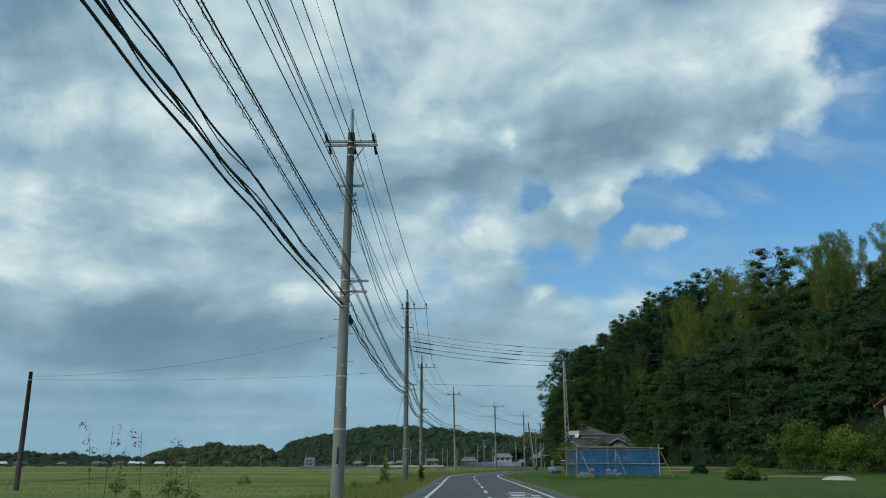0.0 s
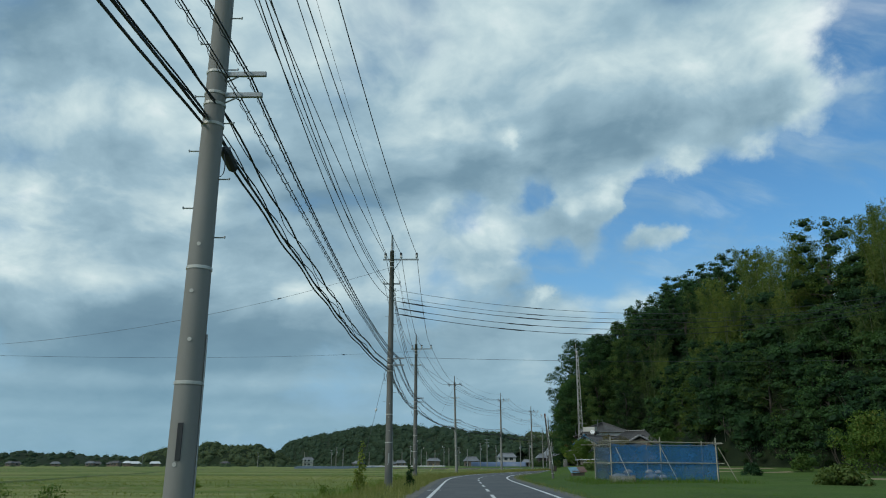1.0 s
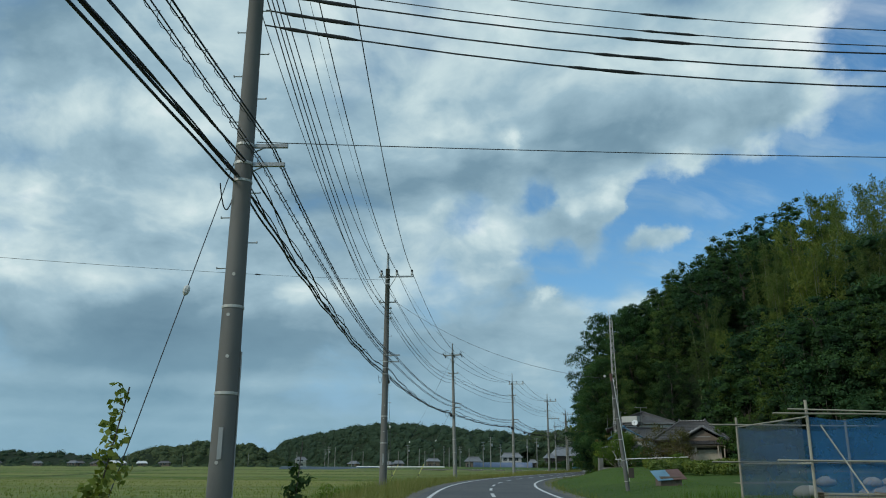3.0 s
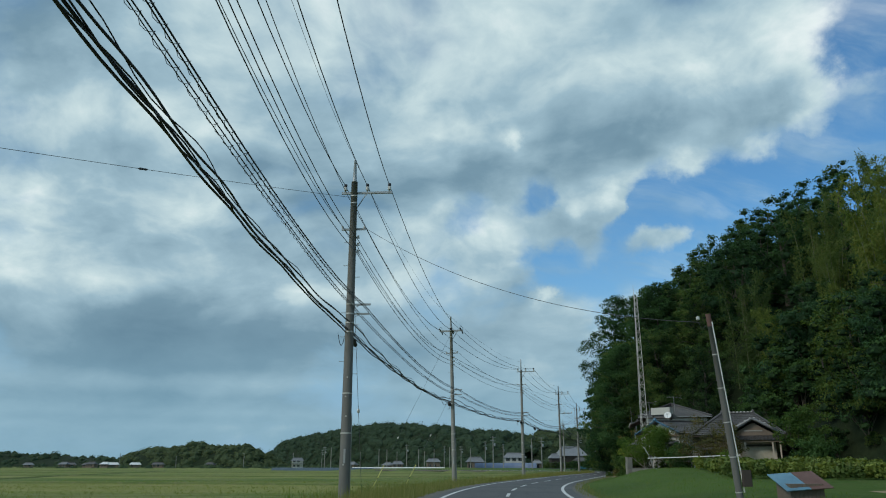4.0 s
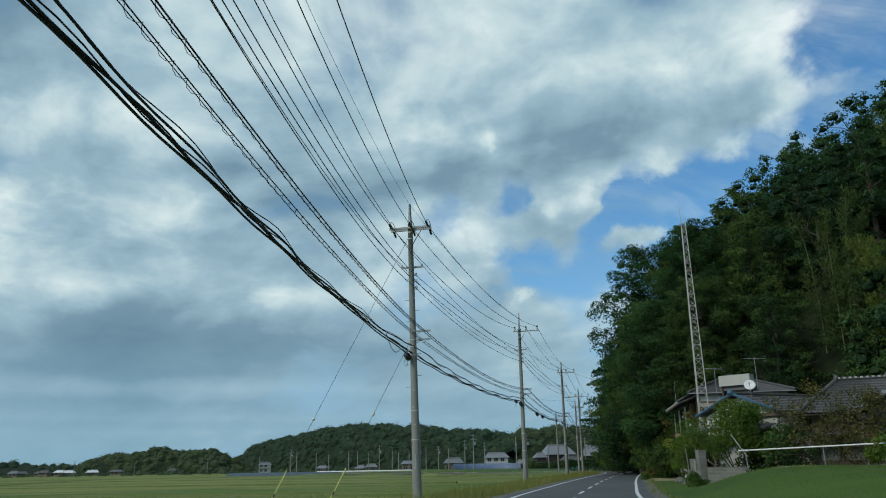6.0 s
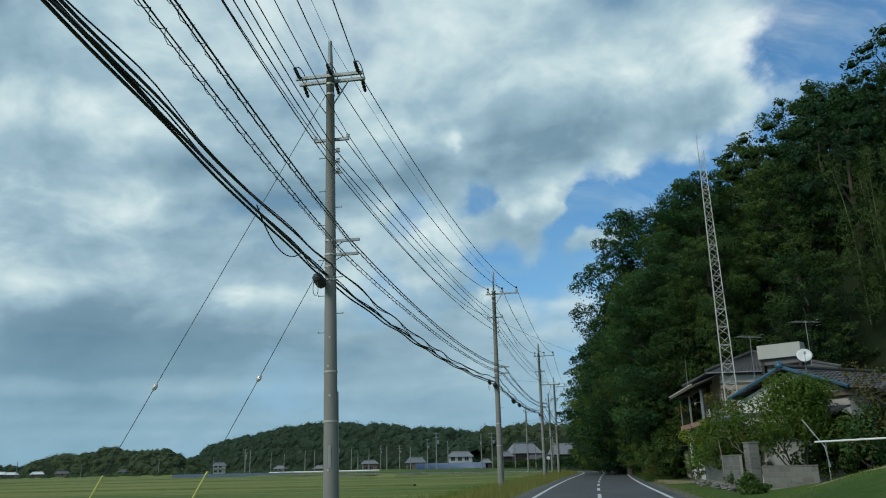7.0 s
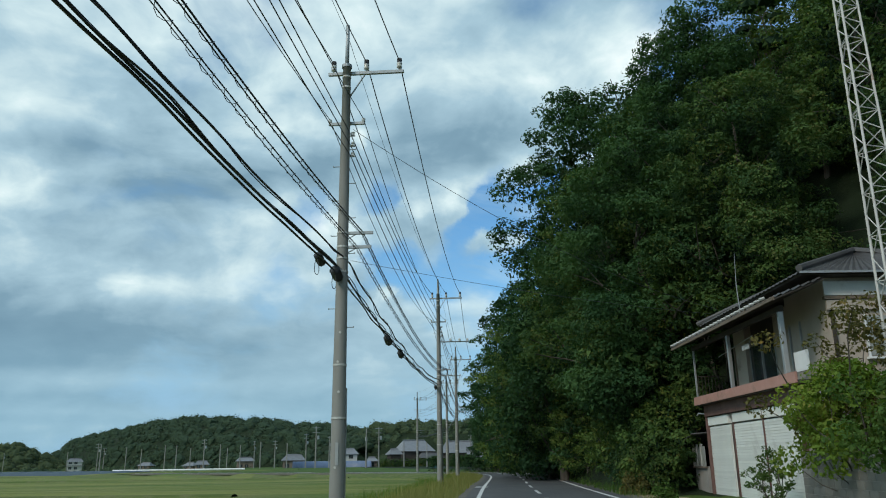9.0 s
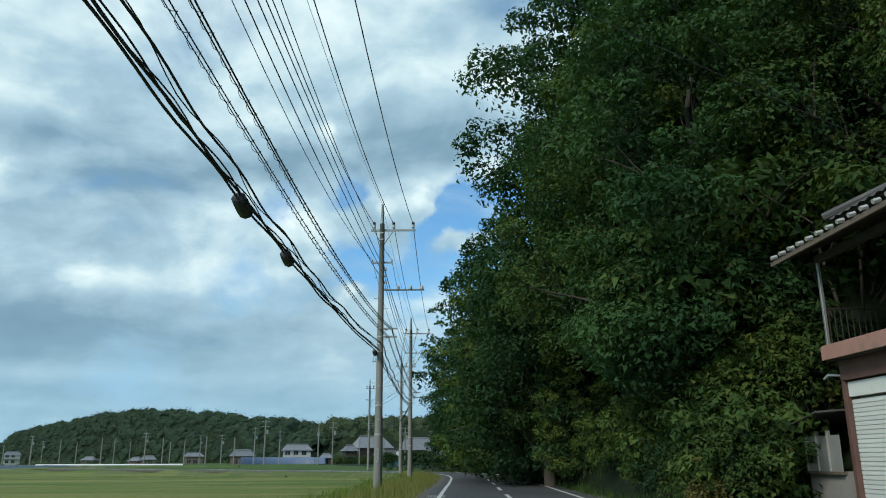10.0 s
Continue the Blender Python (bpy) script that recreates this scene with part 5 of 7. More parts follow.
# bare stems that show among the bamboo
for x, y, z0, l, a in ((30.5, 117, 8, 6, 15), (33, 119.5, 9, 6, 22), (30, 121, 4, 5, 35)):
    T = thing("dead_tree", Matrix.Identity(4), "bare grey dead stem among the trees", "dead tree")
    t, p = radians(a), Vector((x, y, z0))
    part("stem", Shape().tube([p - Vector((0, 0, 4)), p, p + Vector((math.sin(t) * l * 0.5, 0, l * 0.5)), p + Vector((math.sin(t) * l * 1.1, 0, l * 0.9))], [0.022, 0.02, 0.016, 0.008], 6), M["deadwood"], T)
    part("twig", Shape().tube([p + Vector((math.sin(t) * l * 0.5, 0, l * 0.5)), p + Vector((math.sin(t + 0.5) * l * 0.9, 0.3, l * 0.85))], [0.014, 0.006], 5), M["deadwood"], T)

# ---------------------------------------------------------------- fenced plot with blue net
def bamboo_stick(name, a, b, r, parent, label=""):
    a, b = Vector(a), Vector(b)
    sh, n = Shape(), max(2, int((b - a).length / 0.35))
    pts, rad = [], []
    for k in range(n + 1):
        t = k / n
        p = a.lerp(b, t)
        pts += [p, p + (b - a) * (0.02 / (b - a).length)]
        rad += [r * 1.12, r]
    sh.tube(pts, [q * 0.7 for q in rad], 7)
    return part(name, sh, M["bamboo_pole"], parent, label, True)


N0 = thing("net_fence", Matrix.Identity(4), "bamboo-framed enclosure hung with blue netting on the mown grass", "fence")
gz = float(land(10, 66))
front = [(7.6, 64.6, 2.85), (10.72, 64.7, 2.8), (14.2, 64.8, 2.75)]
rear = [(7.3, 69.7, 2.68), (10.9, 69.8, 2.62), (14.75, 70.1, 2.7)]
for x, y, h in front + rear:
    bamboo_stick("post", (x, y, gz - 0.4), (x + 0.03, y + 0.02, gz + h - 0.1), 0.055, N0)
for (a, b) in ((front, 2.35), (front, 1.12), (rear, 2.3), (rear, 1.1)):
    y = a[0][1]
    bamboo_stick("rail", (a[0][0] - 0.9, y - 0.07, gz + b + 0.06), (a[2][0] + 0.4, a[2][1] - 0.07, gz + b), 0.035, N0)
bamboo_stick("rail", (front[0][0] - 0.5, 64.5, gz + 2.52), (front[2][0] + 0.3, 64.7, gz + 2.33), 0.03, N0)
for x in (7.5, 14.5):
    for z in (2.3, 1.1):
        bamboo_stick("rail", (x, 64.3, gz + z), (x, 70.3, gz + z), 0.032, N0)
for x in (7.9, 10.7, 14.25):
    bamboo_stick("strut", (x + 0.05, 64.6, gz + 2.1), (x + 0.75, 63.3, gz - 0.1), 0.028, N0)


def net_panel(a, b, z0, z1, mat, label, slack):
    nx_, nz_ = 26, 9
    vs, fs = [], []
    for j in range(nz_ + 1):
        for i in range(nx_ + 1):
            t, w = i / nx_, j / nz_
            sag = 0.09 * math.sin(t * math.pi * 4) ** 2 * w
            p = Vector(a).lerp(Vector(b), t)
            vs.append((p.x, p.y + slack * (math.sin(t * 21 + 2 * w) + 0.6 * math.sin(t * 47 + w * 5)) * (1.1 - w), z0 + (z1 - z0 - sag) * w))
    for j in range(nz_):
        for i in range(nx_):
            k = j * (nx_ + 1) + i
            fs.append((k, k + 1, k + nx_ + 2, k + nx_ + 1))
    return part("net", mesh_of("net", vs, fs, mat, True), None, N0, label)


net_panel((7.65, 64.62, 0), (14.15, 64.8, 0), gz + 0.1, gz + 2.32, M["net"], "translucent blue netting", 0.05)
net_panel((7.35, 69.8, 0), (14.7, 70.1, 0), gz + 0.1, gz + 2.25, M["net"], "translucent blue netting", 0.05)
net_panel((14.3, 64.8, 0), (14.7, 70.0, 0), gz + 0.1, gz + 2.25, M["net"], "translucent blue netting", 0.03)
net_panel((7.5, 64.7, 0), (7.32, 69.7, 0), gz + 0.05, gz + 2.3, M["net_grey"], "translucent grey netting", 0.03)
rs = np.random.default_rng(3)
for k in range(9):
    x, y = (8.3 if k % 3 == 0 else 10.6) + 1.0 * rs.random(), 67.0 + 1.2 * rs.random()
    s = 0.15 + 0.12 * rs.random()
    T = thing("sack", at(x, y, gz + (0.1 if k < 6 else 0.42), 360 * rs.random()), "pale lumpy sack heaped behind the netting", "sack", "sacks behind the netting")
    prof = [(0.05, 0), (s * 1.1, 0.04), (s * 1.5, s * 0.5), (s * 1.35, s), (s * 0.8, s * 1.4), (0.08, s * 1.55)]
    part("bag", Shape().lathe(prof, 10), M["sack"], T, smooth=True)
T = thing("pallet", at(8.1, 63.9, gz, 0), "weathered slatted wooden pallet lying before the netting", "pallet")
for k in range(5):
    part("slat", Shape().box(-0.75, -0.5, 0.06 + 0.07 * k, 0.75, 0.0, 0.10 + 0.07 * k, bevel=0.005), M["bamboo_pole"], T)
for x in (-0.7, 0.7):
    part("block", Shape().box(x - 0.05, -0.45, -0.1, x + 0.05, -0.05, 0.4), M["wood"], T)

# low shed with a patched blue sheet roof
T = thing("low_shed", at(7.3, 80.2, float(land(7.3, 80.2)), 6, 0.78), "low wooden shed with a patched blue and rusty roof", "shed")
part("wall_body", Shape().box(-0.62, -0.5, -0.2, 0.62, 0.5, 0.50), M["wood"], T)
for k in range(8):
    part("board", Shape().box(-0.62 + 0.155 * k, -0.525, -0.1, -0.48 + 0.155 * k, -0.502, 0.50), M["wood"], T)
roof = pose(0, 0, 0.58, 22, -4, 0)
part("roof_sheet", Shape().box(-0.85, -0.75, 0, 0.05, 0.7, 0.03, roof), M["sheet_blue"], T, "faded blue sheet")
part("roof_sheet", Shape().box(0.055, -0.78, 0.004, 0.85, 0.7, 0.034, roof), M["rust"], T, "rusty brown sheet")

# pale covered heap and thin boundary rail
T = thing("covered_heap", at(25.6, 59.0, float(land(25.6, 59)), 0), "low heap under a pale cream tarpaulin on the grass", "tarpaulin")
part("tarpaulin", Shape().lathe([(1.2, -0.1), (1.1, 0.06), (0.8, 0.2), (0.4, 0.27), (0.05, 0.29)], 16), M["sack"], T, smooth=True)
T = thing("white_rail", Matrix.Identity(4), "long white pipe rail on thin posts at the garden edge", "rail")
part("pipe", Shape().tube([(12.4, 126.6, 1.78), (15, 124.4, 1.86), (18.6, 121.4, 1.98)], 0.035, 8), M["white"], T)
for x, y in ((12.7, 126.4), (15.6, 123.9), (18.3, 121.7)):
    part("post", Shape().tube([(x, y, float(land(x, y)) - 0.3), (x, y, 1.85)], 0.016, 6), M["galv"], T)
part("bent_prop", Shape().tube([(12.75, 126.4, 0.9), (12.7, 126.5, 1.6), (12.25, 127.0, 2.6)], 0.025, 6), M["galv"], T)

# ---------------------------------------------------------------- building helpers
def tiled_slope(parent, a, b, c, d, mat, rows=10, cols=14, label=""):
    """Rows of pantiles over the slope a-b (eave) to d-c (ridge), as one corrugated sheet with stepped courses."""
    a, b, c, d = (Vector(p) for p in (a, b, c, d))
    nor = (b - a).cross(d - a).normalized()
    vs, fs = [], []
    steps = cols * 4
    for j in range(rows):
        for e in (0, 1):
            t = (j + e) / rows
            lift = 0.045 * (1 - e)
            for i in range(steps + 1):
                s = i / steps
                p = a.lerp(b, s).lerp(d.lerp(c, s), t)
                vs.append(p + nor * (lift + 0.022 * math.cos(2 * math.pi * s * cols)))
    w = steps + 1
    for j in range(2 * rows - 1):
        for i in range(steps):
            k = j * w + i
            fs.append((k, k + 1, k + w + 1, k + w))
    return part("tile_slope", mesh_of("tile_slope", vs, fs, mat), None, parent, label)


def hip_roof(parent, L, D, z, rise, ridge, over, mat, rows=10, cols=20):
    """A hip roof over a plan L by D centred on the parent's origin."""
    x, y, r = L / 2 + over, D / 2 + over, ridge / 2
    e = [(-x, -y, z), (x, -y, z), (x, y, z), (-x, y, z)]
    t = [(-r, 0, z + rise), (r, 0, z + rise)]
    tiled_slope(parent, e[0], e[1], t[1], t[0], mat, rows, cols)
    tiled_slope(parent, e[2], e[3], t[0], t[1], mat, rows, cols)
    tiled_slope(parent, e[1], e[2], t[1], t[1], mat, rows, max(6, cols // 2))
    tiled_slope(parent, e[3], e[0], t[0], t[0], mat, rows, max(6, cols // 2))
    up = Vector((0, 0, 0.07))
    for p, q in ((t[0], t[1]), (e[0], t[0]), (e[3], t[0]), (e[1], t[1]), (e[2], t[1])):
        part("ridge_tile", Shape().tube([Vector(p) + up, Vector(p).lerp(Vector(q), 0.5) + up, Vector(q) + up], 0.11, 7), mat, parent)
    part("soffit", Shape().box(-x + 0.05, -y + 0.05, z - 0.12, x - 0.05, y - 0.05, z - 0.02), M["wood_dark"], parent)


# ---------------------------------------------------------------- house by the road
# local frame: u runs along the front towards the south, w into the building
H0, HU = Vector((16.3, 153.3, 0)), Vector((-0.162, -0.987, 0)).normalized()
HW = Vector((-HU.y, HU.x, 0))
HM = Matrix(((HU.x, HW.x, 0, H0.x), (HU.y, HW.y, 0, H0.y), (0, 0, 1, 0.0), (0, 0, 0, 1)))
house = thing("roadside_house", HM, "old two-storey house with cream roller shutters and open balcony", "house")
S0, S1 = -0.35, 8.6
g = part("ground_floor", Shape().box(S0 + 0.12, 0.55, -0.3, S1, 6.0, 3.1), M["grey_wall"], house, "grey mortar ground floor")
for s in (S0 - 0.05, 2.2, 4.85, 7.5):
    part("shutter_post", Shape().box(s + (0 if s < 0 else 0.03), 0.30 if s < 0 else 0.37, -0.2, s + (0.10 if s < 0 else 0.075), 0.52, 2.85, bevel=0.01), M["rust"], house, "red-brown steel post")
part("lintel", Shape().box(S0 - 0.05, 0.28, 2.84, S1, 0.56, 3.26, bevel=0.01), M["rust"], house, "red-brown steel lintel")
for s in (S0 + 0.05, 2.3, 4.95):
    e = s + (2.15 if s < 0 else 2.55)
    d = part("roller_shutter", Shape().box(s, 0.44, -0.1, e, 0.48, 2.45), M["shutter"], house, "closed cream roller shutter")
    for k in range(28):
        z = -0.02 + 0.088 * k
        part("slat", Shape().box(s, 0.405, z, e, 0.445, z + 0.074, bevel=0.006), M["shutter"], d)
    part("shutter_case", Shape().box(s, 0.36, 2.50, e, 0.52, 2.80, bevel=0.01), M["shutter"], house, "cream shutter housing")
part("gutter_pipe", Shape().tube([(S0 - 0.18, 0.4, 2.95), (S0 - 0.18, 0.4, -0.2)], 0.035, 8), M["rust"], house)
part("bracket_lamp", Shape().tube([(S0 - 0.05, 0.3, 2.95), (S0 - 0.28, 0.15, 2.98), (S0 - 0.36, 0.1, 2.9)], 0.03, 7), M["alu"], house)
# balcony
part("balcony_floor", Shape().box(S0, 0.0, 3.24, S1, 2.2, 3.34), M["wood_dark"], house)
part("balcony_beam", Shape().box(S0, -0.06, 3.26, S1, 0.02, 3.56, bevel=0.01), M["pink"], house, "pink-painted steel edge beam")
part("balcony_beam", Shape().box(S0 - 0.06, -0.06, 3.26, S0 + 0.02, 1.2, 3.54, bevel=0.01), M["pink"], house, "pink-painted steel edge beam")
for s, w in ((S0 + 0.03, 0.07), (3.42, 0.12), (7.75, 0.14)):
    part("balcony_post", Shape().box(s, 0.03, 3.56, s + w, 0.03 + w, 5.5, bevel=0.01), M["alu"], house, "grey steel post")
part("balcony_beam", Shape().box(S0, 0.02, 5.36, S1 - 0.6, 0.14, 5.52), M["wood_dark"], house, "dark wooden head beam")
for k in range(9):
    part("baluster", Shape().tube([(S0 + 0.05, 0.16 + 0.13 * k, 3.56), (S0 + 0.05, 0.16 + 0.13 * k, 4.35)], 0.012, 5), M["wood_dark"], house)
part("handrail", Shape().tube([(S0 + 0.05, 0.05, 4.36), (S0 + 0.05, 1.25, 4.36)], 0.02, 6), M["wood_dark"], house)
part("clothes_rail", Shape().tube([(1.7, 0.35, 4.86), (5.0, 0.35, 5.12)], 0.016, 6), M["alu"], house)
rk = part("drying_rack", Shape().box(4.3, 0.2, 4.86, 4.9, 0.6, 4.88), M["alu"], house, "pale hanging drying rack with pegs")
for k in range(7):
    part("peg", Shape().box(4.32 + 0.09 * k, 0.22, 4.72, 4.35 + 0.09 * k, 0.26, 4.87), M["white"], rk)
part("hook", Shape().tube([(4.6, 0.4, 4.88), (4.6, 0.38, 5.02), (4.62, 0.35, 5.1)], 0.01, 5), M["alu"], rk)
# upper rooms behind the balcony
part("upper_wall", Shape().box(S0 + 1.2, 1.25, 3.34, 0.75 + 1.2, 6.0, 6.0), M["tan_wall"], house, "tan mortar upper wall")
part("upper_wall", Shape().box(5.6, 1.25, 3.34, 8.3, 7.6, 6.24), M["tan_wall"], house, "tan mortar upper wall")
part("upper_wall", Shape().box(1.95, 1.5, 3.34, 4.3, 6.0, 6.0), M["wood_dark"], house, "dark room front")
part("upper_wall", Shape().box(4.3, 1.35, 3.34, 5.6, 6.0, 6.0), M["tan_wall"], house, "tan mortar upper wall")
for s in (2.0, 3.15):
    w = part("sliding_door", Shape().box(s, 1.38, 3.4, s + 1.1, 1.41, 5.15), M["glass"], house, "dark sliding glass door")
    for a in (s, s + 1.05):
        part("frame", Shape().box(a, 1.35, 3.38, a + 0.05, 1.44, 5.2), M["alu"], w, "grey aluminium frame")
for s in (0.9, 5.75, 6.5):
    part("wall_batten", Shape().box(s, 1.19, 3.4, s + 0.06, 1.25, 5.3), M["alu"] if s > 1 else M["wood"], house)
part("white_panel", Shape().box(7.9, 0.3, 3.6, 8.7, 0.36, 4.15), M["white"], house, "white board leaning on the balcony")
part("lower_wall", Shape().box(5.6, 6.0, 0.0, 8.28, 7.6, 3.34), M["tan_wall"], house, "tan mortar wall")
part("white_band", Shape().box(8.302, 1.2, 5.72, 8.37, 7.62, 6.12), M["white_wall"], house, "white plaster band under the eaves")
part("belt", Shape().box(8.302, 1.2, 5.30, 8.40, 7.62, 5.58), M["tan_wall"], house)
part("belt_rail", Shape().box(8.302, 1.15, 5.60, 8.44, 7.65, 5.68), M["wood"], house)
for s in (2.2, 4.3):
    w = part("window", Shape().box(8.302, s, 4.0, 8.35, s + 1.5, 5.12), M["glass_dusty"], house, "dusty window")
    for a in (s, s + 0.74, s + 1.45):
        part("frame", Shape().box(8.302, a, 3.96, 8.39, a + 0.05, 5.16), M["white"], w, "white frame")
    part("sill", Shape().box(8.302, s - 0.05, 3.90, 8.45, s + 1.55, 3.96), M["white"], w)
for s in (1.3, 4.0, 6.1):
    part("wall_batten", Shape().box(8.302, s, 3.4, 8.36, s + 0.1, 5.3), M["wood_dark"], house)
# corrugated roof over the balcony and hipped tile roof behind
tiled_slope(house, (8.9, -0.55, 5.60), (S0 - 0.9, -0.55, 5.62), (S0 - 0.6, 0.9, 6.15), (8.9, 0.9, 6.15), M["tile"], 5, 34, "worn dark corrugated roof over the balcony")
part("eave_board", Shape().box(S0 - 0.85, -0.53, 5.50, 8.9, -0.47, 5.60), M["wood"], house)
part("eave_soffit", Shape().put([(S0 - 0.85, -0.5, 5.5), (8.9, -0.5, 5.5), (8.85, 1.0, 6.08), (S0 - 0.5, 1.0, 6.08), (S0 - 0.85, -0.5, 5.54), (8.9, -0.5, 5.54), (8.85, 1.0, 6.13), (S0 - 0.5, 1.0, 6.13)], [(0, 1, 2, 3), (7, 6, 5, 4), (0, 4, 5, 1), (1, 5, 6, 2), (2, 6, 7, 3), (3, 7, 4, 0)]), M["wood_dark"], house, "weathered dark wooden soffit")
for k in range(24):
    s = S0 - 0.7 + 0.4 * k
    part("eave_cap", Shape().tube([(s, -0.58, 5.66), (s, -0.44, 5.70)], 0.05, 6), M["band"], house, "pale round eave tile end")
EZ, RZ = 6.34, 7.95
ew, er = ((-0.3, 0.35), (8.85, 0.35), (8.85, 8.1), (-0.3, 8.1)), ((3.9, 4.2), (4.7, 4.2))
up = part("upper_roof", Shape().box(-0.2, 0.45, EZ - 0.10, 8.75, 8.0, EZ - 0.01), M["wood_dark"], house, "dark hipped tile roof")
E3, R3 = [(x, y, EZ) for x, y in ew], [(x, y, RZ) for x, y in er]
for a, b, c, d, n in ((E3[1], E3[0], R3[0], R3[1], 30), (E3[2], E3[1], R3[1], R3[1], 34), (E3[3], E3[2], R3[1], R3[0], 30), (E3[0], E3[3], R3[0], R3[0], 34)):
    tiled_slope(up, a, b, c, d, M["tile"], 13, n)
for p, q in ((E3[0], R3[0]), (E3[1], R3[1]), (E3[2], R3[1]), (E3[3], R3[0]), (R3[0], R3[1])):
    part("ridge_tile", Shape().tube([Vector(p) + Vector((0, 0, 0.07)), Vector(q) + Vector((0, 0, 0.07))], 0.10, 7), M["tile"], up)
part("fascia", Shape().box(8.85, 0.35, EZ - 0.08, 8.89, 8.1, EZ - 0.02), M["alu"], house, "grey metal gutter edge")
part("wire_mast", Shape().tube([(5.9, -0.3, 5.6), (5.88, -0.32, 6.6), (6.02, -0.32, 7.6)], [0.02, 0.016, 0.006], 6), M["alu"], house, "thin bent metal rod on the eaves")

# shed of glass and sheet beyond the garage
T = thing("glazed_shed", HM @ pose(-2.2, 0.2, 0), "small weathered glazed shed leaning on the house", "shed")
part("wall_body", Shape().box(0, 0.1, -0.3, 1.5, 2.0, 1.0), M["grey_wall"], T)
part("roof_sheet", Shape().box(-0.25, -0.2, 1.95, 1.75, 2.2, 1.99, pose(0, 0, 0.0, 4, -10, 0)), M["tile"], T)
for k in range(3):
    w = part("window", Shape().box(0.05 + 0.48 * k, 0.06, 1.0, 0.48 + 0.48 * k, 0.09, 1.75), M["glass_dusty"], T)
    part("frame", Shape().box(0.02 + 0.48 * k, 0.03, 0.98, 0.06 + 0.48 * k, 0.12, 1.85), M["band"], w)
part("sill", Shape().box(-0.02, 0.0, 0.94, 1.52, 0.12, 1.0), M["wood"], T)

# ---------------------------------------------------------------- lattice radio mast
mast = thing("lattice_mast", at(15.05, 140.9, 0, 8), "tall triangular lattice radio mast, rusty white, beside the house", "radio mast")
def leg(k, z):
    w = 0.52 - 0.32 * min(1, max(0, z / 19.2))
    a = radians(90 + 120 * k)
    return Vector((w * math.cos(a), w * math.sin(a), z))
for k in range(3):
    part("leg", Shape().tube([leg(k, 0.2), leg(k, 10), leg(k, 19.2)], [0.034, 0.03, 0.024], 7), M["mast"], mast)
zs, z = [], 0.6
while z < 19.1:
    zs.append(z)
    z += 0.62 - 0.013 * z
for j, (z0, z1) in enumerate(zip(zs, zs[1:])):
    for k in range(3):
        a, b = (k, (k + 1) % 3) if j % 2 else ((k + 1) % 3, k)
        part("brace", Shape().tube([leg(a, z0), leg(b, z1)], 0.014, 5, caps=False), M["mast"], mast)
        if j % 2 == 0:
            part("ring_bar", Shape().tube([leg(k, z0), leg((k + 1) % 3, z0)], 0.013, 5, caps=False), M["mast"], mast)
part("top_rod", Shape().tube([leg(1, 18.6), leg(1, 20.3) + Vector((0, 0, 0))], 0.018, 6), M["mast"], mast)

# ---------------------------------------------------------------- small house with blue ridge tiles
B0, BR = Vector((14.9, 133.65, 0)), Vector((0.9, 0.436, 0)).normalized()
BS = Vector((-BR.y, BR.x, 0)) * -1
BM = Matrix(((BS.x, BR.x, 0, B0.x), (BS.y, BR.y, 0, B0.y), (0, 0, 1, 0.0), (0, 0, 0, 1)))
cot = thing("garden_house", BM, "small white-gabled house with blue glazed verge tiles behind garden trees", "house")
part("wall_body", Shape().put([(-2.9, 0.3, 0), (2.9, 0.3, 0), (2.9, 0.3, 4.05), (0, 0.3, 5.1), (-2.9, 0.3, 4.05), (-2.9, 6.5, 0), (2.9, 6.5, 0), (2.9, 6.5, 4.05), (0, 6.5, 5.1), (-2.9, 6.5, 4.05)],
     [(0, 1, 2, 3, 4), (9, 8, 7, 6, 5), (1, 6, 7, 2), (5, 0, 4, 9), (2, 7, 8, 3), (3, 8, 9, 4)]), M["white_wall"], cot, "white plaster gable wall")
tiled_slope(cot, (3.3, -0.2, 4.05), (3.3, 6.9, 4.05), (0, 6.9, 5.25), (0, -0.2, 5.25), M["tile"], 9, 22)
tiled_slope(cot, (-3.3, 6.9, 4.05), (-3.3, -0.2, 4.05), (0, -0.2, 5.25), (0, 6.9, 5.25), M["tile"], 9, 22)
for s in (-1, 1):
    part("verge_tile", Shape().tube([(s * 3.3, -0.2, 4.12), (s * 1.6, -0.2, 4.73), (0, -0.2, 5.32)], 0.085, 7), M["tile_blue"], cot, "blue glazed verge tile")
part("ridge_tile", Shape().tube([(0, -0.25, 5.34), (0, 6.9, 5.34)], 0.10, 8), M["tile"], cot)
part("ridge_end", Shape().lathe([(0.10, 0), (0.2, 0.05), (0.22, 0.16), (0.14, 0.28), (0.1, 0.36)], 10, pose(0, -0.25, 5.22)), M["tile_blue"], cot, "blue glazed ridge ornament", True)
part("eave_board", Shape().box(0.4, 0.12, 3.80, 3.2, 0.3, 3.98), M["wood"], cot)
w = part("window", Shape().box(0.7, 0.22, 1.9, 2.4, 0.27, 3.2), M["glass_dusty"], cot)
part("frame", Shape().box(1.5, 0.2, 1.88, 1.56, 0.29, 3.22), M["white"], w)
part("lower_eave", Shape().box(-3.4, -0.75, 3.28, 3.4, 0.3, 3.36, pose(0, 0, 0, 12)), M["tile"], cot)

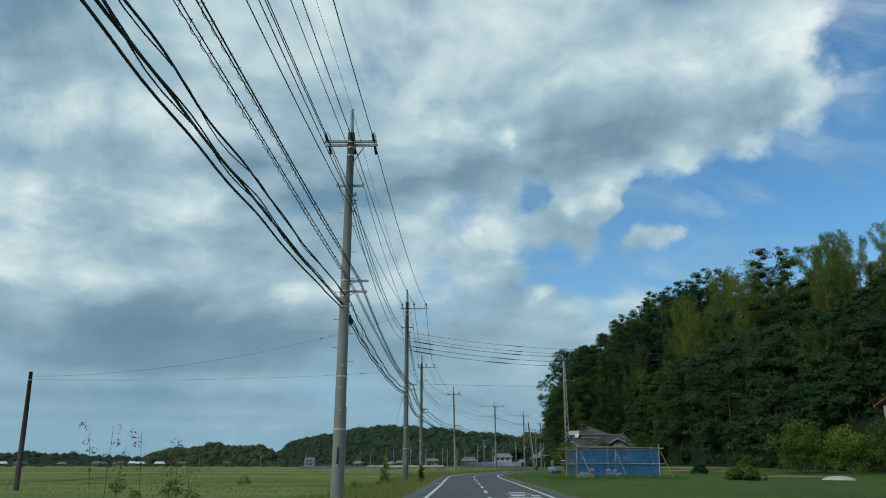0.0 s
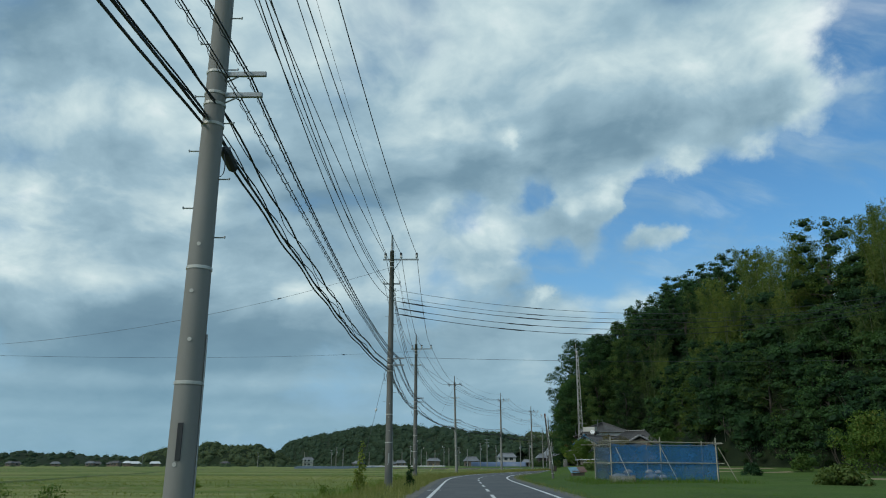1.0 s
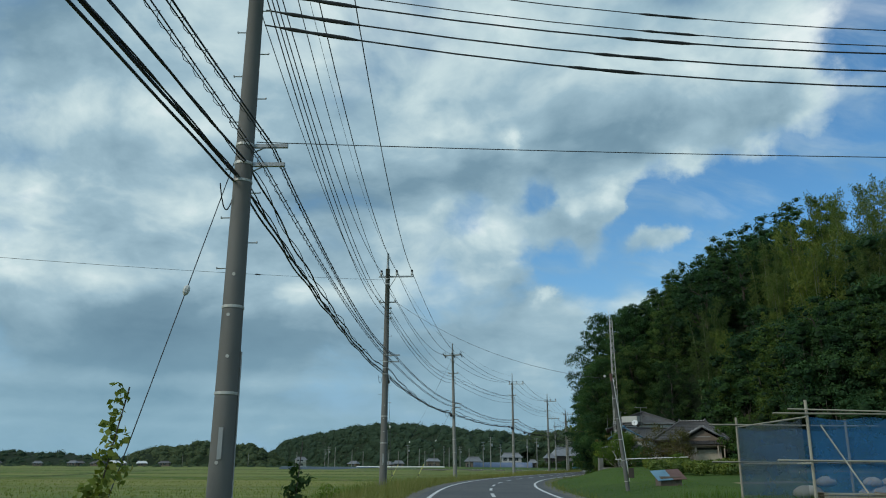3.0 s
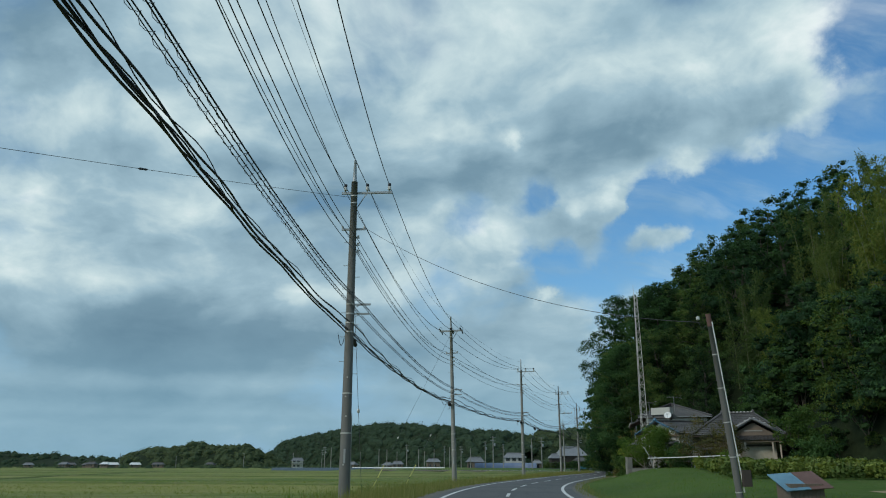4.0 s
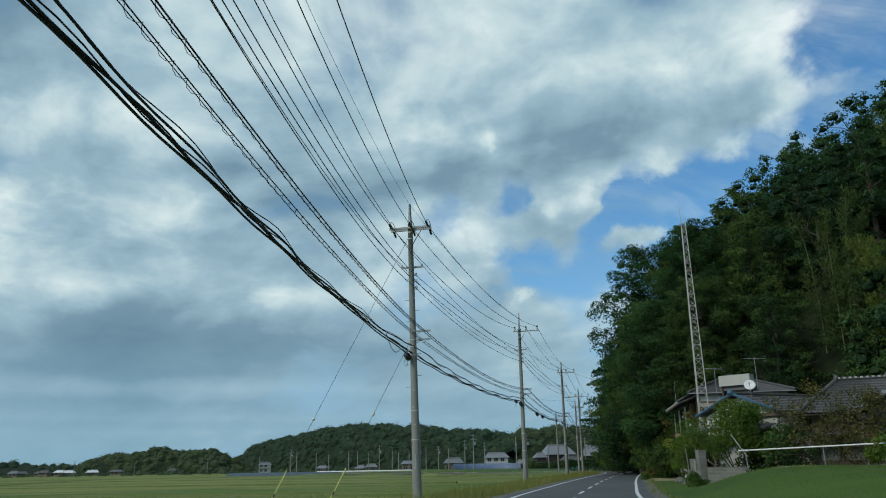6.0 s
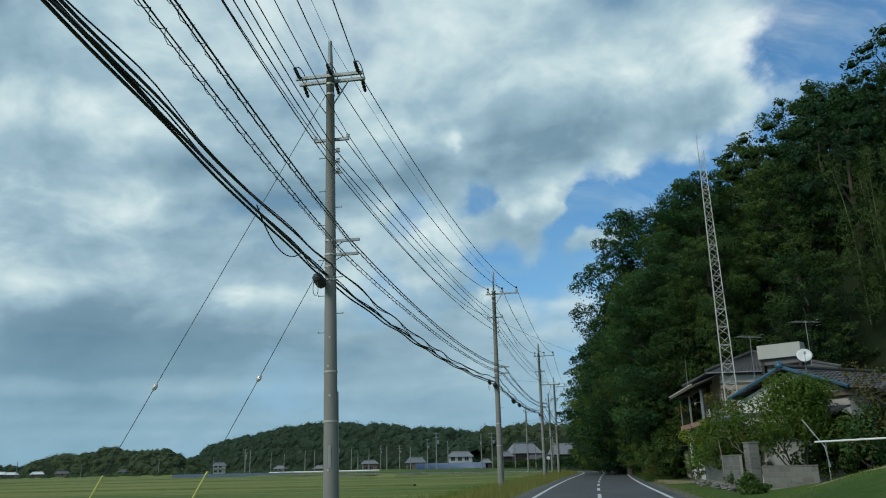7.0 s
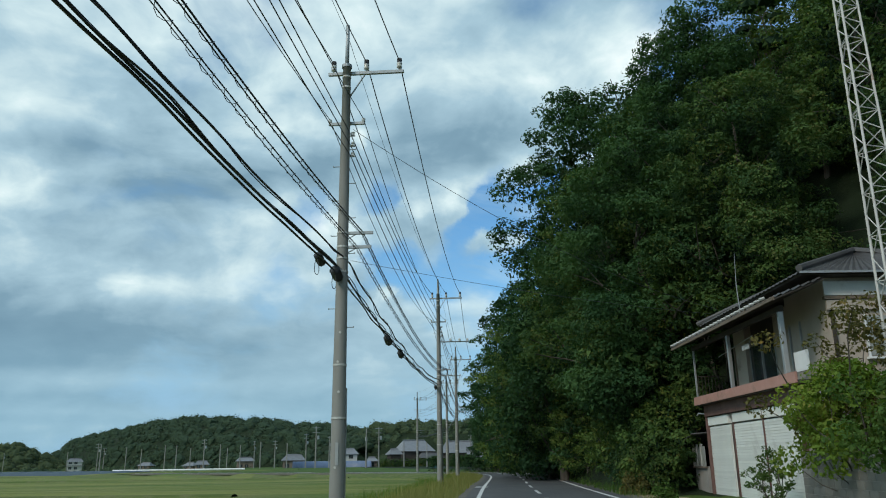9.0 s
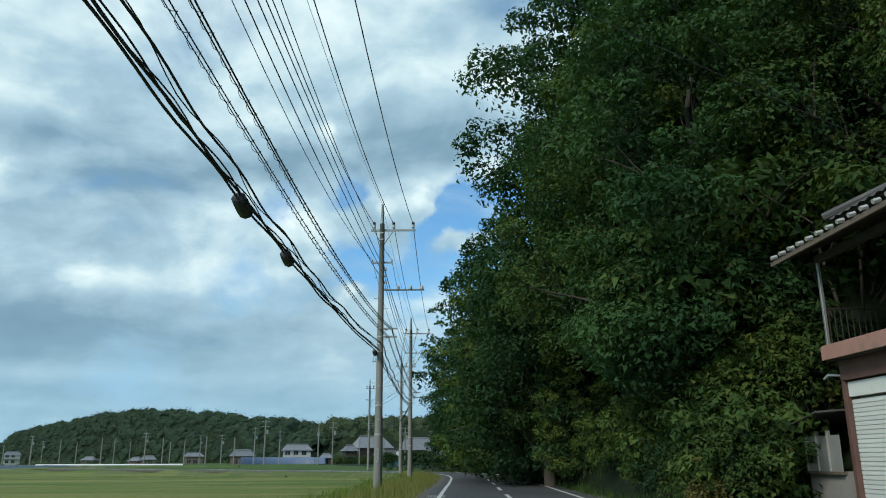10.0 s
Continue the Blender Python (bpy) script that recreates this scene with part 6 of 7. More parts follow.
# tank with roof, dish and aerials over the roofs
T = thing("roof_tank", at(15.95, 135.9, 0, -43), "weathered white steel tank housing with rust streaks on the roof", "tank housing")
part("panel", Shape().box(-1.05, -0.35, 6.02, 1.05, 0.35, 6.70, bevel=0.03), M["steel_roof"], T)
part("skirt", Shape().box(-1.08, -0.55, 5.70, 1.08, 0.4, 6.03, pose(0, 0, 0, -4)), M["tile"], T, "dark sheet skirt")
for x in (-0.9, 0.9):
    part("leg", Shape().box(x - 0.06, -0.2, 4.3, x + 0.06, 0.2, 5.95), M["wood_dark"], T)
T = thing("satellite_dish", at(16.0, 133.7, 0, 0), "round white satellite dish on a thin pole over the roof", "satellite dish")
part("pole", Shape().tube([(0.05, 0.1, 4.2), (0.05, 0.1, 5.75)], 0.022, 6), M["galv"], T)
dm = look((0, 0, 5.78), (-2.4, -6, 8.8)) @ pose(0, 0, -0.06, 180)
part("reflector", Shape().lathe([(0.02, 0.0), (0.16, 0.018), (0.27, 0.05), (0.345, 0.09), (0.35, 0.10), (0.26, 0.07), (0.15, 0.035), (0.02, 0.02)], 20, dm), M["white"], T, smooth=True)
part("feed_arm", Shape().tube([dm @ Vector((0, 0.3, 0.08)), dm @ Vector((0, 0.08, 0.42))], 0.014, 5).box(-0.04, 0.04, 0.38, 0.04, 0.12, 0.5, dm), M["alu"], T)


def aerial(x, y, z0, z1, yaw, label):
    T = thing("tv_aerial", at(x, y, 0, yaw), label, "antenna", "aerials on the roofs")
    part("pole", Shape().tube([(0, 0, z0), (0, 0, z1)], 0.02, 6), M["galv"], T)
    part("boom", Shape().tube([(-0.75, 0, z1 - 0.08), (0.75, 0, z1 - 0.08)], 0.014, 5), M["alu"], T)
    for k in range(9):
        x_ = -0.72 + 0.18 * k
        part("element", Shape().tube([(x_, -0.32 + 0.02 * k, z1 - 0.08), (x_, 0.32 - 0.02 * k, z1 - 0.08)], 0.007, 4), M["alu"], T)
    for s in (-1, 1):
        part("reflector_rod", Shape().tube([(0.72, -0.25, z1 - 0.08 + 0.14 * s), (0.72, 0.25, z1 - 0.08 + 0.14 * s)], 0.008, 4), M["alu"], T)


aerial(14.95, 137.0, 4.6, 7.35, 20, "thin television aerial on a roof pole")
aerial(17.0, 135.1, 5.5, 7.75, 10, "thin television aerial on a roof pole")

# ---------------------------------------------------------------- old farmhouse
old = thing("old_farmhouse", at(21.9, 131.6, 0, -20), "old single-storey farmhouse with a dark tiled roof and front gable", "house")
part("wall_body", Shape().box(-3.2, -2.6, 0, 3.2, 2.6, 3.85), M["wood"], old, "weathered wooden wall")
hip_roof(old, 6.4, 5.2, 3.8, 2.05, 2.7, 0.75, M["tile"], 12, 30)
for k in range(9):
    part("ridge_cap", Shape().box(-1.3 + 0.31 * k, -0.12, 5.94, -1.16 + 0.31 * k, 0.12, 6.04), M["band"], old, "pale mortar patch on the ridge")
for s in (-1.36, 1.36):
    part("ridge_end", Shape().lathe([(0.06, 0), (0.16, 0.05), (0.17, 0.16), (0.1, 0.28), (0.03, 0.36)], 9, pose(s, 0, 5.85)), M["tile"], old, smooth=True)
# front gable over the entrance
porch = part("porch", Shape().box(-0.35, -4.0, 0, 3.05, -2.6, 3.3), M["tan_wall"], old, "projecting entrance with its own gable")
GX = 1.35
tiled_slope(porch, (GX - 2.35, -4.7, 3.75), (GX - 2.35, -1.6, 3.75), (GX, -1.0, 5.05), (GX, -4.6, 5.05), M["tile"], 9, 16)
tiled_slope(porch, (GX + 2.35, -1.6, 3.75), (GX + 2.35, -4.7, 3.75), (GX, -4.6, 5.05), (GX, -1.0, 5.05), M["tile"], 9, 16)
part("gable", Shape().put([(GX - 1.9, -4.2, 3.7), (GX + 1.9, -4.2, 3.7), (GX, -4.2, 4.8), (GX - 1.9, -4.0, 3.7), (GX + 1.9, -4.0, 3.7), (GX, -4.0, 4.8)], [(0, 1, 2), (5, 4, 3), (0, 3, 4, 1), (1, 4, 5, 2), (2, 5, 3, 0)]), M["wood"], porch, "weathered board gable")
part("gable_board", Shape().box(GX - 0.75, -4.26, 4.05, GX + 0.75, -4.2, 4.15), M["grey_wall"], porch)
for s in (-1, 1):
    part("verge_tile", Shape().tube([(GX + s * 2.4, -4.72, 3.84), (GX + s * 1.2, -4.7, 4.5), (GX, -4.68, 5.14)], 0.11, 8), M["tile_grey"], porch, "pale weathered verge tile")
    for k in range(6):
        q = (k + 0.5) / 6
        part("verge_cap", Shape().lathe([(0.07, 0), (0.085, 0.03), (0.05, 0.07)], 7, pose(GX + s * 2.4 * (1 - q), -4.74, 3.95 + 1.3 * q)), M["band"], porch, "pale mortar patch on the verge")
part("ridge_tile", Shape().tube([(GX, -4.75, 5.16), (GX, -1.0, 5.16)], 0.11, 7), M["tile"], porch)
tiled_slope(porch, (GX - 2.5, -5.1, 3.28), (GX + 2.5, -5.1, 3.28), (GX + 2.35, -4.1, 3.72), (GX - 2.35, -4.1, 3.72), M["tile"], 5, 18)
part("eave_beam", Shape().box(GX - 2.3, -4.95, 3.12, GX + 2.3, -4.85, 3.24), M["wood"], porch)
for s in (-0.95, 0.55, 2.75, 3.35):
    part("post", Shape().box(s, -4.95, 0.4, s + 0.12, -4.83, 3.14), M["tan_wall"], old, "pale wooden porch post")
part("sliding_door", Shape().box(0.75, -4.05, 0.6, 2.65, -4.005, 2.75), M["bamboo_pole"], old, "tan wooden sliding door")
part("door_head", Shape().box(0.6, -4.09, 2.78, 2.8, -4.005, 2.95), M["wood_dark"], old)
part("lower_eave", Shape().box(-4.3, -3.7, 2.95, -1.1, -2.5, 3.03, pose(0, 0, 0, 6)), M["tile"], old)
for s in (-3.0, -1.8):
    w = part("window", Shape().box(s, -2.64, 1.2, s + 1.0, -2.605, 2.5), M["glass_dusty"], old)
    part("frame", Shape().box(s - 0.03, -2.66, 1.16, s + 0.03, -2.6, 2.54), M["wood_dark"], w)

# house with a rusty red roof among the trees
T = thing("red_roofed_house", at(46.8, 84.8, float(land(46.8, 84.8)), 24), "low house with a rusty red roof half hidden by hedges", "house")
part("wall_body", Shape().box(-3.2, -2.5, -0.5, 3.2, 2.5, 3.2), M["grey_wall"], T)
part("roof_sheet", Shape().put([(-3.8, -3.2, 3.1), (3.8, -3.2, 3.1), (3.8, 0, 4.7), (-3.8, 0, 4.7), (-3.8, -3.2, 3.2), (3.8, -3.2, 3.2), (3.8, 0, 4.8), (-3.8, 0, 4.8)], [(3, 2, 1, 0), (4, 5, 6, 7), (0, 1, 5, 4), (1, 2, 6, 5), (2, 3, 7, 6), (3, 0, 4, 7)]), M["rust_roof"], T, "rusty red sheet roof")
part("roof_sheet", Shape().put([(3.8, 3.2, 3.1), (-3.8, 3.2, 3.1), (-3.8, 0.01, 4.7), (3.8, 0.01, 4.7), (3.8, 3.2, 3.2), (-3.8, 3.2, 3.2), (-3.8, 0.01, 4.8), (3.8, 0.01, 4.8)], [(3, 2, 1, 0), (4, 5, 6, 7), (0, 1, 5, 4), (1, 2, 6, 5), (2, 3, 7, 6), (3, 0, 4, 7)]), M["rust_roof"], T, "rusty red sheet roof")
part("window", Shape().box(-1.2, -2.54, 1.0, 0.6, -2.5, 2.2), M["glass_dusty"], T)

# ---------------------------------------------------------------- walls and garden of the houses
def block_wall(a, b, z0, rows, label, tall=0.2, long=0.4, thick=0.12):
    """A wall of concrete blocks in running bond, each block an object of its own."""
    a, b = Vector((*a, 0)), Vector((*b, 0))
    n, run = int((b - a).length / long), (b - a)
    W_ = thing("garden_wall", Matrix.Translation((a.x, a.y, z0)) @ pose(0, 0, 0, 0, 0, math.degrees(math.atan2(run.y, run.x))), label, "wall", kind="structure")
    part("joint_core", Shape().box(0, -thick / 2 + 0.012, -0.5, n * long, thick / 2 - 0.012, rows * tall - 0.012), M["grey_wall"], W_)
    whole = Shape().box(0.006, -thick / 2, 0.006, long - 0.006, thick / 2, tall - 0.006, bevel=0.008).mesh("block", M["block"])
    half = Shape().box(0.006, -thick / 2, 0.006, long / 2 - 0.006, thick / 2, tall - 0.006, bevel=0.008).mesh("block", M["block"])
    for j in range(rows):
        if j % 2:
            part("block", half, None, W_, m=pose(0, 0.002, j * tall))
            part("block", half, None, W_, m=pose((n - 0.5) * long, 0.002, j * tall))
        for i in range(n - j % 2):
            part("block", whole, None, W_, m=pose(i * long + (j % 2) * long / 2, 0.003 * ((i * 7 + j) % 3 - 1), j * tall))
    cap = Shape().box(-0.02, -thick / 2 - 0.02, rows * tall, n * long + 0.02, thick / 2 + 0.02, rows * tall + 0.05, bevel=0.01)
    part("coping", cap, M["block"], W_)
    return W_


block_wall((14.62, 144.6), (11.2, 130.6), 0.18, 6, "weathered stained concrete block wall along the garden")
block_wall((11.5, 129.3), (13.5, 128.6), 0.12, 4, "low concrete block wall beside the gate")
T = thing("gate_pillar", at(11.35, 129.8, 0, 10), "square concrete block gate pillar with a white post plate", "gate pillar")
for j in range(9):
    part("block", Shape().box(-0.22, -0.2, 0.06 + 0.2 * j, 0.22, 0.2, 0.25 + 0.2 * j, bevel=0.015), M["block"], T)
part("coping", Shape().box(-0.25, -0.23, 1.86, 0.25, 0.23, 1.9, bevel=0.02), M["block"], T)
part("plate", Shape().box(-0.04, 0.205, 1.05, 0.04, 0.222, 1.75), M["white"], T, "narrow white plate")
rs = np.random.default_rng(9)
stones = []
for k in range(4):
    prof = [(0.03, 0), (0.13, 0.02), (0.17, 0.09), (0.13, 0.17), (0.04, 0.2)]
    sh = Shape().lathe(prof, 7)
    sh.v = [(x * (1 + 0.3 * rs.normal()), y * (1 + 0.25 * rs.normal()), z * (1 + 0.15 * rs.normal())) for x, y, z in sh.v]
    stones.append(sh.mesh("stone", M["stone"]))
T = thing("stone_edging", Matrix.Identity(4), "row of rough field stones at the foot of the wall", "stones", kind="structure")
for k in range(60):
    t = k / 60
    x, y = 14.2 - 3.4 * t - 0.45 + 0.25 * rs.normal() * 0.5, 144.4 - 15.6 * t + 0.1 * rs.normal()
    part("stone", stones[k % 4], None, T, m=at(x, y, float(land(x, y)) - 0.02 + 0.12 * (k % 3 == 0), 360 * rs.random(), 0.4 + 0.5 * rs.random()))
T = thing("thin_post", Matrix.Identity(4), "thin leaning bare pole against the garden wall", "post")
part("shaft", Shape().tube([(11.9, 134.5, 0.1), (11.9, 134.55, 1.2), (11.84, 134.6, 2.1)], [0.032, 0.028, 0.02], 7), M["deadwood"], T)
GARDEN = [
    # x, y, radius, height, leaves, size, material, label
    (14.5, 142.2, 1.6, 3.5, 11000, 0.12, "leaf_bright", "dense bright green garden bush spilling over the wall"),
    (13.9, 139.3, 1.45, 3.2, 9000, 0.12, "leaf_bright", "dense green garden bush spilling over the wall"),
    (13.5, 136.6, 1.3, 2.9, 7000, 0.14, "leaf", "dark green garden bush behind the wall"),
    (15.2, 141.9, 1.3, 5.2, 5200, 0.11, "leaf_dry", "half-withered brownish climbing shrub by the balcony"),
    (14.5, 146.0, 0.42, 1.7, 2200, 0.07, "leaf_light", "slender variegated shrub before the roller shutter"),
    (14.1, 131.4, 2.2, 4.6, 16000, 0.13, "leaf_light", "large rounded bright green garden tree behind the wall"),
    (15.6, 130.6, 1.5, 3.0, 6000, 0.16, "leaf", "dark green garden shrub by the small house"),
    (10.3, 127.6, 0.5, 0.75, 1200, 0.12, "leaf_light", "small bush at the foot of the gate pillar"),
    (11.9, 133.0, 0.5, 0.8, 1000, 0.10, "leaf_light", "weedy bush at the foot of the wall"),
    (17.3, 127.6, 1.8, 5.0, 3600, 0.14, "leaf_dry", "sparse yellowing persimmon tree in the garden"),
    (19.0, 126.0, 1.7, 4.3, 3200, 0.14, "leaf_dry", "sparse yellowing persimmon tree in the garden"),
    (15.6, 128.2, 1.3, 2.6, 3600, 0.15, "leaf_dark", "dark green shrub in the garden"),
    (25.3, 124.8, 1.7, 5.2, 6500, 0.18, "leaf_light", "bushy green tree beside the farmhouse"),
    (24.5, 121.5, 1.5, 2.6, 4000, 0.18, "leaf_dark", "dark green shrub beside the farmhouse"),
    (18.0, 122.5, 1.0, 1.5, 2400, 0.15, "leaf_light", "light green shrub by the white rail"),
    (12.2, 148.0, 0.4, 0.6, 700, 0.1, "grass_green", "weeds before the roller shutter"),
    (14.3, 155.4, 0.6, 0.9, 1600, 0.10, "leaf_dry", "dry weedy bush beside the glazed shed"),
    (16.0, 156.2, 1.1, 2.4, 3600, 0.16, "leaf_light", "weedy bush beside the glazed shed"),
    (18.2, 56.8, 1.4, 0.85, 3000, 0.22, "crop", "low leafy vegetable patch on the grass"),
    (33.3, 84.5, 2.6, 5.2, 9000, 0.2, "leaf_light", "tall rounded dark green hedge tree at the edge of the grass"),
    (37.4, 83.0, 2.5, 4.8, 8000, 0.2, "leaf_bright", "bright green hedge at the edge of the grass"),
    (41.3, 81.3, 2.9, 5.2, 8000, 0.2, "leaf_light", "bright green hedge at the edge of the grass"),
    (30.0, 92.0, 1.0, 1.6, 2000, 0.2, "leaf_light", "small yellow-green bush on the grass"),
    (22.0, 82.0, 0.8, 1.0, 1500, 0.18, "leaf_dark", "small round bush on the grass"),
]
for n, (x, y, rad, h, c, s, mt, label) in enumerate(GARDEN):
    ob = shrub(60 + n, rad, h, int(c * 0.8), s * 1.08, M[mt], label, "garden_bush", puffs=44 if rad > 2.1 else 24, low=0.45 if 1.25 < rad < 2.3 and 131 < y < 143 else 0.12)
    ob.matrix_basis = at(x, y, float(land(x, y)), 40 * n)

# bare little tree by the small house
T = thing("bare_tree", at(13.6, 134.6, 0.3, 0, 0.8), "bare twiggy garden tree with a few dry leaves", "tree")
sh, tips = Shape(), []
rb = np.random.default_rng(77)
for k in range(5):
    a = k * 1.3
    limb(sh, rb, (0, 0, 0.4 + 0.25 * k), (math.cos(a), math.sin(a), 1.3), 1.7, 0.05, 2, tips)
sh.tube([(0, 0, -0.4), (0.05, 0, 1.2), (0, 0.05, 2.2)], [0.09, 0.075, 0.05], 8)
part("trunk", sh, M["deadwood"], T, smooth=True)
part("foliage", quads("foliage", leaves(rb, [tuple(t) for t in tips], [0.3] * len(tips), 420, 0.13), M["leaf_dry"]), None, T)

# leafy crop beds beside the road
rs = np.random.default_rng(19)
one = quads("crop_leaf", leaves(rs, [(0, 0, 0.35), (0.15, 0.1, 0.45), (-0.14, 0.05, 0.3)], [0.3, 0.26, 0.26], 150, 0.15, 0.9, 0.8, 0.3, 0.75), M["crop"])
one2 = quads("crop_leaf", leaves(rs, [(0, 0, 0.4), (0.12, -0.14, 0.35), (-0.1, 0.12, 0.5)], [0.28, 0.3, 0.24], 150, 0.15, 0.9, 0.8, 0.3, 0.75), M["crop"])
bed = thing("crop_bed", Matrix.Identity(4), "rows of leafy green vegetable plants on the bank", "crop")
for k in range(230):
    u_, v_ = rs.random(), rs.random()
    x = 9.6 + 3.2 * u_ + (7.5 + 3 * u_) * v_
    y = 94.5 + 18.0 * u_ - 1.5 * v_
    part("plant", one if k % 2 else one2, None, bed, m=at(x, y, float(land(x, y)) - 0.03, 360 * rs.random(), 0.8 + 0.5 * rs.random()))

# vines on the stay by the road
T = thing("vine", at(-6.75, 54.2, -0.3), "bright green vine climbing the foot of the guy wire", "vine")
rb = np.random.default_rng(88)
cs = [(0.2 * t + 0.13 * (1.3 - t) * rb.normal(), 0.12 * t + 0.12 * rb.normal(), 2.6 * t) for t in np.linspace(0.0, 1.0, 30) ** 1.15]
part("stem", Shape().tube([(0, 0, -0.1), (0.1, 0.05, 1.2), (0.3, 0.18, 2.6)], 0.012, 5), M["bark"], T)
part("foliage", quads("foliage", leaves(rb, cs, [0.36 - 0.11 * c[2] for c in cs], 760, 0.13, slim=0.75), M["crop"]), None, T)
T = thing("vine", at(-4.3, 56.3, -0.05), "green weed climbing beside the utility pole", "vine")
cs = [(0.1 * rb.normal(), 0.1 * rb.normal(), 1.2 * t) for t in np.linspace(0, 1, 12)]
part("stem", Shape().tube([(0, 0, -0.1), (0.02, 0.05, 0.8), (0.1, 0.0, 1.6)], 0.01, 5), M["bark"], T)
part("foliage", quads("foliage", leaves(rb, cs, [0.26 - 0.13 * c[2] for c in cs], 700, 0.09, slim=0.8), M["leaf"]), None, T)

# ---------------------------------------------------------------- far village and hills
def far_house(x, y, w, d, h, yaw, roof, label, storeys=1, steep=0.42):
    T = thing("far_house", at(x, y, -0.6, yaw), label, "house", "houses of the far village")
    part("wall_body", Shape().box(-w / 2, -d / 2, 0, w / 2, d / 2, h), M["wood_dark"] if storeys == 3 else M["band"] if storeys == 2 else M["wood"], T)
    o, rz = 0.7, steep * d / 2 + 0.6
    e = [(-w / 2 - o, -d / 2 - o, h), (w / 2 + o, -d / 2 - o, h), (w / 2 + o, d / 2 + o, h), (-w / 2 - o, d / 2 + o, h)]
    t = [(-w / 2 + d * 0.16, 0, h + rz), (w / 2 - d * 0.16, 0, h + rz)]
    part("roof", Shape().put(e + t, [(0, 1, 5, 4), (2, 3, 4, 5), (1, 2, 5), (3, 0, 4), (3, 2, 1, 0)]), roof, T)
    part("ridge", Shape().tube([Vector(t[0]) + Vector((0, 0, 0.1)), Vector(t[1]) + Vector((0, 0, 0.1))], 0.22, 6), roof, T)
    for k in range(max(2, int(w / 2.6))):
        x0 = -w / 2 + 0.7 + 2.6 * k
        for s in range(storeys if storeys < 3 else 1):
            win = part("window", Shape().box(x0, -d / 2 - 0.05, 0.9 + 2.7 * s, x0 + 1.5, -d / 2, 2.2 + 2.7 * s), M["glass"], T)
            part("frame", Shape().box(x0 + 0.7, -d / 2 - 0.09, 0.88 + 2.7 * s, x0 + 0.8, -d / 2 - 0.05, 2.22 + 2.7 * s), M["alu"], win)
    if storeys > 1:
        part("lower_eave", Shape().box(-w / 2 - 0.9, -d / 2 - 1.1, 2.75, w / 2 + 0.9, -d / 2, 2.9, pose(0, 0, 0, 0)), roof, T)
    return T


far_house(33.6, 392, 10.5, 8.5, 5.6, 14, M["tile_grey"], "large farmhouse with a heavy grey tile roof", 3, 0.7)
far_house(38.5, 386, 8, 5, 3.4, 14, M["tile"], "tile-roofed wing before the large farmhouse", 3)
far_house(26.2, 384, 3.6, 3.6, 4.6, 12, M["tile_grey"], "small tall storehouse with a tile roof beside the farmhouse", 3, 0.6)
far_house(48.5, 388, 12, 9, 4.9, -8, M["tile_grey"], "large farmhouse with a pale grey tile roof", 3, 0.7)
far_house(53, 380, 7, 5, 3.4, -8, M["tile_grey"], "grey-roofed outbuilding beside the large farmhouse", 3, 0.6)
far_house(10.6, 404, 8.8, 6, 5.0, 0, M["tile_grey"], "white two-storey house behind the long blue-grey barn", 2)
far_house(-6.5, 402, 7, 6, 3.2, 0, M["tile_grey"], "small workshop with a grey roof beside the barn")
far_house(19.6, 394, 3.2, 3, 2.6, 0, M["tile_grey"], "small pale shed beside the barn")
far_house(-122, 560, 7, 5, 4.6, 15, M["tile_grey"], "white two-storey house at the foot of the far hill", 2)
rv = np.random.default_rng(23)
for x, y, w, h in ((-31, 496, 7, 3.6), (-54, 526, 6, 2.4), (-61, 536, 5, 1.8), (-88, 566, 6, 2.2)):
    far_house(x, y, w, 5, h, 50 * rv.random() - 25, M["tile_grey"], "grey house half hidden by trees below the far hill")
for k in range(16):
    x, y = -140 - 300 * rv.random(), 585 + 45 * rv.random()
    far_house(x, y, 5 + 4 * rv.random(), 4, 1.8 + 0.6 * rv.random(), 70 * rv.random() - 35, (M["tile_grey"], M["tile"], M["tile"], M["poly"])[k % 4], "small low house of the far village")
barn = thing("long_barn", at(6.3, 391, -0.6, 2), "long low barn with a blue-grey sheet roof beyond the field", "barn")
part("wall_body", Shape().box(-12.6, -2.2, 0, 12.6, 2.2, 1.0), M["grey_wall"], barn)
part("roof_sheet", Shape().tube([(-12.8, 0, 0.5), (12.8, 0, 0.5)], 2.3, 16), M["blue_roof"], barn, "rounded blue-grey sheet roof", True)
for k in range(9):
    part("roof_rib", Shape().tube([(-12.4 + 3.1 * k, 0, 0.5), (-12.2 + 3.1 * k, 0, 0.5)], 2.34, 16), M["blue_roof"], barn)
T = thing("white_guard_rail", Matrix.Identity(4), "long low white guard rail across the far field", "guard rail")
part("beam", Shape().tube([(-48, 332, 0.35), (-32, 326, 0.38), (-15.5, 322, 0.42)], 0.22, 5), M["white"], T)
for k in range(14):
    x, y = -47 + 2.3 * k, 331.5 - 0.7 * k
    part("post", Shape().tube([(x, y, -0.9), (x, y, 0.4)], 0.07, 5), M["white"], T)
T = thing("netted_plot", at(-57.5, 331, -0.6, -31), "long low crop bed under dark blue-grey netting", "netting")
n_, vs, fs = 40, [], []
for i in range(n_ + 1):
    x, h = -21 + 42 * i / n_, 0.75 + 0.12 * math.sin(i * 0.9) + 0.08 * math.sin(i * 2.3)
    vs += [(x, -5, -0.05), (x, -4.6, h), (x, 0, h + 0.12), (x, 4.6, h), (x, 5, -0.05)]
for i in range(n_):
    fs += [(5 * i + k, 5 * i + 5 + k, 5 * i + 6 + k, 5 * i + 1 + k) for k in range(4)]
part("net", mesh_of("net", vs, fs, M["net_far"]), None, T)
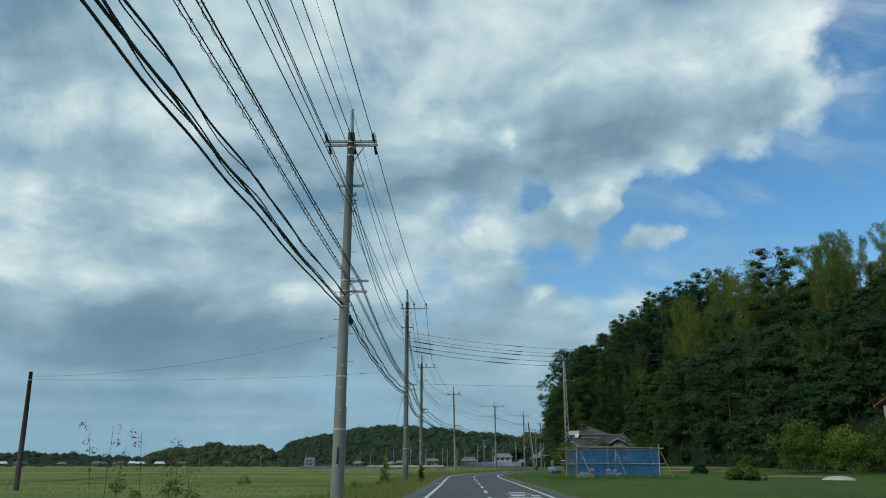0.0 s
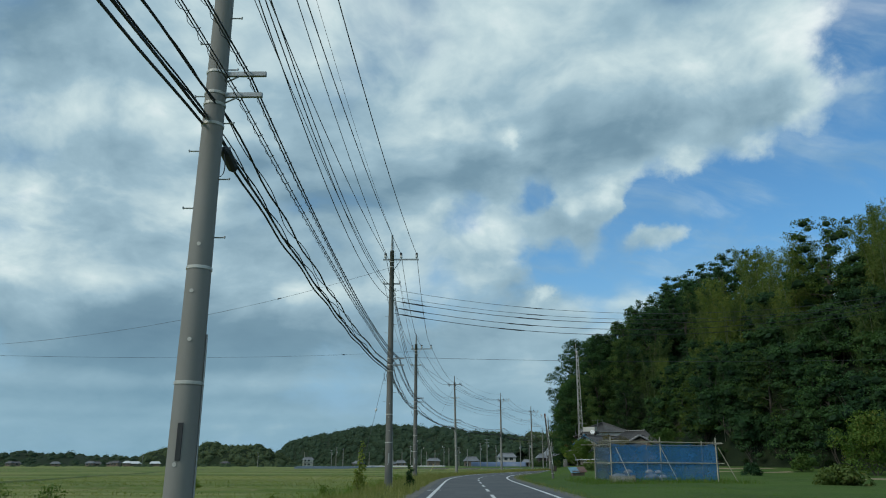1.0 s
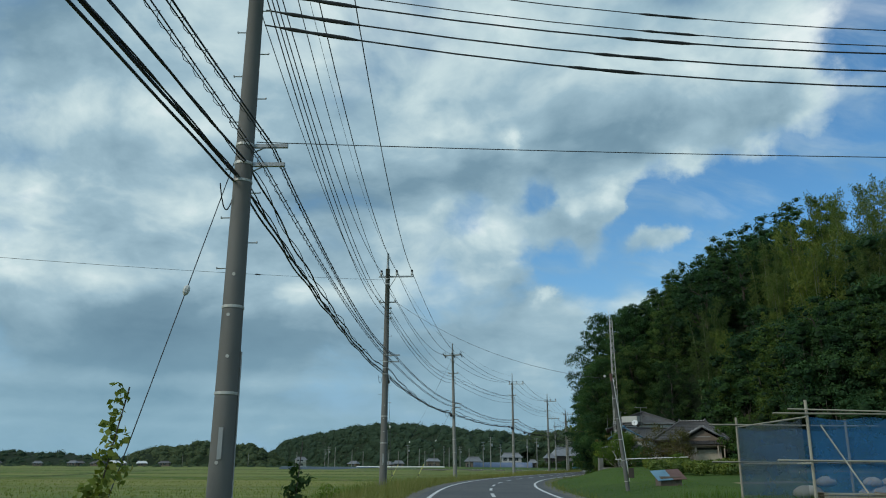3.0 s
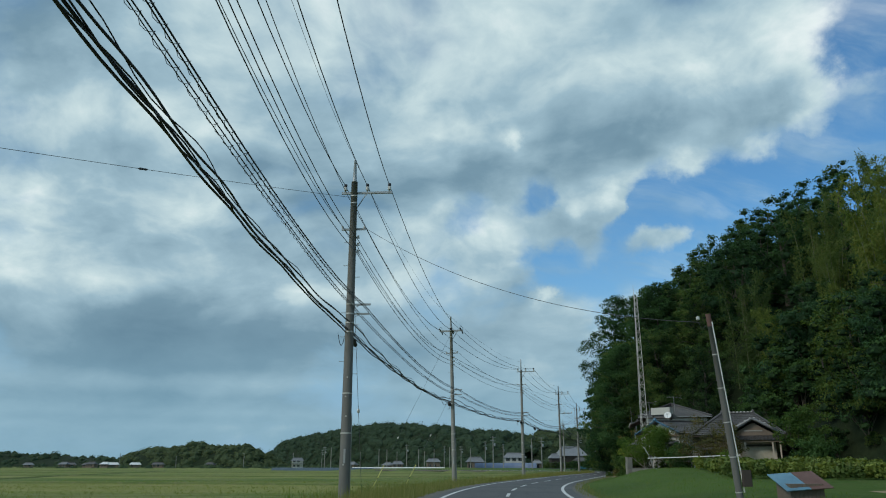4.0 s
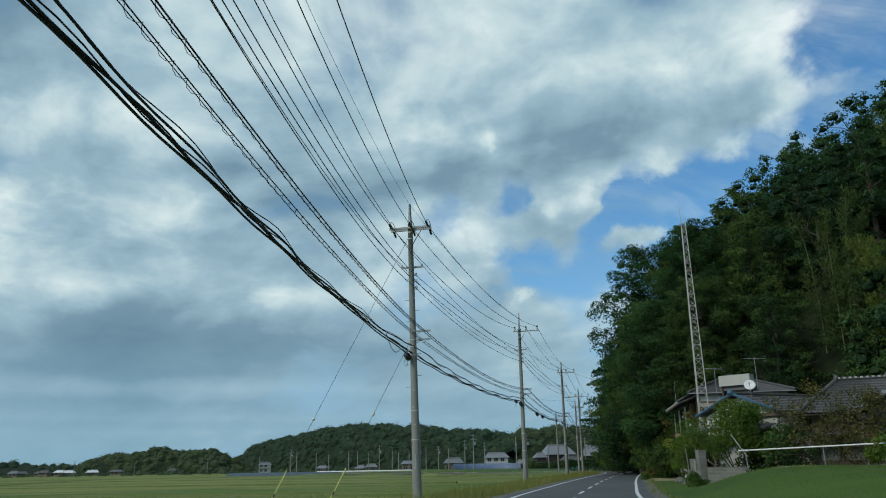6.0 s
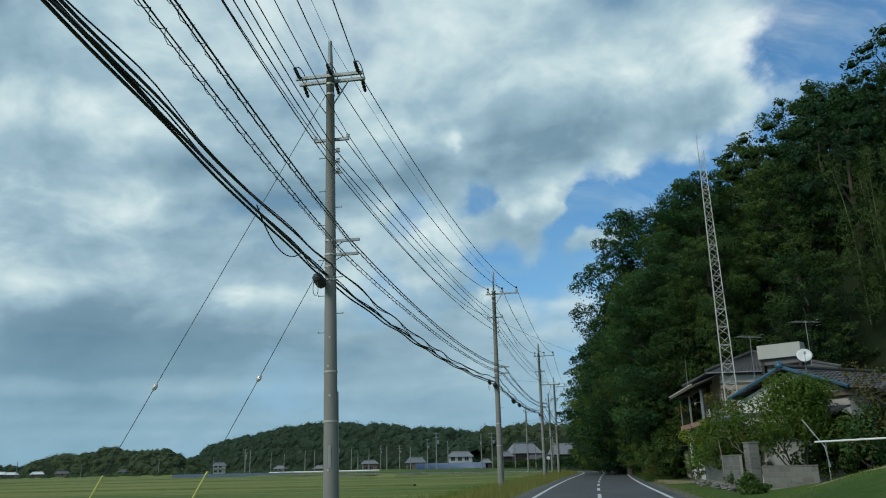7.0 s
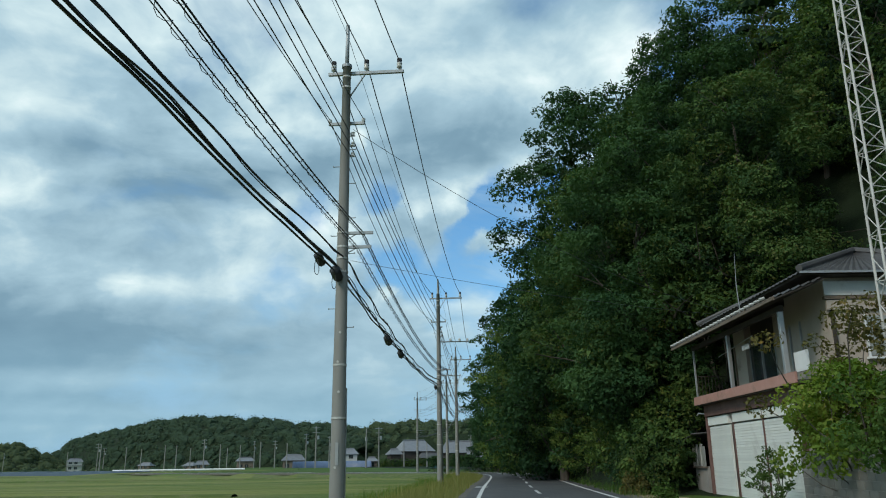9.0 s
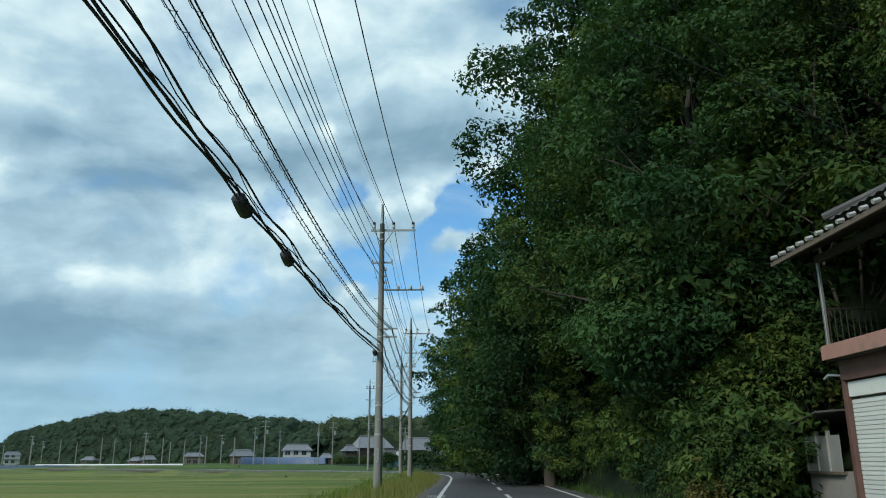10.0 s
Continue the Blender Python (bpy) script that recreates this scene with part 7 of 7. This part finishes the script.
for k in range(8):
    part("hoop", Shape().tube([(-20.5 + 5.8 * k, -4.9, 0), (-20.5 + 5.8 * k, -4.5, 0.95), (-20.5 + 5.8 * k, 4.5, 0.95), (-20.5 + 5.8 * k, 4.9, 0)], 0.03, 5), M["galv"], T)
T = thing("teal_box", at(28.4, 305, -0.1, 8), "teal painted steel box beside the road", "box")
part("body", Shape().box(-1.1, -0.5, -0.5, 1.1, 0.5, 0.9, bevel=0.05), M["blue_box"], T)
part("lid", Shape().box(-1.15, -0.55, 0.9, 1.15, 0.55, 1.0, bevel=0.05), M["blue_box"], T)
T = thing("round_sign", at(29.4, 304, -0.3, 8), "round white road sign on a grey post", "road sign")
part("post", Shape().tube([(0, 0, -0.3), (0, 0, 3.3)], 0.05, 6), M["galv"], T)
part("disc", Shape().lathe([(0.45, 0), (0.48, 0.02), (0.45, 0.05)], 16, pose(0, 0, 2.9, 90)), M["white"], T)

# poles of the village
base = thing("village_pole", at(-36, 400, -0.6), "thin grey concrete pole in the far village", "utility pole", "poles of the far village")
part("shaft", Shape().tube([(0, 0, -0.3), (0, 0, 10.5)], [0.2, 0.13], 8), M["concrete"], base)
for z in (10.1, 9.0):
    part("crossarm", Shape().box(-0.9, -0.06, z, 0.9, 0.06, z + 0.12), M["galv"], base)
part("transformer", Shape().lathe([(0.28, 7.4), (0.3, 7.5), (0.3, 8.2), (0.2, 8.3)], 8, pose(0.5, 0, 0)), M["galv"], base)
plain = thing("village_pole", at(-47, 392, -0.6), "plain bare grey pole in the far village", "utility pole", "poles of the far village")
part("shaft", Shape().tube([(0, 0, -0.3), (0, 0, 8.4)], [0.19, 0.14], 8), M["concrete"], plain)
for x, y, s in ((-2, 372, 1.05), (5, 368, 0.95), (1, 360, 1.2), (14.5, 340, 1.05), (19, 355, 1.15), (-20, 405, 0.95), (-80, 440, 1.0), (-98, 520, 1.0), (-160, 570, 0.9), (-250, 585, 0.9), (-12, 385, 0.9), (38, 350, 1.0), (47, 360, 0.95)):
    copy_thing(base, at(x, y, -0.6, 90 * rv.random(), s))
for x, y, s in ((-44, 395, 1.0), (-40, 398, 0.9), (-31, 402, 1.05), (-28, 396, 0.9), (-24, 398, 1.0), (-17, 392, 1.1), (-8, 380, 1.0), (-57, 405, 0.9), (-63, 410, 1.0), (-70, 405, 1.1), (-120, 540, 1.1), (-205, 570, 0.9), (26, 352, 0.9), (31, 340, 0.85)):
    copy_thing(plain, at(x, y, -0.6, 0, s))
hedge = thing("far_hedge", Matrix.Identity(4), "long clipped dark green hedge before the far farmhouses", "hedge")
cs = [(21 + 0.9 * k, 374 - 0.2 * k, 0.4 + 1.1 * (k % 2)) for k in range(40)]
part("foliage", quads("foliage", leaves(rv, cs, [1.3] * 40, 7000, 0.45, 1.0), M["leaf"]), None, hedge)


def far_wood(name, label, ridge, half, heights, crowns, size, mat, seed):
    """A wooded hill far off: a mound, and on it crowns made of a lumpy core with leaf clusters."""
    r = np.random.default_rng(seed)
    pts = np.array(ridge, float)
    seg = np.concatenate([[0], np.cumsum(np.linalg.norm(np.diff(pts, axis=0), axis=1))])
    hs = np.array(heights, float)
    T = thing(name, Matrix.Identity(4), label, "wooded hill", kind="stuff")

    def top(s):
        return np.interp(s, hs[:, 0] * seg[-1], hs[:, 1])

    def place(s, v):
        x, y = np.interp(s, seg, pts[:, 0]), np.interp(s, seg, pts[:, 1])
        d = (pts[-1] - pts[0]) / np.linalg.norm(pts[-1] - pts[0])
        return x - d[1] * v, y + d[0] * v

    def slender(s):
        return 0.2 + 0.8 * smooth01((1 - s / seg[-1]) / 0.16)

    ns, nv = 60, 16
    vs, fs = [], []
    for i in range(ns + 1):
        s = seg[-1] * i / ns
        for j in range(nv + 1):
            v = half * (2 * j / nv - 1)
            x, y = place(s, v * slender(s))
            vs.append((x, y, -0.8 + max(0.0, top(s) - 5) * (1 - (v / half) ** 2)))
    for i in range(ns):
        for j in range(nv):
            k = i * (nv + 1) + j
            fs.append((k, k + 1, k + nv + 2, k + nv + 1))
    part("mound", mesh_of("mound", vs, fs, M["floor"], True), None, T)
    s, v = r.random(crowns) * seg[-1], (2 * r.random(crowns) - 1) * half
    x, y = place(s, v * slender(s))
    z = -0.8 + np.maximum(0, top(s) - 5) * (1 - (v / half) ** 2) - 0.5
    R = size * (0.42 + 1.15 * r.random(crowns) ** 2.2)
    cen = np.stack([x, y, z], 1)
    part("canopy", quads("canopy", leaves(r, cen, R, crowns * 70, size * 0.21, 0.85, 1.3, 0.0, 0.9, 0.85, tri=True, stray=0.35), mat, 3), None, T)
    part("inner_foliage", cores(r, cen, R, mat, 0.85, 0.97, 0.1), None, T)
    return T


far_wood("forest_hill", "long dark green wooded hill beyond the fields", [(38, 488), (-84, 660), (-215, 876)], 42, [(0, 17), (0.08, 20), (0.095, 23), (0.16, 26), (0.23, 28.5), (0.29, 31), (0.34, 33), (0.39, 34.6), (0.5, 35.6), (0.63, 34.3), (0.72, 32.3), (0.83, 31.2), (0.94, 28.5), (0.985, 18), (1, 10)], 2400, 3.4, M["far_wood"], 51)
far_wood("forest_hill", "low wooded hill with pale green bamboo beyond the fields", [(-162, 660), (-296, 690)], 36, [(0, 7), (0.04, 9), (0.07, 12), (0.13, 17), (0.2, 20.2), (0.25, 20.7), (0.31, 19.5), (0.42, 21.3), (0.49, 22.7), (0.545, 23.2), (0.58, 20.2), (0.67, 19), (0.79, 18.3), (0.9, 16.2), (1, 12)], 800, 3.0, M["far_wood_light"], 52)
far_wood("forest_hill", "low wooded ridge on the horizon", [(-300, 900), (-640, 1010), (-1000, 1000)], 60, [(0, 12), (0.15, 13.6), (0.18, 13.7), (0.22, 15.2), (0.26, 14.8), (0.284, 17.4), (0.314, 17.6), (0.344, 16.5), (0.369, 14.7), (0.386, 20.6), (0.402, 20.7), (0.42, 18.9), (0.5, 16), (1, 16)], 620, 5.0, M["far_wood"], 53)
far_wood("forest_hill", "olive-green bamboo-covered rise behind the farmhouses", [(24, 520), (70, 500), (150, 470)], 45, [(0, 22), (0.05, 24.2), (0.15, 25.5), (0.28, 24.5), (1, 25)], 620, 3.0, M["far_wood_light"], 54)
far_wood("tree_belt", "belt of dark trees behind the village houses", [(30, 440), (-60, 470), (-140, 600), (-420, 640)], 14, [(0, 4), (0.3, 4.5), (0.6, 4), (1, 4)], 260, 2.4, M["far_wood"], 55)
far_wood("tree_belt", "uneven row of bushes and trees among the village houses", [(24, 415), (-50, 412), (-95, 500), (-420, 555)], 7, [(0, 3.4), (0.2, 2.5), (0.4, 3.6), (0.6, 2.4), (1, 3.4)], 130, 1.9, M["far_wood"], 56)

# ---------------------------------------------------------------- grass
rg = np.random.default_rng(101)


def strip(n, y0, y1, o0, o1, height, width, mat, name, label, lump=0.0, bend=0.45):
    """Blades scattered beside the road between two offsets from its middle; lump gathers them in tufts."""
    y = y0 + (y1 - y0) * rg.random(n)
    o = o0 + (o1 - o0) * rg.random(n)
    if lump:
        keep = 0.5 + 0.5 * np.sin(y * 1.7 + 3 * np.sin(o * 1.3 + y * 0.21)) * np.sin(o * 2.1 + y * 0.63)
        take = rg.random(n) < (1 - lump) + lump * keep ** 2
        y, o = y[take], o[take]
    x = road_x(y) + o
    pos = np.stack([x, y, land(x, y)], 1)
    tall = height * (0.55 + 0.9 * (0.5 + 0.5 * np.sin(y * 0.31 + np.sin(y * 0.11) * 3)) * rg.random(len(y)))
    me_ = quads(name, blades(rg, pos, 1.0, width, bend) * 1.0, mat, 3)
    co = np.empty(len(me_.vertices) * 3, np.float32)
    me_.vertices.foreach_get("co", co)
    co = co.reshape(-1, 3, 3)
    co[:, 2] = pos + (co[:, 2] - pos) * tall[:, None]
    me_.vertices.foreach_set("co", co.ravel())
    me_.update()
    return tagged(new(name, me_), label, "grass", kind="stuff")


strip(26000, 18, 120, -6.2, -3.3, 0.42, 0.012, M["grass"], "verge_grass", "tall yellow-green grass on the road verge", 0.5)
strip(22000, 120, 215, -6.0, -3.3, 0.42, 0.014, M["grass"], "verge_grass", "tall pale grass along the curve of the road", 0.4)
strip(14000, 10, 215, -9.5, -6.0, 0.5, 0.014, M["grass_green"], "bank_grass", "green grass on the field bank", 0.5)
strip(22000, 20, 130, 3.4, 11.0, 0.07, 0.010, M["grass_green"], "lawn_grass", "short green grass beside the road", 0.3)
strip(5000, 20, 156, 3.1, 3.9, 0.22, 0.009, M["grass"], "edge_grass", "ragged grass at the edge of the asphalt", 0.6)
strip(6000, 60, 72, 6.0, 16.0, 0.36, 0.010, M["grass_green"], "fence_grass", "longer grass along the netting", 0.3)
strip(9000, 154, 205, 3.0, 5.4, 0.4, 0.012, M["grass_green"], "wood_edge_grass", "grass and ferns at the edge of the wood", 0.4)
strip(60000, 6, 150, -62, -9, 0.11, 0.035, M["rice"], "rice_plants", "ripening green rice standing in the paddies", 0.75)
strip(9000, 6, 110, -50, -9, 0.16, 0.030, M["grass"], "rice_plants", "pale ripening rice and dry grass in the paddies", 0.9)
# weeds that stand above the bank
for k, (x, y, s) in enumerate([(-8.5, 23.5, 1.0), (-11.0, 30, 0.9), (-6.6, 38, 0.7), (-14.5, 33, 0.8), (-9.6, 60.5, 0.8), (-7.4, 96, 0.8), (-18, 46, 1.1), (-24, 52, 1.0), (-21, 70, 1.0), (-6.5, 70, 0.7)]):
    T = shrub(140 + k, 0.55, 0.95, 420, 0.13, M["grass_green"], "bushy green weeds on the field bank", "weed", "weeds on the field bank", "weed", 0.3)
    T.matrix_basis = at(x, y, float(land(x, y)), 50 * k, s)
T = thing("reed", at(-6.2, 14.5, -0.5), "tall thin seeding weeds at the roadside", "weed")
rb = np.random.default_rng(91)
for k in range(7):
    a = rb.random() * 6.28
    l = 1.7 + 0.8 * rb.random()
    p = Vector((0.5 * rb.normal(), 0.5 * rb.normal(), 0))
    e = p + Vector((0.25 * math.cos(a), 0.25 * math.sin(a), l))
    st = part("stem", Shape().tube([p, p.lerp(e, 0.5), e], [0.008, 0.006, 0.003], 4), M["leaf_dry"], T)
    cs = [tuple(p.lerp(e, t) + Vector(rb.normal(size=3)) * 0.09) for t in (0.72, 0.8, 0.88, 0.95)]
    part("seed_head", quads("seed_head", leaves(rb, cs, [0.10] * 4, 60, 0.05, 1, 0.6, 0.2, 0.4), M["leaf_dry"]), None, st)
